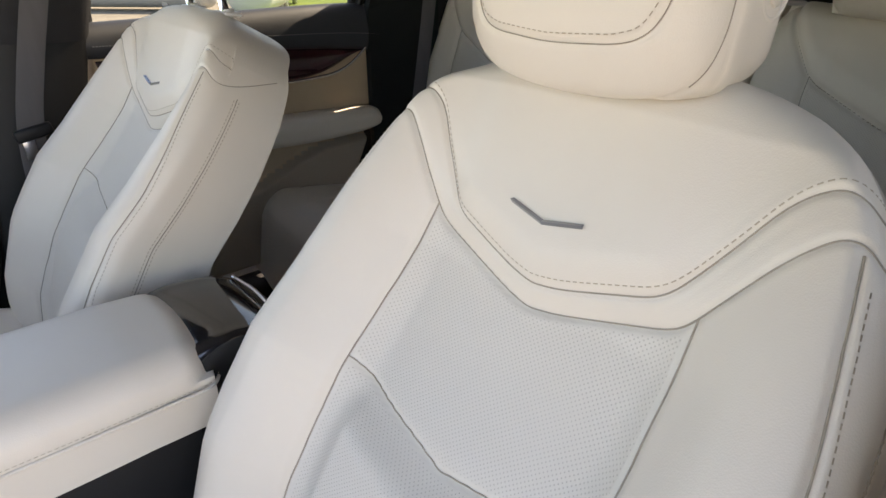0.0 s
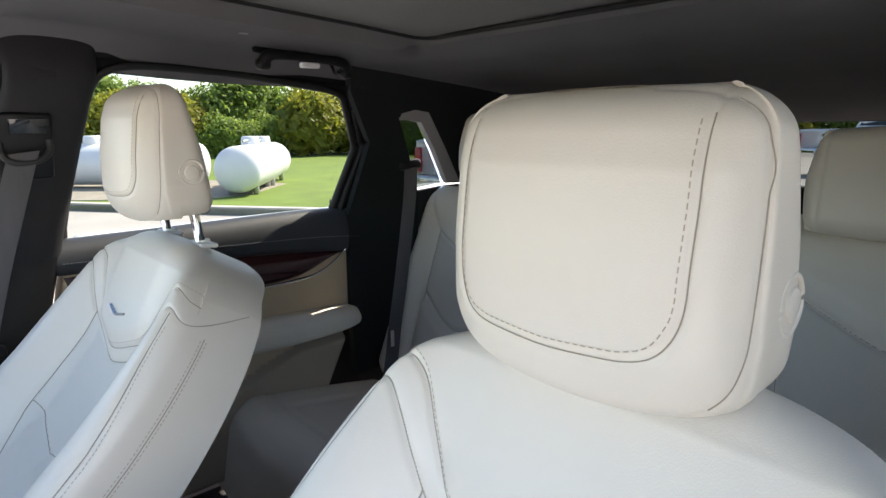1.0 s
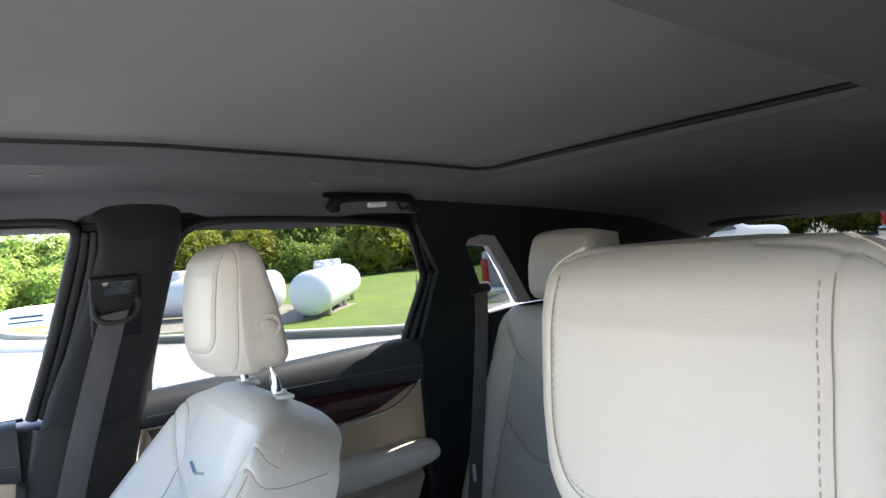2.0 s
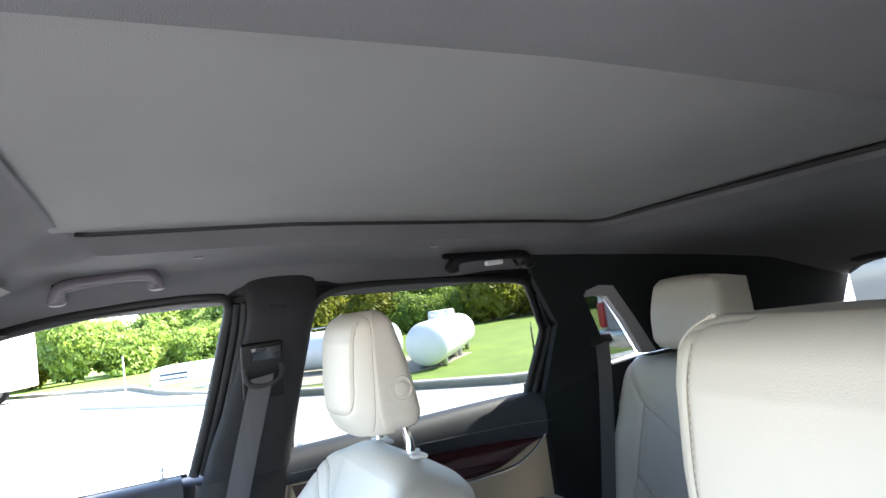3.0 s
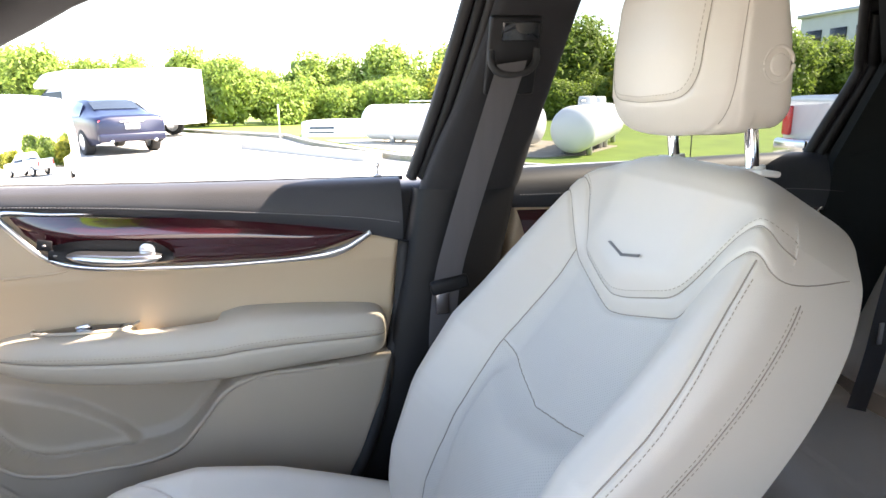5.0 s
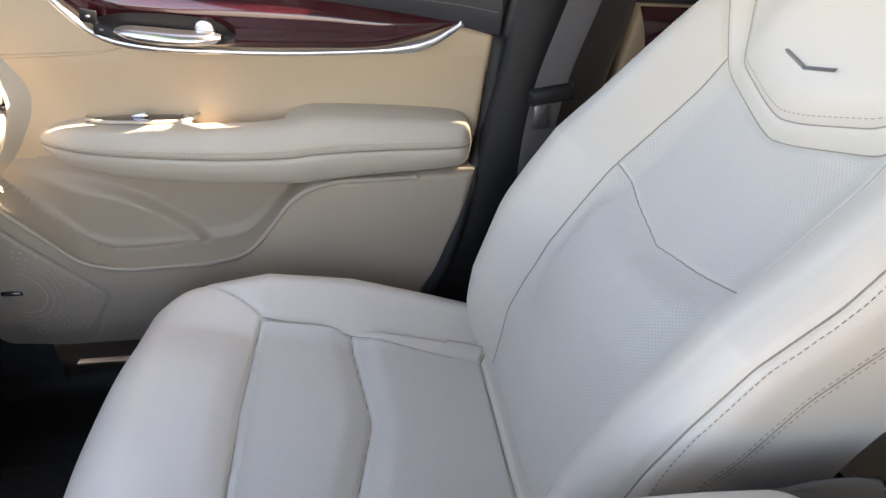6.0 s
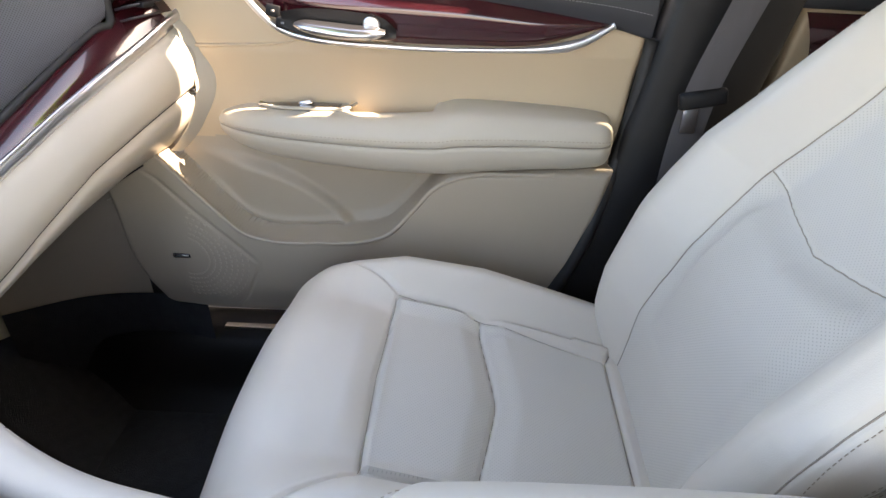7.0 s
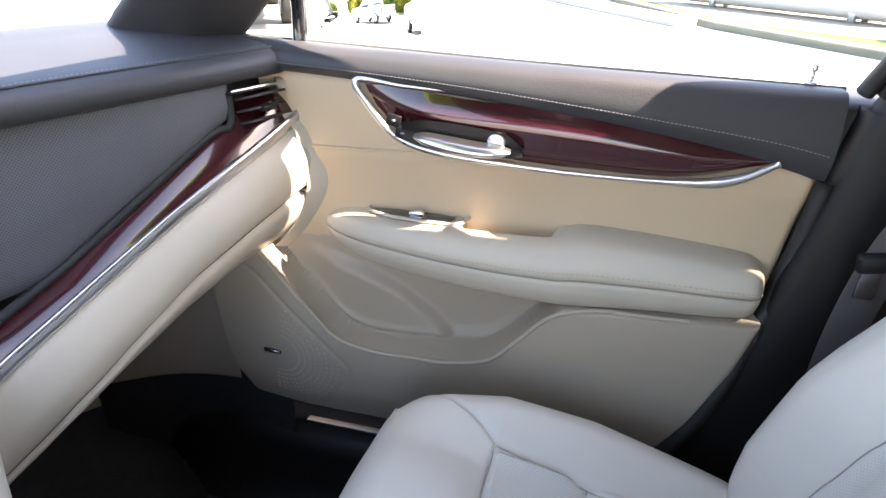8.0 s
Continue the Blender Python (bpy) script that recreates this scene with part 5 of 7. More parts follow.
pts = arm[line_i - 3, 6:-4]
rebase(stitches("armrest_stitching", [(pts, np.tile([1.0, 0, 0.1], (len(pts), 1)))], thread, None, 0.0042, 0.0024, 0.0006), arm_root)
rebase(arm_root, front_door)
# window switch in its black plate
plate = skin([[(-0.712, y, z + 0.001), (-0.70, y, z + 0.002), (-0.688 + k, y, z + 0.001)] for y, z, k in ((-0.812, 0.9880, -0.006), (-0.77, 0.9905, 0.002), (-0.72, 0.9905, 0.004), (-0.682, 0.9890, 0.0))], 8, 24)
rebase(grid_mesh("switch_plate", plate, gloss_black, None, "gloss black switch plate"), front_door)
rebase(tube("plate_rim", smooth_line([(-0.716, -0.818, 0.989), (-0.70, -0.812, 0.990), (-0.684, -0.77, 0.9905), (-0.682, -0.70, 0.990), (-0.690, -0.672, 0.989), (-0.714, -0.660, 0.990)], 40), 0.0028, arm_leather, None, "", 8), front_door)
rebase(part("window_switch", rounded_box((0.012, 0.024, 0.010), 0.004, 3, (-0.698, -0.738, 0.9945), Matrix.Rotation(radians(10), 4, "X")), chrome, None, "small chrome window switch"), front_door)
# lock pin
pin = merge(cylinder(0.0075, 0.0065, 0.004, 18, (-0.745, -0.246, 1.2115)), cylinder(0.0025, 0.0025, 0.016, 12, (-0.745, -0.246, 1.220)), cylinder(0.0042, 0.0036, 0.008, 14, (-0.745, -0.246, 1.230), None, 0.001))
rebase(part("lock_pin", pin, satin, None, "silver lock pin"), front_door)
# window frame with rubber seals and the clear pane
for k, (dx, rad, mat) in enumerate(((0.0, 0.011, rubber), (0.020, 0.009, black_plastic), (0.036, 0.008, rubber))):
    fl = [(-0.735 + 0.5 * dx, -0.188 + 0.9 * dx, 1.205), (-0.685 + 0.6 * dx, -0.150 + 0.9 * dx, 1.33), (-0.640 + 0.6 * dx, -0.112 + 0.9 * dx, 1.47), (-0.618 + 0.5 * dx, -0.096 + 0.8 * dx, 1.541), (-0.612 + 0.5 * dx, -0.122 + 0.6 * dx, 1.558 + 0.1 * dx), (-0.614 + 0.5 * dx, -0.24, 1.562 + 0.2 * dx), (-0.622 + 0.5 * dx, -0.42, 1.547 + 0.2 * dx), (-0.645 + 0.5 * dx, -0.60, 1.510 + 0.2 * dx), (-0.69 + 0.5 * dx, -0.82, 1.415 + 0.2 * dx), (-0.735 + 0.5 * dx, -1.02, 1.262 + 0.2 * dx)]
    fl = fl if k == 0 else fl[:4]
    rebase(tube("window_seal" if mat is rubber else "window_channel", smooth_line(fl, 90), rad, mat, None, "", 10), front_door)
flr = np.array([(-0.735, -0.188, 1.205), (-0.685, -0.150, 1.33), (-0.640, -0.112, 1.47), (-0.618, -0.096, 1.541), (-0.612, -0.122, 1.558), (-0.614, -0.24, 1.562), (-0.622, -0.42, 1.547), (-0.645, -0.60, 1.510), (-0.69, -0.82, 1.415), (-0.735, -1.02, 1.262)])
flo = flr + np.array([(0.03, 0.062, 0), (0.032, 0.06, 0), (0.03, 0.058, 0.01), (0.03, 0.05, 0.03), (0.02, 0.02, 0.045), (0.02, 0, 0.045), (0.02, 0, 0.045), (0.02, 0.0, 0.04), (0.02, 0.0, 0.04), (0.02, 0, 0.04)])
s0, s1 = smooth_line(flr, 80), smooth_line(flo, 80)
rebase(grid_mesh("window_frame", np.stack([s0 + np.array([-0.010, 0, 0]), s0 + np.array([-0.004, 0, 0]), s0 * 0.5 + s1 * 0.5 + np.array([-0.003, 0, 0]), s1 + np.array([-0.006, 0, 0]), s1 + np.array([-0.012, 0, 0])]), black_plastic, None, "black window frame"), front_door)
rebase(tube("belt_seal", [(-0.760, -1.08, 1.226), (-0.760, -0.6, 1.211), (-0.760, -0.20, 1.203)], 0.004, rubber, None, "", 8), front_door)
rebase(tube("divider_bar", [(-0.757, -0.935, 1.20), (-0.742, -0.925, 1.27), (-0.715, -0.915, 1.36)], 0.011, gloss_black, None, "black upright bar of the fixed front pane", 10), front_door)
pane = skin([[(-0.757, -1.10, 1.20), (-0.757, -0.60, 1.20), (-0.757, -0.19, 1.20)], [(-0.70, -0.86, 1.39), (-0.69, -0.55, 1.39), (-0.69, -0.15, 1.39)], [(-0.625, -0.55, 1.545), (-0.622, -0.35, 1.56), (-0.622, -0.12, 1.56)]], 20, 14)
gl = rebase(grid_mesh("window_pane", pane, clear_glass, None, "clear window pane"), front_door)
gl.visible_shadow = False
rebase(tube("door_edge_seal", smooth_line([(-0.704, -0.209, 1.10), (-0.700, -0.226, 0.96), (-0.676, -0.254, 0.86), (-0.664, -0.274, 0.79), (-0.660, -0.308, 0.70), (-0.664, -0.366, 0.585)], 40), 0.012, rubber, None, "", 8), front_door)

# door mirror outside the pane
dm = thing("door_mirror", "white painted door mirror with its glass facing back", "door mirror", (-0.98, -0.86, 1.20))
mp_ = Pad(Matrix(((0.853, -0.0365, 0.5207, -1.01), (-0.522, -0.0597, 0.8509, -0.905), (0, 0.9976, 0.070, 1.268), (0, 0, 0, 1))), 0.142, 0.098, lambda x, h: -(x * x + h * h) / 2.6, 0.10, r=0.012, kappa=0.35, nx=30, nh=24, wall=8, shape=lambda x, h, n, o: (x * (1 - 0.35 * np.clip(o, 0, 1) ** 2), h * (1 - 0.35 * np.clip(o, 0, 1) ** 2), n))
for o in mp_.split([("mirror_glass", mirror, "mirror glass", lambda x, h, o: (np.abs(x) < 0.116) & (np.abs(h) < 0.079) & (o <= 0)), ("housing", body_white, "", lambda x, h, o: x < 9)], None):
    rebase(o, dm)
rebase(part("mirror_arm", rounded_box((0.14, 0.05, 0.035), 0.012, 3, (-0.86, -0.93, 1.17)), body_white), dm)

# ---- seat belt on the centre pillar ----
belt_th = thing("seat_belt", "dark grey seat belt hanging from the centre pillar", "seat belt", (-0.63, -0.15, 1.0), "seat belts")
def webbing(name, line, half, across, parent):
    p = smooth_line(line, 50)
    a = np.array(across, float)
    g = np.stack([p - a * half, p - a * half * 0.9 + np.array([0.0008, 0, 0]), p + a * half * 0.9 + np.array([0.0008, 0, 0]), p + a * half])
    return rebase(grid_mesh(name, g, belt_cloth, None), parent)


webbing("webbing", [(-0.586, -0.052, 1.392), (-0.589, -0.072, 1.33), (-0.612, -0.125, 1.15), (-0.628, -0.152, 1.03), (-0.640, -0.160, 0.88), (-0.645, -0.150, 0.70)], 0.0235, (0.10, 0.985, 0.12), belt_th)
lean = Matrix.Rotation(radians(19), 4, "Y")
rebase(part("adjuster_cover", rounded_box((0.014, 0.082, 0.120), 0.005, 3, (-0.601, -0.047, 1.402), lean), black_plastic, None, "black plastic height adjuster"), belt_th)
rebase(part("adjuster_slot", rounded_box((0.008, 0.060, 0.030), 0.003, 2, (-0.5835, -0.040, 1.437), lean), gloss_black, None, "gloss black slot"), belt_th)
rebase(tube("belt_loop", smooth_line([(-0.596, -0.082, 1.412), (-0.592, -0.083, 1.392), (-0.589, -0.072, 1.377), (-0.588, -0.047, 1.374), (-0.588, -0.024, 1.381), (-0.590, -0.012, 1.396), (-0.592, -0.012, 1.414)], 40), 0.0058, rubber, None, "black belt loop", 10), belt_th)
rebase(part("belt_tongue", rounded_box((0.016, 0.066, 0.024), 0.005, 2, (-0.623, -0.148, 1.036), Matrix.Rotation(radians(10), 4, "X")), black_plastic, None, "black plastic belt tongue"), belt_th)
rebase(part("tongue_blade", rounded_box((0.004, 0.022, 0.040), 0.001, 2, (-0.626, -0.160, 1.004)), emblem_metal), belt_th)
tagged(part("airbag_tag", rounded_box((0.004, 0.036, 0.020), 0.0035, 2, (-0.5605, -0.012, 1.526), Matrix.Rotation(radians(-22), 4, "Y")), pillar_cloth), "small embossed grey tag on the centre pillar", "airbag tag")


# ---- dashboard ----
dash = thing("dashboard", "two-tone dashboard in black vinyl, red wood and cream leather", "dashboard", (0, -1.2, 0.9))
edge_y = curve_of([(-0.76, -0.925), (-0.70, -0.942), (-0.6, -0.975), (-0.5, -1.009), (-0.4, -1.043), (-0.3, -1.075), (-0.2, -1.1), (-0.1, -1.12), (0, -1.13), (0.2, -1.12), (0.4, -1.05), (0.74, -0.95)])
z_woodtop = curve_of([(-0.735, 1.180), (-0.706, 1.172), (-0.634, 1.128), (-0.60, 1.112), (-0.535, 1.080), (-0.45, 1.038), (-0.38, 1.002), (-0.314, 0.976), (-0.2, 0.942), (0.1, 0.83)])
z_chrome = curve_of([(-0.735, 1.135), (-0.713, 1.124), (-0.662, 1.103), (-0.58, 1.073), (-0.495, 1.040), (-0.416, 1.006), (-0.346, 0.976), (-0.283, 0.950), (-0.2, 0.915), (0.1, 0.80)])
z_seam = curve_of([(-0.735, 1.018), (-0.69, 1.012), (-0.605, 0.987), (-0.50, 0.953), (-0.407, 0.907), (-0.36, 0.882), (-0.29, 0.85), (0.1, 0.72)])
z_bot = curve_of([(-0.735, 0.905), (-0.71, 0.897), (-0.61, 0.884), (-0.52, 0.860), (-0.43, 0.835), (-0.36, 0.818), (-0.3, 0.800), (-0.2, 0.77), (0.1, 0.66)])
# top pad: from the stitched edge forward to the windshield
top_secs = []
for x in [-0.74, -0.70, -0.60, -0.45, -0.30, -0.10, 0.15, 0.40, 0.84]:
    y = float(edge_y(x))
    w = 1.0 if abs(x) < 0.5 else 0.96
    top_secs.append([(x, y - 0.030, 1.180), (x, y - 0.006, 1.184), (x, y + 0.003, 1.195), (x, y + 0.002, 1.207), (x, y - 0.010, 1.217), (x, y - 0.05, 1.225), (x, y - 0.18, 1.238), (x, y - 0.30, 1.240), (x, -1.52 * w, 1.205)])
tg = skin(top_secs, 60, 80)
rebase(grid_mesh("top_pad", tg, dark_vinyl, None, "black grained vinyl top with stitched edge"), dash)
xs = np.linspace(-0.725, 0.10, 160)
rowp = np.stack([xs, edge_y(xs) - 0.024, np.full_like(xs, 1.2212)], 1)
rebase(stitches("top_stitching", [(rowp, np.tile([0, 0.2, 1.0], (160, 1)))], thread_white, None, 0.0034, 0.0022, 0.00035), dash)
rebase(tube("edge_piping", np.stack([xs, edge_y(xs) - 0.0165, np.full_like(xs, 1.2195)], 1), 0.0018, rubber, None, "", 6), dash)


def band(name, zt, zb, rows, x0, x1, mat, label, n=120, m=20, uv=False):
    """A strip of the dash between two lines; rows: (share down the strip, y offset from the edge line)."""
    xs = np.linspace(x0, x1, n)
    ts = np.linspace(0, 1, m)
    off = np.interp(ts, [r[0] for r in rows], [r[1] for r in rows])
    sm = smooth_line([(r[0], r[1]) for r in rows], 60)
    off = np.interp(ts, sm[:, 0], sm[:, 1])
    g = np.zeros((n, m, 3))
    z1, z0 = np.broadcast_to(zt(xs), xs.shape), np.broadcast_to(zb(xs), xs.shape)
    for j, t in enumerate(ts):
        g[:, j, 0], g[:, j, 1], g[:, j, 2] = xs, edge_y(xs) + off[j], z1 + (z0 - z1) * t
    u = np.stack(np.broadcast_arrays(xs[:, None], -g[:, :, 2]), -1).reshape(-1, 2)
    return rebase(grid_mesh(name, g, mat, None, label, uvs=u, flip=True), dash), g


# charcoal perforated face; it ends in a soft corner beside the vent
band("face_panel", lambda x: 1.186 + 0 * x, lambda x: np.maximum(z_woodtop(x) + 0.002, np.interp(x, [-0.634, -0.628, -0.618], [1.130, 1.116, 1.0])), [(0, -0.030), (0.15, -0.024), (0.6, -0.020), (0.9, -0.024), (1, -0.034)], -0.634, 0.10, dark_perf, "perforated charcoal vinyl panel")
rebase(tube("face_edge", smooth_line([(-0.634, float(edge_y(-0.634)) - 0.024, 1.168), (-0.633, float(edge_y(-0.633)) - 0.022, 1.140), (-0.626, float(edge_y(-0.626)) - 0.020, 1.122)] + [(x, float(edge_y(x)) - 0.026, float(z_woodtop(x)) + 0.005) for x in (-0.60, -0.5, -0.4, -0.3, -0.15, 0.05)], 80), 0.006, rubber, None, "", 8), dash)
_, wg = band("wood_strip", lambda x: np.minimum(z_woodtop(x) + 0.004, np.interp(x, [-0.73, -0.70, -0.66], [1.160, 1.168, 1.2])), lambda x: z_chrome(x) + 0.003, [(0, -0.036), (0.2, -0.020), (0.6, -0.004), (1, 0.006)], -0.728, 0.10, wood, "glossy dark red wood strip")
cx_ = np.linspace(-0.728, 0.10, 80)
ch = np.stack([cx_, edge_y(cx_) + 0.010, z_chrome(cx_) - 0.003], 1)
ch = np.concatenate([smooth_line([(-0.700, float(edge_y(-0.70)) - 0.010, 1.170), (-0.722, float(edge_y(-0.722)) - 0.004, 1.163), (-0.732, float(edge_y(-0.732)) + 0.004, 1.145)], 14), ch])
rebase(tube("chrome_strip", ch, 0.0098, satin, None, "bright chrome strip", 14, flat=0.55, up=(0, 1, 0)), dash)
# cream pad below
band("cream_pad", lambda x: z_chrome(x) - 0.007, lambda x: z_seam(x), [(0, 0.004), (0.2, 0.022), (0.55, 0.034), (0.9, 0.030), (1, 0.020)], -0.706, 0.06, arm_leather, "padded cream leather dash pad", 120, 30)
band("glovebox_lid", lambda x: z_seam(x) - 0.001, lambda x: z_bot(x), [(0, 0.0195), (0.12, 0.026), (0.4, 0.012), (0.75, -0.026), (1, -0.066)], -0.700, -0.22, arm_leather, "cream glovebox lid")
end_prof = [(1.128, -0.926), (1.10, -0.905), (1.069, -0.888), (1.034, -0.878), (1.00, -0.882), (0.965, -0.898), (0.928, -0.925), (0.90, -0.955), (0.873, -0.992), (0.84, -1.04), (0.81, -1.085)]
end_secs = [[(x, y - d * (1.0 if z < 1.1 else 0.5), z) for z, y in end_prof] for x, d in ((-0.694, 0.033), (-0.704, 0.022), (-0.716, 0.010), (-0.728, 0.002), (-0.742, 0.0), (-0.758, 0.004), (-0.775, 0.016))]
rebase(grid_mesh("dash_end", skin(end_secs, 50, 24), arm_leather, None, "rounded cream leather end of the dash"), dash)
band("under_dash", lambda x: z_bot(x), lambda x: z_bot(x) - 0.02, [(0, -0.066), (0.3, -0.11), (1, -0.40)], -0.74, 0.06, black_plastic, "black underside of the dash")
row = np.stack([np.linspace(-0.695, -0.24, 100), edge_y(np.linspace(-0.695, -0.24, 100)) + 0.0225, z_seam(np.linspace(-0.695, -0.24, 100)) + 0.0005], 1)
rebase(tube("lid_gap", row, 0.0010, rubber, None, "thin dark gap above the glovebox lid", 6), dash)
rebase(part("lid_notch", rounded_box((0.020, 0.010, 0.006), 0.002, 2, (-0.700, float(edge_y(-0.70)) + 0.024, 1.012)), black_plastic), dash)
rebase(tube("lid_edge", np.stack([np.linspace(-0.70, -0.24, 40), edge_y(np.linspace(-0.70, -0.24, 40)) - 0.058, z_bot(np.linspace(-0.70, -0.24, 40)) + 0.004], 1), 0.0016, rubber, None, "", 6), dash)
# side vent: a dark mouth with slats
vent = new("air_vent")
vent.location = (-0.69, -0.97, 1.14)
vy = lambda x: float(edge_y(x))  # noqa: E731
rebase(part("vent_mouth", rounded_box((0.100, 0.020, 0.070), 0.006, 2, (-0.672, vy(-0.672) - 0.055, 1.142), Matrix.Rotation(radians(-18), 4, "Z")), rubber), vent)
for k in range(3):
    rebase(part("vent_slat", rounded_box((0.070 - 0.006 * k, 0.030, 0.0035), 0.0014, 2, (-0.671 + 0.003 * k, vy(-0.671) - 0.008, 1.160 - 0.0165 * k), Matrix.Rotation(radians(-18), 4, "Z") @ Matrix.Rotation(radians(14), 4, "X")), dark_vinyl, None, "black vent slat"), vent)
rebase(part("vent_tab", rounded_box((0.022, 0.016, 0.008), 0.002, 2, (-0.664, vy(-0.664) + 0.006, 1.145), Matrix.Rotation(radians(-18), 4, "Z")), black_plastic), vent)
rebase(tube("vent_trim", smooth_line([(-0.632, vy(-0.632) - 0.020, 1.1685), (-0.670, vy(-0.670) - 0.013, 1.1695), (-0.702, vy(-0.702) - 0.010, 1.170)], 16), 0.0034, satin, None, "thin chrome trim", 8), vent)
rebase(vent, dash)
# demister grille let into the top
gr = new("demister_grille")
gr.location = (-0.62, -1.10, 1.206)
rebase(part("grille_mouth", rounded_box((0.105, 0.026, 0.004), 0.0015, 2, (-0.655, -1.045, 1.2235), Matrix.Rotation(radians(-16), 4, "Z")), rubber), gr)
rebase(tube("grille_frame", [Vector((-0.655, -1.045, 1.2240)) + Matrix.Rotation(radians(-16), 3, "Z") @ Vector(v) for v in ((-0.060, -0.018, 0), (0.060, -0.018, 0), (0.066, 0.018, 0), (-0.066, 0.018, 0))], 0.0030, black_plastic, None, "", 6, closed=True), gr)
for k in range(6):
    c = Vector((-0.655, -1.045, 1.2248)) + Matrix.Rotation(radians(-16), 3, "Z") @ Vector((-0.045 + 0.018 * k, 0, 0))
    rebase(part("grille_rib", rounded_box((0.003, 0.024, 0.003), 0.001, 1, tuple(c), Matrix.Rotation(radians(-16), 4, "Z")), black_plastic), gr)
rebase(gr, dash)

# ---- centre console ----
console = thing("centre_console", "centre console in grey plastic and black lacquer with cream knee rails", "centre console", (0, -0.5, 0.36))
body = skin([[(-0.125 * w, y, 0.36), (-0.120 * w, y, zt - 0.12), (-0.105 * w, y, zt - 0.02), (-0.085 * w, y, zt), (0.085 * w, y, zt), (0.105 * w, y, zt - 0.02), (0.120 * w, y, zt - 0.12), (0.125 * w, y, 0.36)] for y, zt, w in ((-1.25, 0.86, 1.3), (-1.0, 0.86, 1.3), (-0.80, 0.83, 1.1), (-0.55, 0.84, 0.95), (-0.40, 0.885, 0.85), (-0.16, 0.885, 0.85), (-0.05, 0.86, 0.85), (-0.02, 0.70, 0.85))], 48, 60)
rebase(grid_mesh("body", body, black_plastic, None, "dark grey plastic console body", flip=True, caps=True), console)
rear_cap = skin([[(-0.098, y, z - 0.10), (-0.092, y, z - 0.012), (-0.06, y, z), (0.06, y, z), (0.092, y, z - 0.012), (0.098, y, z - 0.10)] for y, z in ((-0.150, 0.944), (-0.110, 0.950), (-0.06, 0.944), (-0.02, 0.925), (0.01, 0.89), (0.022, 0.80))], 40, 30)
rebase(grid_mesh("rear_cap", rear_cap, gloss_black, None, "gloss black rear cap", flip=True), console)
rebase(tube("cap_trim", smooth_line([(-0.08, -0.025, 0.932), (-0.02, -0.020, 0.934), (0.04, -0.022, 0.932)], 14), 0.0025, chrome, None, "", 8), console)
for s in (-1, 1):
    line = [(s * 0.100, -0.555, 0.795), (s * 0.122, -0.62, 0.798), (s * 0.138, -0.72, 0.800), (s * 0.155, -0.82, 0.806), (s * 0.178, -0.90, 0.822), (s * 0.205, -0.975, 0.868), (s * 0.25, -1.05, 0.945), (s * 0.29, -1.12, 0.99)]
    rebase(tube("knee_rail", smooth_line(line, 60), [0.014, 0.021, 0.022, 0.023, 0.025, 0.030, 0.040, 0.055], leather, None, "padded cream leather knee rail", 18), console)
    rebase(tube("rail_joint", [(s * 0.179 + 0.028 * math.cos(a), -0.908, 0.826 + 0.027 * math.sin(a)) for a in np.linspace(0, 6.28, 20)][:-1], 0.0016, rubber, None, "", 5, closed=True), console)
    rebase(grid_mesh("side_panel", skin([[(s * 0.112, y, 0.36), (s * 0.126, y, 0.60), (s * (0.10 + k), y, z)] for y, z, k in ((-0.55, 0.785, -0.01), (-0.72, 0.792, 0.02), (-0.90, 0.808, 0.055), (-1.05, 0.90, 0.11), (-1.20, 0.95, 0.15))], 12, 20), black_plastic, None, "", flip=s > 0), console)
lid = thing("console_lid", "cream leather armrest lid on the centre console", "armrest", (0.005, -0.34, 0.94))
lp = Pad(Matrix(((1, 0, 0, 0.006), (0, 1, 0, -0.322), (0, 0, 1, 0.952), (0, 0, 0, 1))), 0.094, 0.208, lambda x, h: 0.010 - 0.6 * x * x - 0.05 * np.maximum(np.abs(h) - 0.12, 0), 0.062, r=0.034, kappa=0.22, nx=70, nh=110, wall=14)
for o in lp.split([("pad", leather, "", lambda x, h, o: o < 0.45), ("skirt", leather, "", lambda x, h, o: x < 9)], None):
    rebase(o, lid)
# piping round the lid, and its stitching
ringp = ring_loop(-0.0885, 0.1005, -0.527, -0.117, 0.024, 260)
zline = np.full((260, 1), 0.9105)
rebase(tube("piping", np.concatenate([ringp * np.array([1.0, 1.0]), zline], 1), 0.0022, leather, None, "", 6, closed=True), lid)
rebase(stitches("stitching", [(np.concatenate([(ringp - [0.006, -0.322]) * 1.004 + [0.006, -0.322], zline + 0.006], 1), np.concatenate([(ringp - [0.006, -0.322]) / 0.1, zline * 0], 1))], thread, None, 0.0036, 0.0022, 0.0004), lid)
# the cabin's middle line lies 6 cm towards the driver
console.location.x += 0.055
lid.location.x += 0.055
lid.scale.x = 1.12


# ---- passenger-side rear door ----
rear_door = thing("rear_door", "cream rear door trim with dark wood under a tinted window", "car door", (-0.74, 0.38, 0.60))
r_low = curve_of([(-0.05, 1.150), (0.2, 1.140), (0.45, 1.125), (0.60, 1.112), (0.80, 1.085)])
r_rear = curve_of([(0.55, 0.47), (0.68, 0.545), (0.90, 0.655), (1.09, 0.755), (1.25, 0.78)])
r_front = curve_of([(0.55, -0.25), (0.80, -0.12), (1.0, -0.03), (1.25, 0.02)])


def rear_warp(x, h):
    v = (h + 0.28) / 0.56
    y = 0.35 + x
    for _ in range(2):
        z = 0.585 + v * (r_low(y) - 0.585)
        u = (x + 0.42) / 0.84
        y = r_front(z) + u * (r_rear(z) - r_front(z))
    return y, z


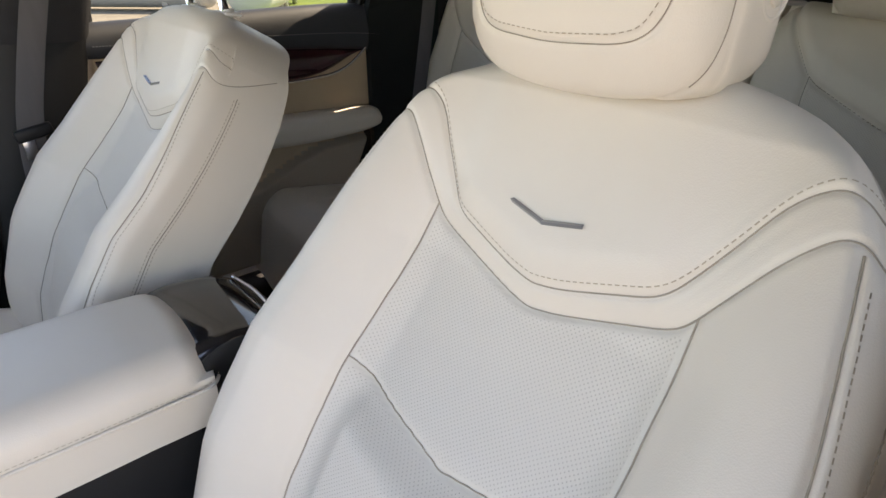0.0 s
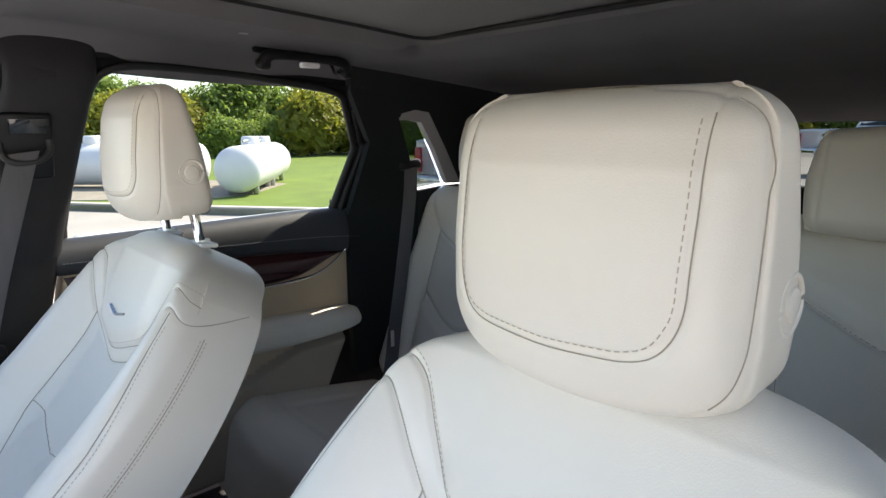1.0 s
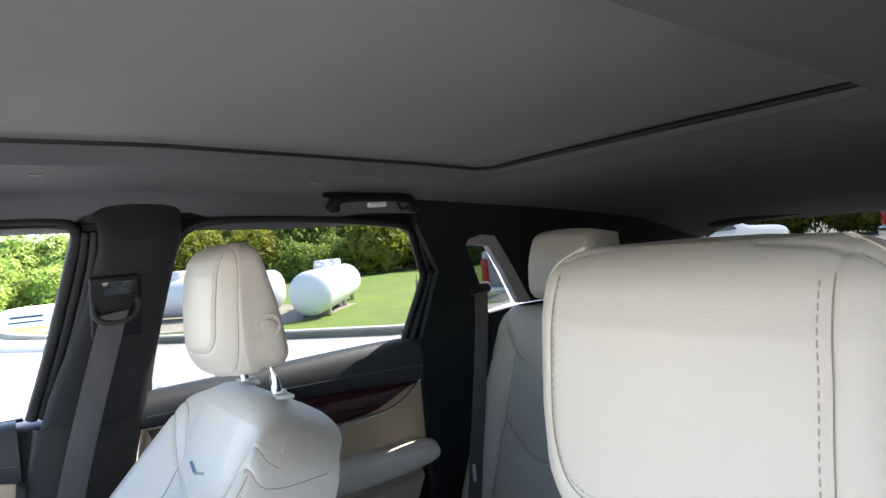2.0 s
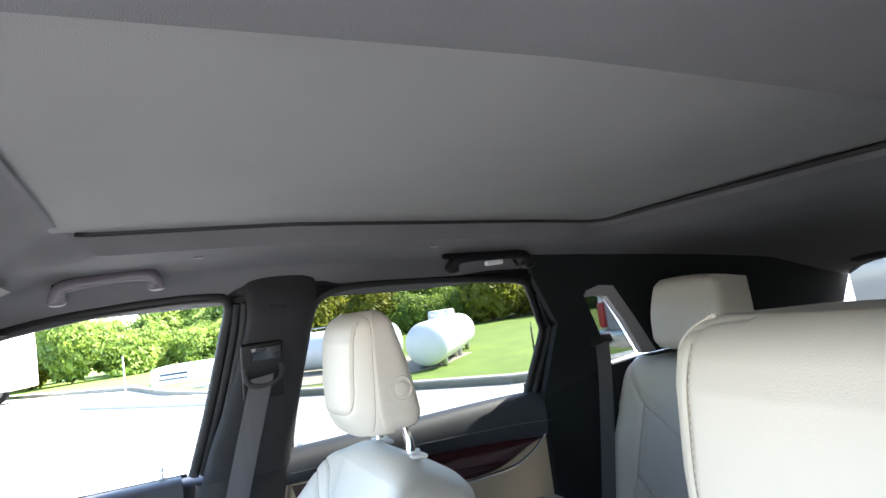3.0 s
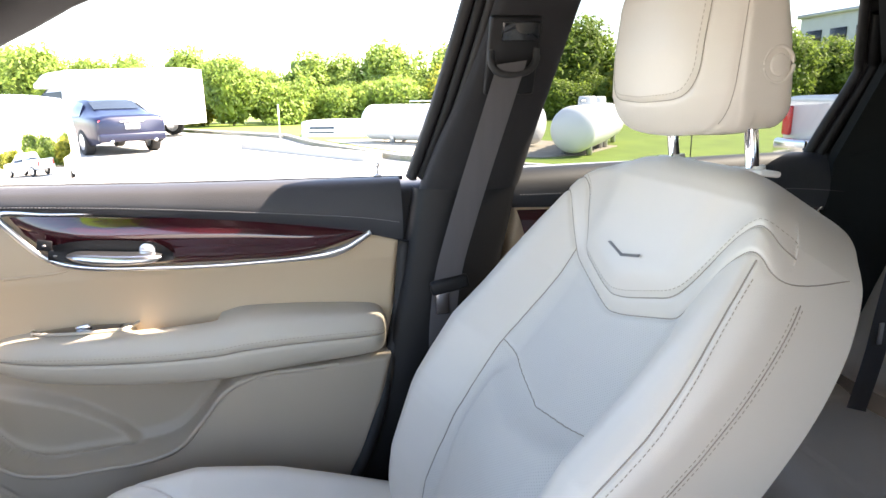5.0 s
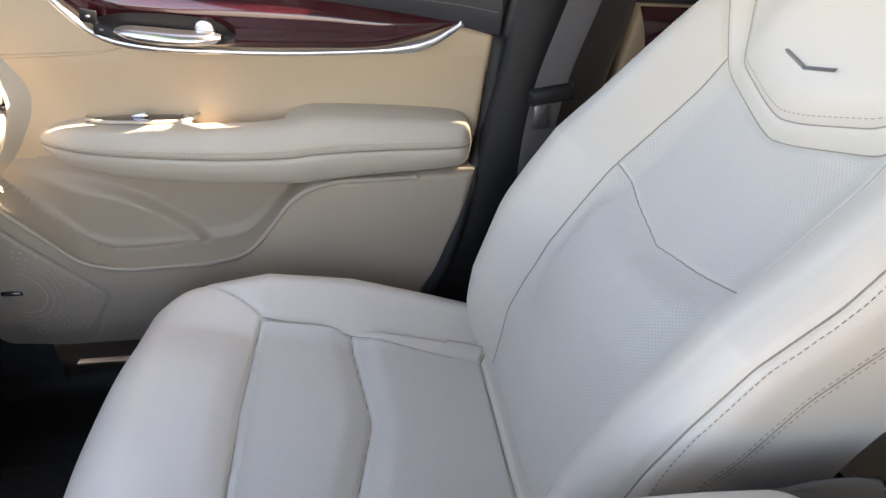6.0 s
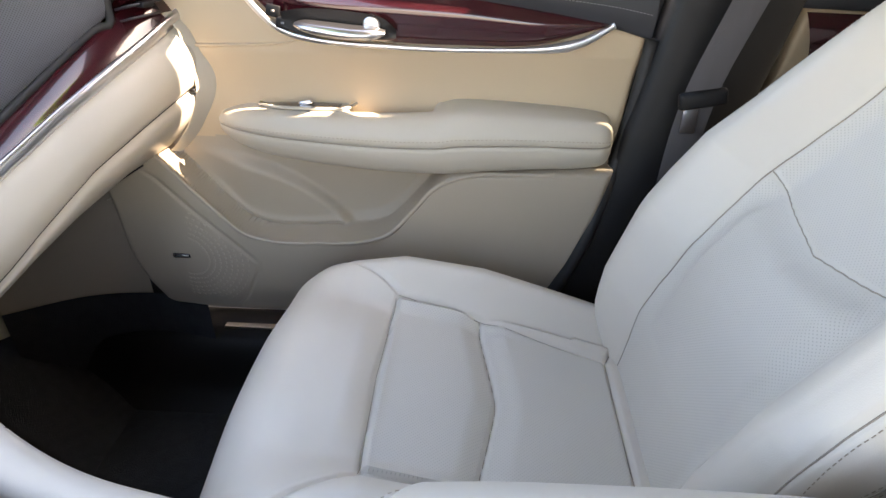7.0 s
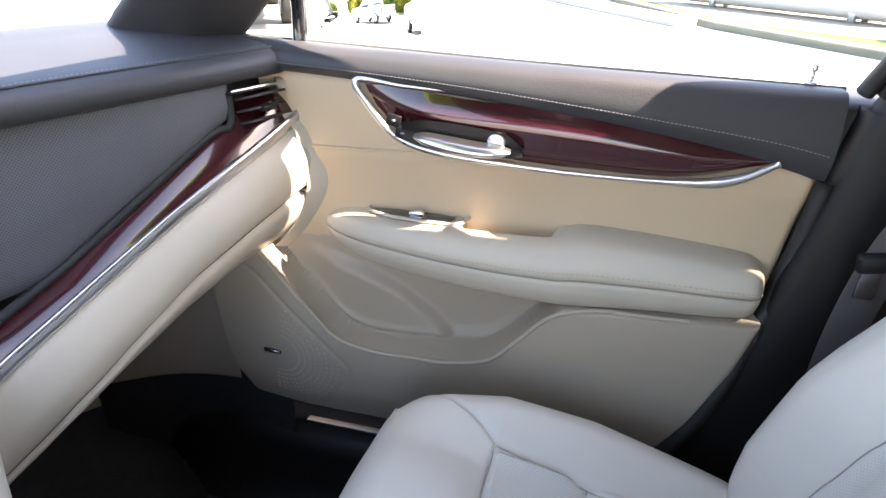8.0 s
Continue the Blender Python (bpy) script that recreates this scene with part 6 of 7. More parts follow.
r_lip = curve_of([(-0.2, 0.80), (0.30, 0.80), (0.42, 0.85), (0.50, 0.875), (0.9, 0.885)])
rp = warped_pad(DOOR, 0.42, 0.28, rear_warp, lambda y, z: -0.708 + 0.03 * step01(-(z - r_lip(y)), -0.002, 0.016), 0.04, [[(0.16, 0.60), (0.22, 0.80)]], 90, 80)
for o in rp.split([("lower_panel", door_plastic, "cream plastic lower panel", lambda y, z, o: z < r_lip(y)), ("upper_panel", door_vinyl, "cream vinyl upper panel", lambda y, z, o: z < 9)], None):
    rebase(o, rear_door)
secs = []
for y, zt, zb, w in ((0.10, 0.975, 0.93, 0.05), (0.20, 0.972, 0.90, 0.07), (0.40, 0.965, 0.885, 0.078), (0.58, 0.958, 0.885, 0.078), (0.66, 0.950, 0.892, 0.068), (0.685, 0.935, 0.90, 0.04)):
    x0 = -0.718
    secs.append([(x0, y, zt), (x0 + 0.55 * w, y, zt), (x0 + 0.9 * w, y, zt - 0.012), (x0 + w, y, (zt + zb) / 2), (x0 + 0.85 * w, y, zb + 0.012), (x0, y, zb)])
rebase(grid_mesh("armrest", skin(secs, 30, 40), leather, None, "cream leather armrest"), rear_door)
r_belt = curve_of([(-0.06, 1.212), (0.3, 1.216), (0.55, 1.220), (0.70, 1.215), (0.82, 1.20)])
sec = []
for y in (-0.02, 0.10, 0.25, 0.45, 0.60, 0.72, 0.80):
    lo, hi = float(r_low(y)), float(r_belt(y))
    sec.append([(-0.712, y, lo - 0.004), (-0.698, y, lo), (-0.690, y, lo + 0.35 * (hi - lo)), (-0.696, y, lo + 0.7 * (hi - lo)), (-0.712, y, hi - 0.005), (-0.735, y, hi), (-0.765, y, hi - 0.004)])
rebase(grid_mesh("window_sill_pad", skin(sec, 30, 40), dark_vinyl, None, "black vinyl window sill"), rear_door)
row = smooth_line([(-0.6895, y, float(r_low(y)) + 0.35 * (float(r_belt(y)) - float(r_low(y)))) for y in (0.0, 0.2, 0.4, 0.6, 0.78)], 120)
rebase(stitches("sill_stitching", [(row, np.tile([0.95, 0, 0.3], (120, 1)))], thread_white, None, 0.004, 0.0022, 0.0006), rear_door)
wt_, wl_ = smooth_line([(-0.0, 1.140), (0.3, 1.130), (0.5, 1.120), (0.645, 1.106)], 40), smooth_line([(0.02, 1.060), (0.3, 1.050), (0.50, 1.052), (0.64, 1.100)], 40)
wgr = np.zeros((40, 10, 3))
for j, t in enumerate(np.linspace(0, 1, 10)):
    wgr[:, j, 1:] = wl_ + (wt_ - wl_) * t
    wgr[:, j, 0] = -0.706 + 0.012 * (1 - (2 * t - 1) ** 2)
rebase(grid_mesh("wood_inlay", wgr, wood, None, "dark red wood spear"), rear_door)
rebase(tube("chrome_frame", smooth_line([(-0.697, 0.02, 1.058), (-0.697, 0.3, 1.047), (-0.697, 0.51, 1.047), (-0.697, 0.595, 1.066), (-0.699, 0.658, 1.108)], 50), [0.003, 0.003, 0.003, 0.0045, 0.003], chrome, None, "thin chrome moulding", 8, up=(1, 0, 0)), rear_door)
fr_line = [(-0.745, 0.010, 1.21), (-0.70, 0.022, 1.30), (-0.655, 0.050, 1.43), (-0.628, 0.072, 1.51), (-0.615, 0.105, 1.540), (-0.612, 0.18, 1.549), (-0.612, 0.35, 1.541), (-0.615, 0.50, 1.526), (-0.622, 0.605, 1.509), (-0.640, 0.636, 1.475), (-0.676, 0.676, 1.40), (-0.682, 0.682, 1.37), (-0.722, 0.655, 1.26), (-0.735, 0.640, 1.212)]
for d, rad, mat in ((0.0, 0.009, rubber), (0.018, 0.010, black_plastic), (0.040, 0.010, rubber)):
    fl = [(x + 0.7 * d, y + (d if y > 0.55 else (-0.4 * d if y < 0.12 else 0)), z + (0.5 * d if z > 1.48 else 0)) for x, y, z in (fr_line if d == 0 else fr_line[9:])]
    rebase(tube("window_seal" if mat is rubber else "window_channel", smooth_line(fl, 90), rad, mat, None, "", 10), rear_door)
sp = np.array([[(float(side_x(z)) + 0.022, y0 - 0.006, z), (float(side_x(z)) + 0.034, (y0 + y1) / 2, z), (float(side_x(z)) + 0.030, y1, z)] for z, y0, y1 in ((1.205, 0.676, 0.80), (1.27, 0.690, 0.79), (1.36, 0.704, 0.775), (1.42, 0.688, 0.75), (1.48, 0.642, 0.71), (1.525, 0.60, 0.68))])
rebase(grid_mesh("sail_panel", sp, black_plastic, None, "black frame behind the pane", flip=True), rear_door)
f0 = smooth_line(fr_line, 90)
f1 = smooth_line([(x + 0.02, y + (0.05 if y > 0.55 else (-0.05 if y < 0.12 else 0)), z + (0.045 if z > 1.5 else 0)) for x, y, z in fr_line], 90)
rebase(grid_mesh("window_frame", np.stack([f0 + np.array([-0.012, 0, 0]), f0, f0 * 0.5 + f1 * 0.5 + np.array([0.004, 0, 0]), f1, f1 + np.array([-0.012, 0, 0])]), black_plastic, None, "black window frame"), rear_door)
pane = skin([[(-0.757, -0.02, 1.19), (-0.757, 0.4, 1.19), (-0.757, 0.72, 1.19)], [(-0.69, 0.02, 1.37), (-0.69, 0.4, 1.37), (-0.69, 0.74, 1.37)], [(-0.622, 0.06, 1.56), (-0.622, 0.35, 1.56), (-0.622, 0.64, 1.56)]], 20, 14)
rebase(grid_mesh("window_pane", pane, dark_glass, None, "dark tinted pane"), rear_door)
pin = merge(cylinder(0.006, 0.005, 0.004, 14, (-0.745, 0.645, 1.2215)), cylinder(0.003, 0.0025, 0.016, 10, (-0.745, 0.645, 1.230)))
rebase(part("lock_pin", pin, black_plastic, None, "black lock pin"), rear_door)
# plain closing wall on the driver's side at the back
structure(part("rear_door_far", rounded_box((0.06, 0.92, 0.70), 0.02, 2, (0.855, 0.40, 0.87)), door_vinyl), "cream trimmed rear door", "car door")
structure(grid_mesh("rear_door_glass", pane * np.array([-1, 1, 1]) + np.array([0.12, 0, 0]), dark_glass), "dark tinted rear door pane", "car window")

# ---- rear bench ----
bench = thing("rear_bench", "cream leather rear bench with raised headrests", "rear seat", (0, 0.9, 0.40))


def rear_back(cx, hw):
    place = axes_at(cx, 0.865 + 0.4 * 0.008, 0.988 + 0.917 * 0.008, (0.40, 0.917), (-0.917, 0.40))
    v_top = smooth2([(-hw * 0.86, 0.31), (-hw * 0.80, 0.24), (-hw * 0.64, 0.165), (-hw * 0.58, 0.148)], 16) + smooth2([(-hw * 0.56, 0.144), (-hw * 0.1, 0.088), (0.0, 0.084), (hw * 0.1, 0.088), (hw * 0.56, 0.144)], 30) + smooth2([(hw * 0.58, 0.148), (hw * 0.64, 0.165), (hw * 0.80, 0.24), (hw * 0.86, 0.31)], 16)
    inr = smooth2([(hw * 0.61, 0.155), (hw * 0.58, 0.0), (hw * 0.54, -0.14), (hw * 0.50, -0.31)], 30)
    inl = [(-x, h) for x, h in inr]
    low = smooth2([(-hw * 0.57, -0.030), (-hw * 0.3, -0.078), (-hw * 0.08, -0.104), (hw * 0.08, -0.104), (hw * 0.3, -0.078), (hw * 0.57, -0.030)], 40)
    vt, il, lo = (curve_of(v) for v in (v_top, [(h, x) for x, h in inr[::-1]], low))

    def relief(x, h):
        ax = np.abs(x)
        upper = h > vt(x)
        return 0.030 * step01(ax, hw * 0.50, hw * 0.82) + np.where(upper, 0.012 * step01(h - vt(x), -0.002, 0.05), 0.010 * step01(lo(x) - h, 0, 0.04) * (ax < il(h))) - 0.024 * step01(h, 0.21, 0.31)

    seams = [v_top, inl, inr, low]
    pad = Pad(place, hw, 0.300, relief, 0.17, shape=lambda x, h, n, o: (x, h + 0.064 * np.clip(o, 0, 1) * step01(h, 0.22, 0.275), n), r=0.050, kappa=0.12, nx=150, nh=170, seams=seams, groove=0.007, spread=0.0045, wall=5)
    out = pad.split([("upper_panel", leather, "", lambda x, h, o: h > vt(x)), ("insert", leather_perf, "", lambda x, h, o: np.abs(x) < il(h)), ("bolster", leather, "", lambda x, h, o: x < 0), ("bolster", leather, "", lambda x, h, o: x >= 0)], None)
    for line in seams:
        out.append(tube("seam", pad.on(even_line(line, 90), -0.0006)[0], 0.0010, seam_thread, None, "", 5))
    return out


for cx, hw in ((-0.455, 0.262), (0.010, 0.203), (0.475, 0.262)):
    for o in rear_back(cx, hw):
        rebase(o, bench)
    cp = Pad(axes_at(cx, 0.53, 0.735, (-0.98, 0.17), (0.17, 0.98)), hw, 0.235, lambda x, h: 0.02 * step01(np.abs(x), hw * 0.5, hw * 0.85) - 0.02 * step01(h, 0.16, 0.235), 0.16, r=0.05, kappa=0.1, nx=60, nh=60, seams=[[(-hw, 0.12), (hw, 0.12)], [(-hw * 0.6, 0.12), (-hw * 0.6, -0.23)], [(hw * 0.6, 0.12), (hw * 0.6, -0.23)]], groove=0.005, spread=0.005, wall=4)
    for o in cp.split([("cushion", leather, "", lambda x, h, o: x < 9)], None):
        rebase(o, bench)
for cx, low in ((-0.445, 0.0), (0.425, 0.045)):
    rh = new("rear_headrest")
    rh.location = (cx, 0.97, 1.35 - low)
    hp = Pad(axes_at(cx, 0.945, 1.378 - low, (0.16, 0.987), (-0.987, 0.16)), 0.118, 0.093, lambda x, h: 0.016 - 0.8 * x * x - 0.9 * h * h, 0.085, r=0.028, kappa=0.25, nx=60, nh=50, wall=8, width=lambda s: np.interp(s, [-1, 0, 1], [1, 1, 0.9]), seams=[[(0.088, -0.1), (0.086, 0.1)], [(-0.088, -0.1), (-0.086, 0.1)]], groove=0.003, spread=0.003)
    for o in hp.split([("front_panel", leather, "", lambda x, h, o: o <= 0), ("shell", leather, "", lambda x, h, o: x < 9)], None):
        rebase(o, rh)
    rebase(part("release_button", cylinder(0.010, 0.009, 0.008, 20, (cx + 0.117, 0.985, 1.335 - low), Matrix.Rotation(radians(90), 4, "Y"), 0.001), leather), rh)
    rebase(rh, bench)
    for sx in (-0.055, 0.055):
        rebase(tube("post", [(cx + sx, 0.985, 1.20), (cx + sx, 0.985, 1.31)], 0.0065, chrome, None, "chrome headrest post", 12), bench)
        rebase(part("post_sleeve", rounded_box((0.040, 0.026, 0.010), 0.004, 2, (cx + sx, 1.000, 1.250)), white_plastic, None, "cream post sleeve"), bench)
rm = Pad(axes_at(0.0, 0.955, 1.285, (0.16, 0.987), (-0.987, 0.16)), 0.115, 0.055, lambda x, h: 0.016 - 0.8 * x * x - 0.9 * h * h, 0.07, r=0.025, kappa=0.25, nx=40, nh=30, wall=5)
for o in rm.split([("middle_headrest", leather, "", lambda x, h, o: x < 9)], None):
    rebase(o, bench)
rb = thing("seat_belt", "dark grey rear seat belt hanging from the rear pillar", "seat belt", (-0.62, 0.8, 1.0), "seat belts")
webbing("webbing", [(-0.640, 0.842, 1.318), (-0.630, 0.825, 1.22), (-0.610, 0.775, 1.02), (-0.590, 0.735, 0.90), (-0.58, 0.71, 0.80), (-0.575, 0.66, 0.60)], 0.0185, (0.45, 0.88, 0.05), rb)
rebase(part("belt_slot", rounded_box((0.03, 0.075, 0.03), 0.008, 2, (-0.655, 0.845, 1.325), Matrix.Rotation(radians(-18), 4, "Y")), black_plastic, None, "black belt slot"), rb)
rebase(part("tongue_blade", rounded_box((0.004, 0.010, 0.045), 0.001, 2, (-0.573, 0.712, 0.872)), satin), rb)


# ---- outside ----
asphalt = material("pale worn asphalt", (0.33, 0.31, 0.28), 0.9, bump=0.5, bump_scale=60, vary=0.10, vary_scale=0.8, spots=((0.35, 0.35, (0.25, 0.235, 0.215)),))
concrete = material("pale kerb concrete", (0.42, 0.40, 0.36), 0.9, bump=0.4, bump_scale=40, vary=0.10, vary_scale=3)
gravel = material("tan gravel", (0.27, 0.24, 0.19), 0.95, bump=0.7, bump_scale=50, vary=0.2, vary_scale=4, spots=((9, 0.4, (0.18, 0.16, 0.13)),))
lawn = material("mown grass", (0.115, 0.175, 0.016), 0.9, bump=0.6, bump_scale=30, vary=0.25, vary_scale=1.5, spots=((0.6, 0.5, (0.17, 0.22, 0.025)), (5, 0.4, (0.08, 0.13, 0.012)),))
tank_white = material("white tank paint", (0.66, 0.67, 0.68), 0.35, vary=0.03, vary_scale=2, spots=((3, 0.2, (0.5, 0.48, 0.44)),))
bark = material("grey brown bark", (0.10, 0.075, 0.055), 0.9, bump=0.8, bump_scale=30, vary=0.2)
blue_paint = material("dark blue car paint", (0.002, 0.004, 0.024), 0.35, vary=0.03, coat=0.15)
red_lens = material("red lamp lens", (0.55, 0.015, 0.012), 0.15, vary=0.05, coat=0.6)
badge_red = material("faded red badge", (0.50, 0.16, 0.17), 0.4, vary=0.05)
car_glass = material("dark car glass", (0.02, 0.025, 0.03), 0.05, vary=0.02)
tyre_rubber = material("tyre rubber", (0.018, 0.018, 0.019), 0.8, vary=0.1)
steel = material("galvanised steel", (0.45, 0.46, 0.47), 0.4, 0.8, vary=0.06)
wall_panel = material("pale building panel", (0.60, 0.60, 0.58), 0.8, vary=0.05, vary_scale=1)


def leaf_mat(name, base, light):
    m = material(name, base, 0.6, vary=0.3, vary_scale=3)
    nt = m.node_tree
    bs = nt.nodes["Principled BSDF"]
    geo = nt.nodes.new("ShaderNodeNewGeometry")
    mx = nt.nodes.new("ShaderNodeMix")
    mx.data_type = "RGBA"
    mx.inputs[7].default_value = rgb(*light)
    nt.links.new(geo.outputs["Random Per Island"], mx.inputs[0])
    nt.links.new(bs.inputs["Base Color"].links[0].from_socket, mx.inputs[6])
    nt.links.new(mx.outputs[2], bs.inputs["Base Color"])
    tl_ = nt.nodes.new("ShaderNodeBsdfTranslucent")
    nt.links.new(mx.outputs[2], tl_.inputs[0])
    ms = nt.nodes.new("ShaderNodeMixShader")
    ms.inputs[0].default_value = 0.55
    nt.links.new(bs.outputs[0], ms.inputs[1])
    nt.links.new(tl_.outputs[0], ms.inputs[2])
    nt.links.new(ms.outputs[0], nt.nodes["Material Output"].inputs[0])
    return m


leaf_green = leaf_mat("green leaves", (0.13, 0.20, 0.035), (0.30, 0.40, 0.075))
leaf_yellow = leaf_mat("yellow green leaves", (0.15, 0.18, 0.02), (0.36, 0.34, 0.04))

# one sheet of ground, with kerbs and lawns on it
gx, gy = np.meshgrid(np.concatenate([[-3000, -600, -150], np.linspace(-60, 60, 41), [150, 600, 3000]]), np.concatenate([[-3000, -600, -150], np.linspace(-60, 60, 41), [150, 600, 3000]]), indexing="ij")
structure(grid_mesh("ground", np.stack([gx, gy, 0 * gx], -1), asphalt), "pale worn asphalt car park", "ground")


def slab_of(name, outline, z0, z1, mat, label, category):
    bm = bmesh.new()
    lo = [bm.verts.new((x, y, z0)) for x, y in outline]
    hi = [bm.verts.new((x, y, z1)) for x, y in outline]
    bm.faces.new(hi)
    for i in range(len(lo)):
        j = (i + 1) % len(lo)
        bm.faces.new((lo[i], lo[j], hi[j], hi[i]))
    bmesh.ops.recalc_face_normals(bm, faces=bm.faces[:])
    return structure(part(name, bm, mat, smooth=False), label, category)


KERB = [(-70, -30), (-28.0, -4.9), (-22, -1.0), (-17.8, -0.1), (-12.8, 1.6), (-9.9, 3.5), (-7.9, 4.9), (-7.1, 6.2), (-7.7, 7.6), (-10.5, 10.5), (-20, 24), (-28, 60)]
back_edge = [(-60, 400), (-400, 400), (-400, -120)]
slab_of("lawn", KERB + back_edge, 0.0, 0.11, lawn, "mown green grass behind the kerb", "grass")
kerb_in = [(x - 0.16, y + 0.10) for x, y in KERB]
slab_of("kerb", KERB + kerb_in[::-1], 0.0, 0.14, concrete, "pale concrete kerb", "kerb")
slab_of("island_kerb", [(-18.0, -2.1), (-12.9, 0.9), (-13.1, 1.3), (-18.2, -1.5)], 0.0, 0.15, concrete, "low concrete traffic island", "kerb")
slab_of("gravel_pad", [(-18.4, 0.3), (-12.9, 1.95), (-11.0, 4.2), (-11.2, 5.2), (-12.8, 6.8), (-17.6, 5.0)], 0.11, 0.125, gravel, "pale gravel pad under the tanks", "gravel")


def leaf_cloud(rng, blobs, n, size):
    """Small bent leaf clumps over the skins of a few blobs."""
    verts, faces = [], []
    w = np.array([b[3] * b[4] for b in blobs])
    pick = rng.choice(len(blobs), n, p=w / w.sum())
    for k in pick:
        bx, by, bz, rx, rz = blobs[k]
        d = rng.normal(size=3)
        d /= np.linalg.norm(d)
        rad = 0.72 + 0.36 * rng.random() ** 0.7
        c = np.array([bx, by, bz]) + d * np.array([rx, rx, rz]) * rad
        if c[2] < 0.1:
            c[2] = 0.1 + 0.4 * rng.random()
        t = rng.normal(size=3)
        nv = d + 0.7 * rng.normal(size=3) + np.array([0, 0, 0.4])
        t = np.cross(nv, t)
        t /= np.linalg.norm(t) + 1e-9
        b = np.cross(nv, t)
        b /= np.linalg.norm(b) + 1e-9
        s = size * (0.55 + 0.9 * rng.random())
        o = len(verts)
        bend = nv / np.linalg.norm(nv) * s * 0.25
        verts += [c - t * s, c - b * s * 0.45 - bend * 0.2, c + t * s, c + b * s * 0.45 - bend * 0.2]
        faces.append((o, o + 1, o + 2, o + 3))
    return verts, faces


def tree(name, seed, height, spread, mat, label, n=5000, bush=False):
    rng = np.random.default_rng(seed)
    th = thing(name, label, "bush" if bush else "tree", (0, 0, 0), "trees behind the car park")
    blobs = []
    low = 0.25 if bush else 0.34
    for _ in range(9):
        a, q = rng.random() * 6.283, rng.random()
        zc = height * (low + (0.82 - low) * rng.random())
        r = spread * (0.30 + 0.20 * rng.random()) * (1.15 - 0.55 * zc / height)
        blobs.append((spread * 0.55 * q * math.cos(a), spread * 0.55 * q * math.sin(a), zc, r, r * (0.75 + 0.4 * rng.random())))
    blobs.append((0, 0, height * 0.82, spread * 0.30, height * 0.17))
    blobs.append((0, 0, height * 0.45, spread * 0.5, height * 0.33))
    v, f = leaf_cloud(rng, blobs, n, 0.125)
    mesh_object("crown", v, f, mat, th, smooth=False)
    mesh_object("inner_leaves", *leaf_cloud(rng, [(0, 0, height * 0.45, spread * 0.42, height * 0.38)], n // 4, 0.36), mat, th, smooth=False)
    pts = smooth_line([(0, 0, -0.1), (0.05, 0.02, height * 0.25), (0.02, 0.08, height * 0.55), (0.05, 0.0, height * 0.8)], 10)
    tube("trunk", pts, [0.05 * height / 3, 0.035 * height / 3, 0.02, 0.01], bark, th, "", 8)
    for k, b in enumerate(blobs[:5]):
        z0 = height * (0.2 + 0.05 * k)
        tube("limb", smooth_line([(0.04, 0.02, z0), (b[0] * 0.5, b[1] * 0.5, (z0 + b[2]) / 2), (b[0], b[1], b[2])], 6), [0.03, 0.018, 0.006], bark, th, "", 6)
    return th


kinds = [tree("tree", 3, 4.6, 3.4, leaf_green, "leafy green tree behind the car park"), tree("tree", 5, 5.2, 3.8, leaf_green, "broad green tree behind the car park"), tree("bush", 8, 3.3, 3.2, leaf_yellow, "yellow-green bush behind the car park", 4400, True), tree("bush", 13, 2.6, 2.8, leaf_green, "dense green bush behind the car park", 4400, True)]
rng = np.random.default_rng(21)
HEDGE = [(-46, -30), (-36, -14), (-33, -5), (-31.5, 2), (-30, 8), (-27.5, 14), (-24, 19.5), (-19, 25), (-12, 30), (-4, 36)]
line = smooth_line(HEDGE, 38)
placed = 0
for i, (x, y) in enumerate(line):
    for row_, (dx, choice) in enumerate(((0.0, (3, 2, 0, 3)), (-2.6, (0, 1, 0, 1)))):
        k = choice[int(rng.integers(4))]
        sc = (0.85 + 0.35 * rng.random()) * (0.86 if y > 6 else 0.76)
        pos = (x + dx + rng.normal() * 0.6, y + dx * -0.25 + rng.normal() * 0.6, 0.1)
        first = kinds[k]
        m = pose(*pos, 0, 0, float(rng.random() * 360)) @ Matrix.Diagonal((sc, sc, sc * (0.9 + 0.2 * rng.random()), 1))
        c = copy_thing(first, m)
        placed += 1
# the four patterns stand at the hedge's far ends
for th, (x, y) in zip(kinds, ((-50, -36), (-53, -39), (-2, 41), (3, 44))):
    th.location = (x, y, 0.1)


def tank(cx, cy, turn, length, r, label):
    th = thing("storage_tank", label, "storage tank", (0, 0, 0), "storage tanks")
    prof = [(-length / 2 + r * 0.5 * (1 - math.cos(a)) , r * math.sin(a)) for a in np.linspace(0, math.pi / 2, 10)]
    prof += [(-p[0], p[1]) for p in prof[::-1]]
    a = np.linspace(0, 2 * np.pi, 40, endpoint=False)
    g = np.array([[(x, rr * math.cos(t), 0.06 + r + rr * math.sin(t)) for x, rr in prof] for t in a])
    grid_mesh("shell", g, tank_white, th, "", closed_u=True)
    for sx in (-1, 1):
        for sy in (-1, 1):
            part("leg", rounded_box((0.14, 0.10, 0.32), 0.01, 1, (sx * length * 0.30, sy * r * 0.55, 0.16)), steel, th)
    part("valve_dome", cylinder(0.20, 0.18, 0.22, 20, (0.0, 0, 0.06 + 2 * r + 0.06), None, 0.03), tank_white, th)
    tube("lifting_rail", [(-length * 0.22, 0, 0.06 + 2 * r), (-length * 0.22, 0, 0.14 + 2 * r), (length * 0.22, 0, 0.14 + 2 * r), (length * 0.22, 0, 0.06 + 2 * r)], 0.018, steel, th, "", 6)
    th.matrix_basis = pose(cx, cy, 0.12, 0, 0, turn)
    return th


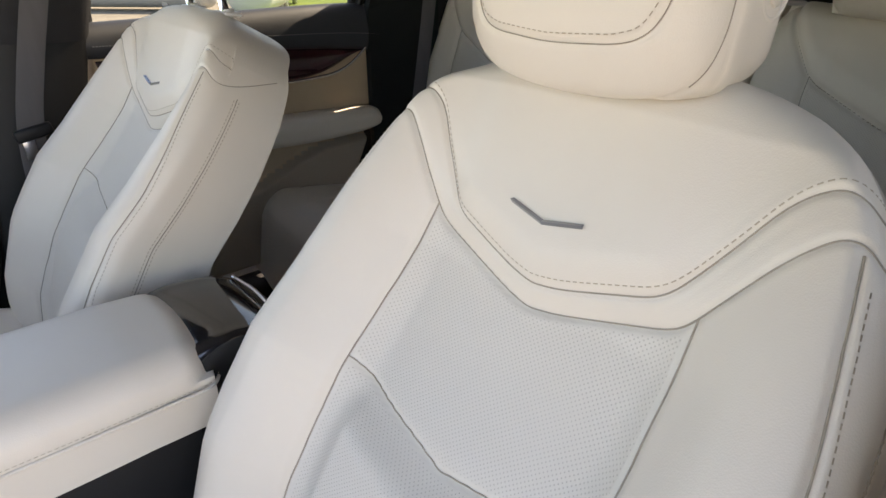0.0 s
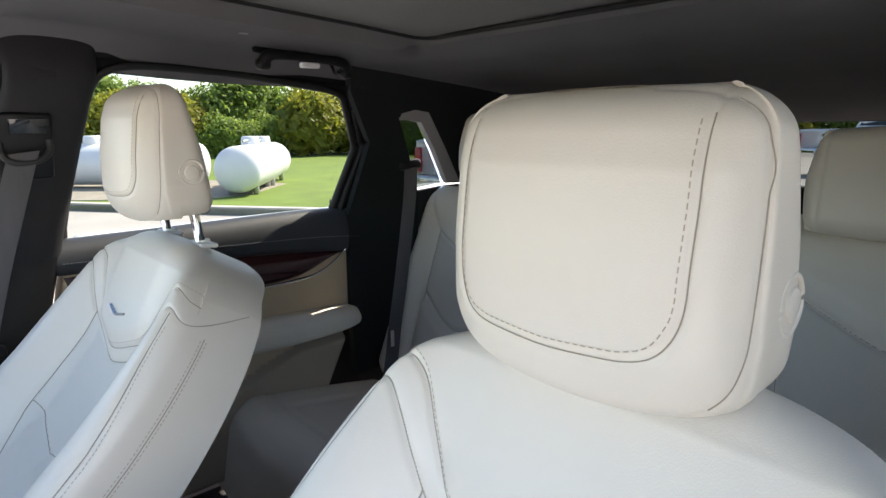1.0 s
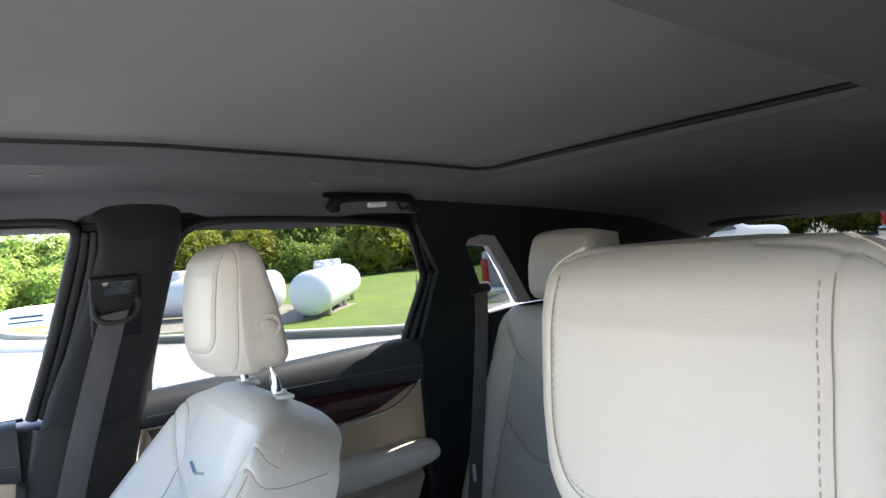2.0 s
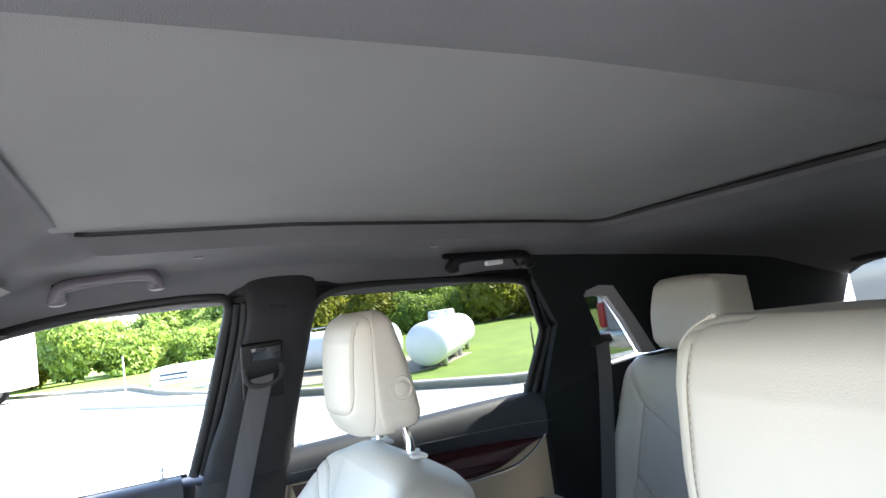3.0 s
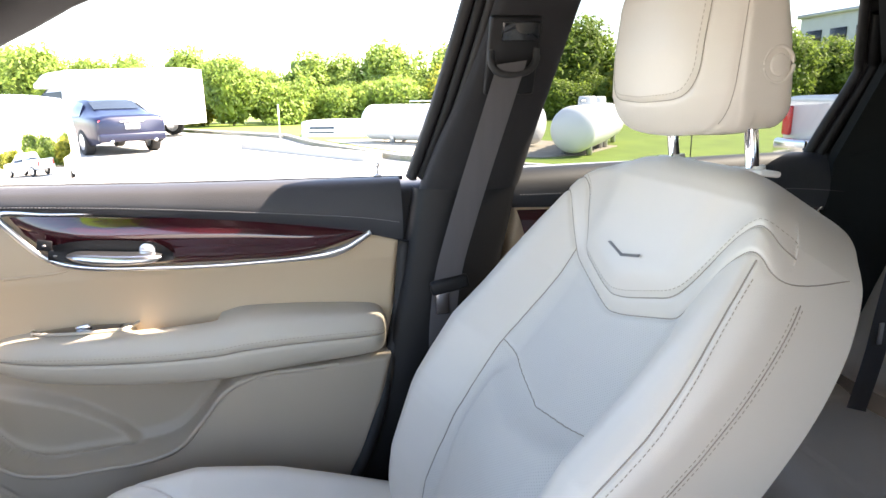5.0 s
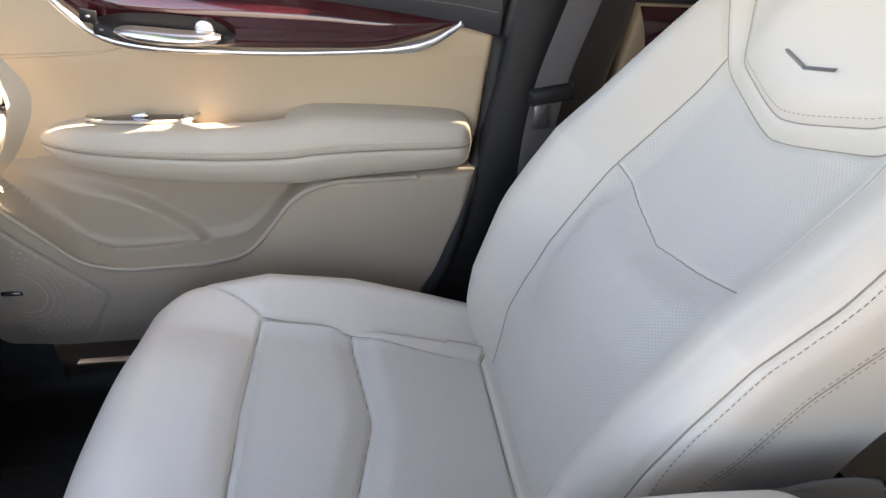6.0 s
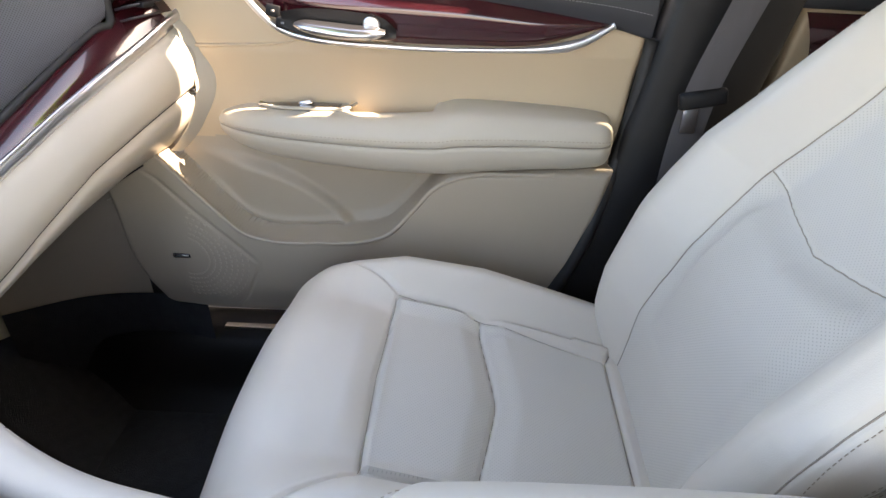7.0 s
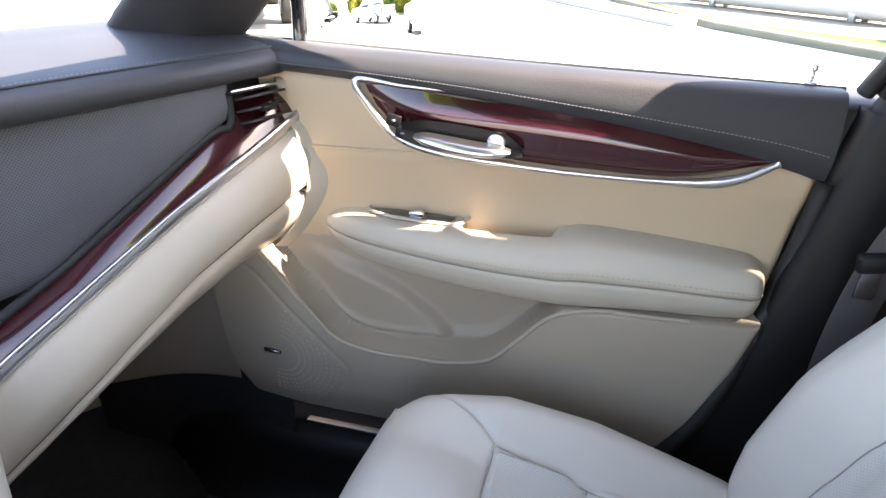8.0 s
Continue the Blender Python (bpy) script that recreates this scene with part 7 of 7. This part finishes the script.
tank(-15.3, 3.3, 43, 5.4, 0.48, "long white steel gas storage tank on legs")
tank(-12.0, 5.6, 143, 3.0, 0.46, "white steel gas storage tank seen end on")
tank(-13.3, 6.5, 143, 3.0, 0.45, "white steel gas storage tank beside another")


def wheel(parent, x, y, r, w):
    hub = part("wheel", cylinder(r, r, w, 32, (x, y, r), Matrix.Rotation(radians(90), 4, "Y"), 0.03), tyre_rubber, parent)
    part("rim", cylinder(r * 0.66, r * 0.62, w + 0.012, 24, (x, y, r), Matrix.Rotation(radians(90), 4, "Y"), 0.01), satin, hub)


def vehicle(name, label, category, rows, belt_rows, paint, wheels, wheel_r, extra):
    """A vehicle along y, nose towards -y. rows: (y, half width, sill z, shoulder z, top z, top half width)."""
    th = thing(name, label, category, (0, 0, 0))
    secs = []
    for y, w, z0, zs, zt, tw in rows:
        secs.append([(-w * 0.92, y, z0), (-w, y, z0 + 0.4 * (zs - z0)), (-w * 0.98, y, zs), (-tw, y, zt - 0.03), (-tw * 0.6, y, zt), (tw * 0.6, y, zt), (tw, y, zt - 0.03), (w * 0.98, y, zs), (w, y, z0 + 0.4 * (zs - z0)), (w * 0.92, y, z0)])
    g = skin(secs, 60, 70)
    grid_mesh("body", g, paint, th, "", flip=True, caps=True)
    for nm, corners in belt_rows:
        grid_mesh(nm, skin(corners, 10, 10), car_glass, th, "dark glass")
        mirrored_c = [[(-x, y, z) for x, y, z in c] for c in corners]
        if abs(corners[0][0][0]) > 0.5 and nm == "side_window":
            grid_mesh(nm, skin(mirrored_c, 10, 10), car_glass, th, "dark glass", flip=True)
    for x, y in wheels:
        wheel(th, x, y, wheel_r, 0.24)
    for nm, bm, mat, lb in extra:
        part(nm, bm, mat, th, lb)
    return th


sedan = vehicle("sedan", "dark blue sedan parked with red tail lamps", "car",
    [(-2.45, 0.70, 0.30, 0.62, 0.66, 0.55), (-2.30, 0.86, 0.24, 0.70, 0.80, 0.70), (-1.6, 0.93, 0.22, 0.86, 0.93, 0.76), (-0.9, 0.94, 0.22, 0.92, 1.00, 0.76), (-0.35, 0.94, 0.22, 0.94, 1.32, 0.62), (0.2, 0.94, 0.22, 0.95, 1.43, 0.60), (0.9, 0.94, 0.22, 0.96, 1.39, 0.58), (1.5, 0.94, 0.24, 0.97, 1.18, 0.60), (2.0, 0.92, 0.28, 0.95, 1.06, 0.66), (2.35, 0.86, 0.32, 0.90, 1.02, 0.70), (2.45, 0.80, 0.40, 0.85, 0.95, 0.66)],
    [("side_window", [[(-0.905, -0.6, 0.98), (-0.80, -0.35, 1.16), (-0.69, -0.1, 1.32)], [(-0.92, 0.4, 0.99), (-0.82, 0.4, 1.2), (-0.66, 0.4, 1.38)], [(-0.92, 1.35, 1.0), (-0.82, 1.2, 1.14), (-0.68, 1.0, 1.33)]]), ("rear_screen", [[(-0.56, 1.02, 1.39), (0, 1.04, 1.405), (0.56, 1.02, 1.39)], [(-0.60, 1.55, 1.18), (0, 1.58, 1.19), (0.60, 1.55, 1.18)]])],
    blue_paint, [(-0.84, -1.5), (0.84, -1.5), (-0.84, 1.4), (0.84, 1.4)], 0.345,
    [("tail_lamp", rounded_box((0.44, 0.08, 0.10), 0.02, 2, (-0.58, 2.40, 0.86)), red_lens, "red tail lamp"), ("tail_lamp", rounded_box((0.44, 0.08, 0.10), 0.02, 2, (0.58, 2.40, 0.86)), red_lens, "red tail lamp"), ("rear_bumper", rounded_box((1.66, 0.16, 0.22), 0.05, 3, (0, 2.40, 0.46)), blue_paint, ""), ("boot_trim", rounded_box((0.60, 0.03, 0.03), 0.008, 2, (0, 2.465, 0.86)), chrome, "chrome boot trim"), ("number_plate", rounded_box((0.36, 0.02, 0.15), 0.005, 1, (0, 2.475, 0.74)), white_paper, "blank pale plate"), ("exhaust_tip", cylinder(0.045, 0.045, 0.12, 16, (-0.55, 2.46, 0.36), Matrix.Rotation(radians(90), 4, "X")), chrome, "chrome exhaust tip"), ("exhaust_tip", cylinder(0.045, 0.045, 0.12, 16, (0.55, 2.46, 0.36), Matrix.Rotation(radians(90), 4, "X")), chrome, "chrome exhaust tip")])
sedan.matrix_basis = pose(-19.4, -6.0, 0, 0, 0, -58)

box = thing("box_truck", "white box truck with a rounded nose parked by the hedge", "truck", (0, 0, 0))
bp_ = Pad(Matrix(((0, 0, 1, 0.0), (1, 0, 0, 0.3), (0, 1, 0, 1.52), (0, 0, 0, 1))), 2.2, 1.05, lambda x, h: 1.05 + 0 * x, 2.1, r=0.06, kappa=0.02, nx=30, nh=30, wall=2)
for o in bp_.split([("cargo_box", body_white, "", lambda x, h, o: x < 9)], None):
    o.parent = box
cab = skin([[(-0.95, y, 0.45), (-1.0, y, 1.0), (-0.92, y, zt - 0.25), (-0.6, y, zt), (0.6, y, zt), (0.92, y, zt - 0.25), (1.0, y, 1.0), (0.95, y, 0.45)] for y, zt in ((-4.1, 1.0), (-3.9, 1.22), (-3.3, 1.30), (-2.7, 1.95), (-1.9, 2.1))], 40, 30)
grid_mesh("cab", cab, body_white, box, "", flip=True, caps=True)
nose = skin([[(-1.0, y, 1.9), (-1.04, y, zt - 0.2), (-0.8, y, zt), (0.8, y, zt), (1.04, y, zt - 0.2), (1.0, y, 1.9)] for y, zt in ((-3.1, 2.15), (-2.7, 2.45), (-1.9, 2.57))], 30, 20)
grid_mesh("wind_deflector", nose, body_white, box, "", flip=True, caps=True)
for s in (-1, 1):
    grid_mesh("side_window", skin([[(s * 1.005, -3.0, 1.35), (s * 0.97, -2.8, 1.75)], [(s * 1.005, -2.1, 1.35), (s * 0.97, -2.1, 1.80)]], 6, 6), car_glass, box, "dark glass", flip=s > 0)
grid_mesh("front_window", skin([[(-0.85, -3.35, 1.33), (0, -3.45, 1.33), (0.85, -3.35, 1.33)], [(-0.8, -2.78, 1.88), (0, -2.86, 1.90), (0.8, -2.78, 1.88)]], 8, 8), car_glass, box, "dark glass")
for x, y in ((-0.85, -3.2), (0.85, -3.2), (-0.85, 1.2), (0.85, 1.2)):
    wheel(box, x, y, 0.40, 0.26)
box.matrix_basis = pose(-26.6, -6.9, 0, 0, 0, -14)


def pickup(label):
    th = vehicle("pickup_truck", label, "truck",
        [(-2.85, 0.85, 0.45, 0.85, 1.05, 0.78), (-2.7, 0.98, 0.42, 0.95, 1.18, 0.88), (-1.5, 1.0, 0.42, 1.1, 1.26, 0.9), (-1.1, 1.0, 0.42, 1.15, 1.45, 0.82), (-0.5, 1.0, 0.42, 1.16, 1.88, 0.74), (0.6, 1.0, 0.42, 1.16, 1.90, 0.74), (0.85, 1.0, 0.42, 1.17, 1.75, 0.78), (0.95, 1.0, 0.45, 1.17, 1.28, 0.94), (1.2, 1.0, 0.5, 1.18, 1.26, 0.97), (2.8, 1.0, 0.55, 1.18, 1.26, 0.97)],
        [("side_window", [[(-0.985, -0.9, 1.2), (-0.78, -0.45, 1.80)], [(-0.99, 0.6, 1.2), (-0.78, 0.6, 1.82)]]), ("rear_screen", [[(-0.80, 0.93, 1.34), (0, 0.94, 1.34), (0.80, 0.93, 1.34)], [(-0.70, 0.80, 1.76), (0, 0.82, 1.77), (0.70, 0.80, 1.76)]]), ("windshield_glass", [[(-0.86, -1.28, 1.28), (0, -1.34, 1.28), (0.86, -1.28, 1.28)], [(-0.72, -0.55, 1.80), (0, -0.58, 1.82), (0.72, -0.55, 1.80)]])],
        body_white, [(-0.88, -1.85), (0.88, -1.85), (-0.88, 1.75), (0.88, 1.75)], 0.40,
        [("tail_lamp", rounded_box((0.13, 0.08, 0.36), 0.02, 2, (-0.93, 2.80, 0.95)), red_lens, "red tail lamp"), ("tail_lamp", rounded_box((0.13, 0.08, 0.36), 0.02, 2, (0.93, 2.80, 0.95)), red_lens, "red tail lamp"), ("rear_bumper", rounded_box((1.95, 0.18, 0.24), 0.04, 2, (0, 2.88, 0.62)), chrome, "chrome bumper"), ("tailgate_badge", rounded_box((0.32, 0.012, 0.065), 0.003, 1, (0, 2.806, 0.93)), badge_red, "plain faded red badge"), ("tailgate_handle", rounded_box((0.24, 0.014, 0.055), 0.006, 2, (0, 2.806, 1.10)), tyre_rubber, "black tailgate handle"), ("number_plate", rounded_box((0.32, 0.02, 0.13), 0.004, 1, (0, 2.98, 0.64)), white_paper, "blank pale plate")])
    return th


near_truck = pickup("white pickup truck parked with its tailgate facing")
near_truck.matrix_basis = pose(-5.45, 8.45, 0, 0, 0, 180)
far_truck = copy_thing(near_truck, pose(-11.5, -7.6, 0, 0, 0, -58))
tagged(far_truck, "white pickup truck parked beside a blue sedan")
behind = copy_thing(near_truck, pose(-3.4, 21, 0, 0, 0, 150))
tagged(behind, "white pickup truck parked far behind the car")

cap = thing("truck_cap", "pale fibreglass truck cap set down on the grass", "truck cap", (0, 0, 0))
cg = skin([[(-0.85, y, 0.0), (-0.80, y, 0.30), (-0.62, y, h), (0.62, y, h), (0.80, y, 0.30), (0.85, y, 0.0)] for y, h in ((-1.0, 0.40), (-0.95, 0.50), (0.9, 0.50), (1.0, 0.42))], 24, 16)
grid_mesh("shell", cg, tank_white, cap, "", flip=True, caps=True)
for s in (-1, 1):
    grid_mesh("side_window", skin([[(s * 0.84, -0.8, 0.12), (s * 0.80, -0.75, 0.32)], [(s * 0.84, 0.1, 0.12), (s * 0.80, 0.1, 0.32)]], 5, 5), car_glass, cap, "dark glass", flip=s > 0)
cap.matrix_basis = pose(-20.9, 0.9, 0.11, 0, 0, -25)
for x, y, h, r, mat in ((-18.2, -1.0, 1.15, 0.022, steel), (-17.2, 1.9, 0.85, 0.022, steel), (-9.0, 6.1, 0.72, 0.010, tyre_rubber), (-9.5, 6.45, 0.78, 0.010, tyre_rubber)):
    tagged(part("marker_post", cylinder(r, r * 0.8, h, 10, (x, y, h / 2 + 0.05)), mat), "thin grey marker post beside the kerb" if mat is steel else "thin dark stake standing in the grass", "post", "marker posts")
# lattice mast of a power line far behind the hedge
mast = thing("power_pylon", "far steel lattice power pylon above the hedge", "pylon", (-150, -8, 0))
for sx in (-1, 1):
    for sy in (-1, 1):
        rebase(tube("mast_leg", [(-150 + sx * 3.0, -8 + sy * 3.0, 0), (-150 + sx * 0.9, -8 + sy * 0.9, 24), (-150 + sx * 0.5, -8 + sy * 0.5, 36)], 0.14, steel, None, "", 5), mast)
for k in range(9):
    z0, z1 = 2 + 3.6 * k, 5.6 + 3.6 * k
    w0, w1 = 3.0 - 0.0875 * z0, 3.0 - 0.0875 * z1
    w0, w1 = max(w0, 0.6), max(w1, 0.6)
    rebase(tube("mast_brace", [(-150 + w0, -8 - w0, z0), (-150 + w1, -8 + w1, z1)], 0.08, steel, None, "", 4), mast)
    rebase(tube("mast_brace", [(-150 + w0, -8 + w0, z0), (-150 + w1, -8 - w1, z1)], 0.08, steel, None, "", 4), mast)
for z, half in ((21, 8), (27, 7), (33, 5)):
    rebase(tube("cross_arm", [(-150, -8 - half, z), (-150, -8, z + 0.8), (-150, -8 + half, z)], 0.16, steel, None, "", 5), mast)
# pale office building seen over the hedge towards the back
office = thing("office_building", "pale flat-roofed building with rows of windows", "building", (-46, 52, 0))
rebase(part("wall", rounded_box((26, 14, 8.5), 0.05, 1, (-46, 60, 4.25)), wall_panel), office)
rebase(part("roof", rounded_box((26.6, 14.6, 0.4), 0.05, 1, (-46, 60, 8.7)), steel), office)
for r in range(2):
    for c in range(8):
        rebase(part("window", rounded_box((2.0, 0.12, 1.5), 0.02, 1, (-57 + 3.1 * c, 52.96, 3.0 + 3.4 * r)), car_glass), office)
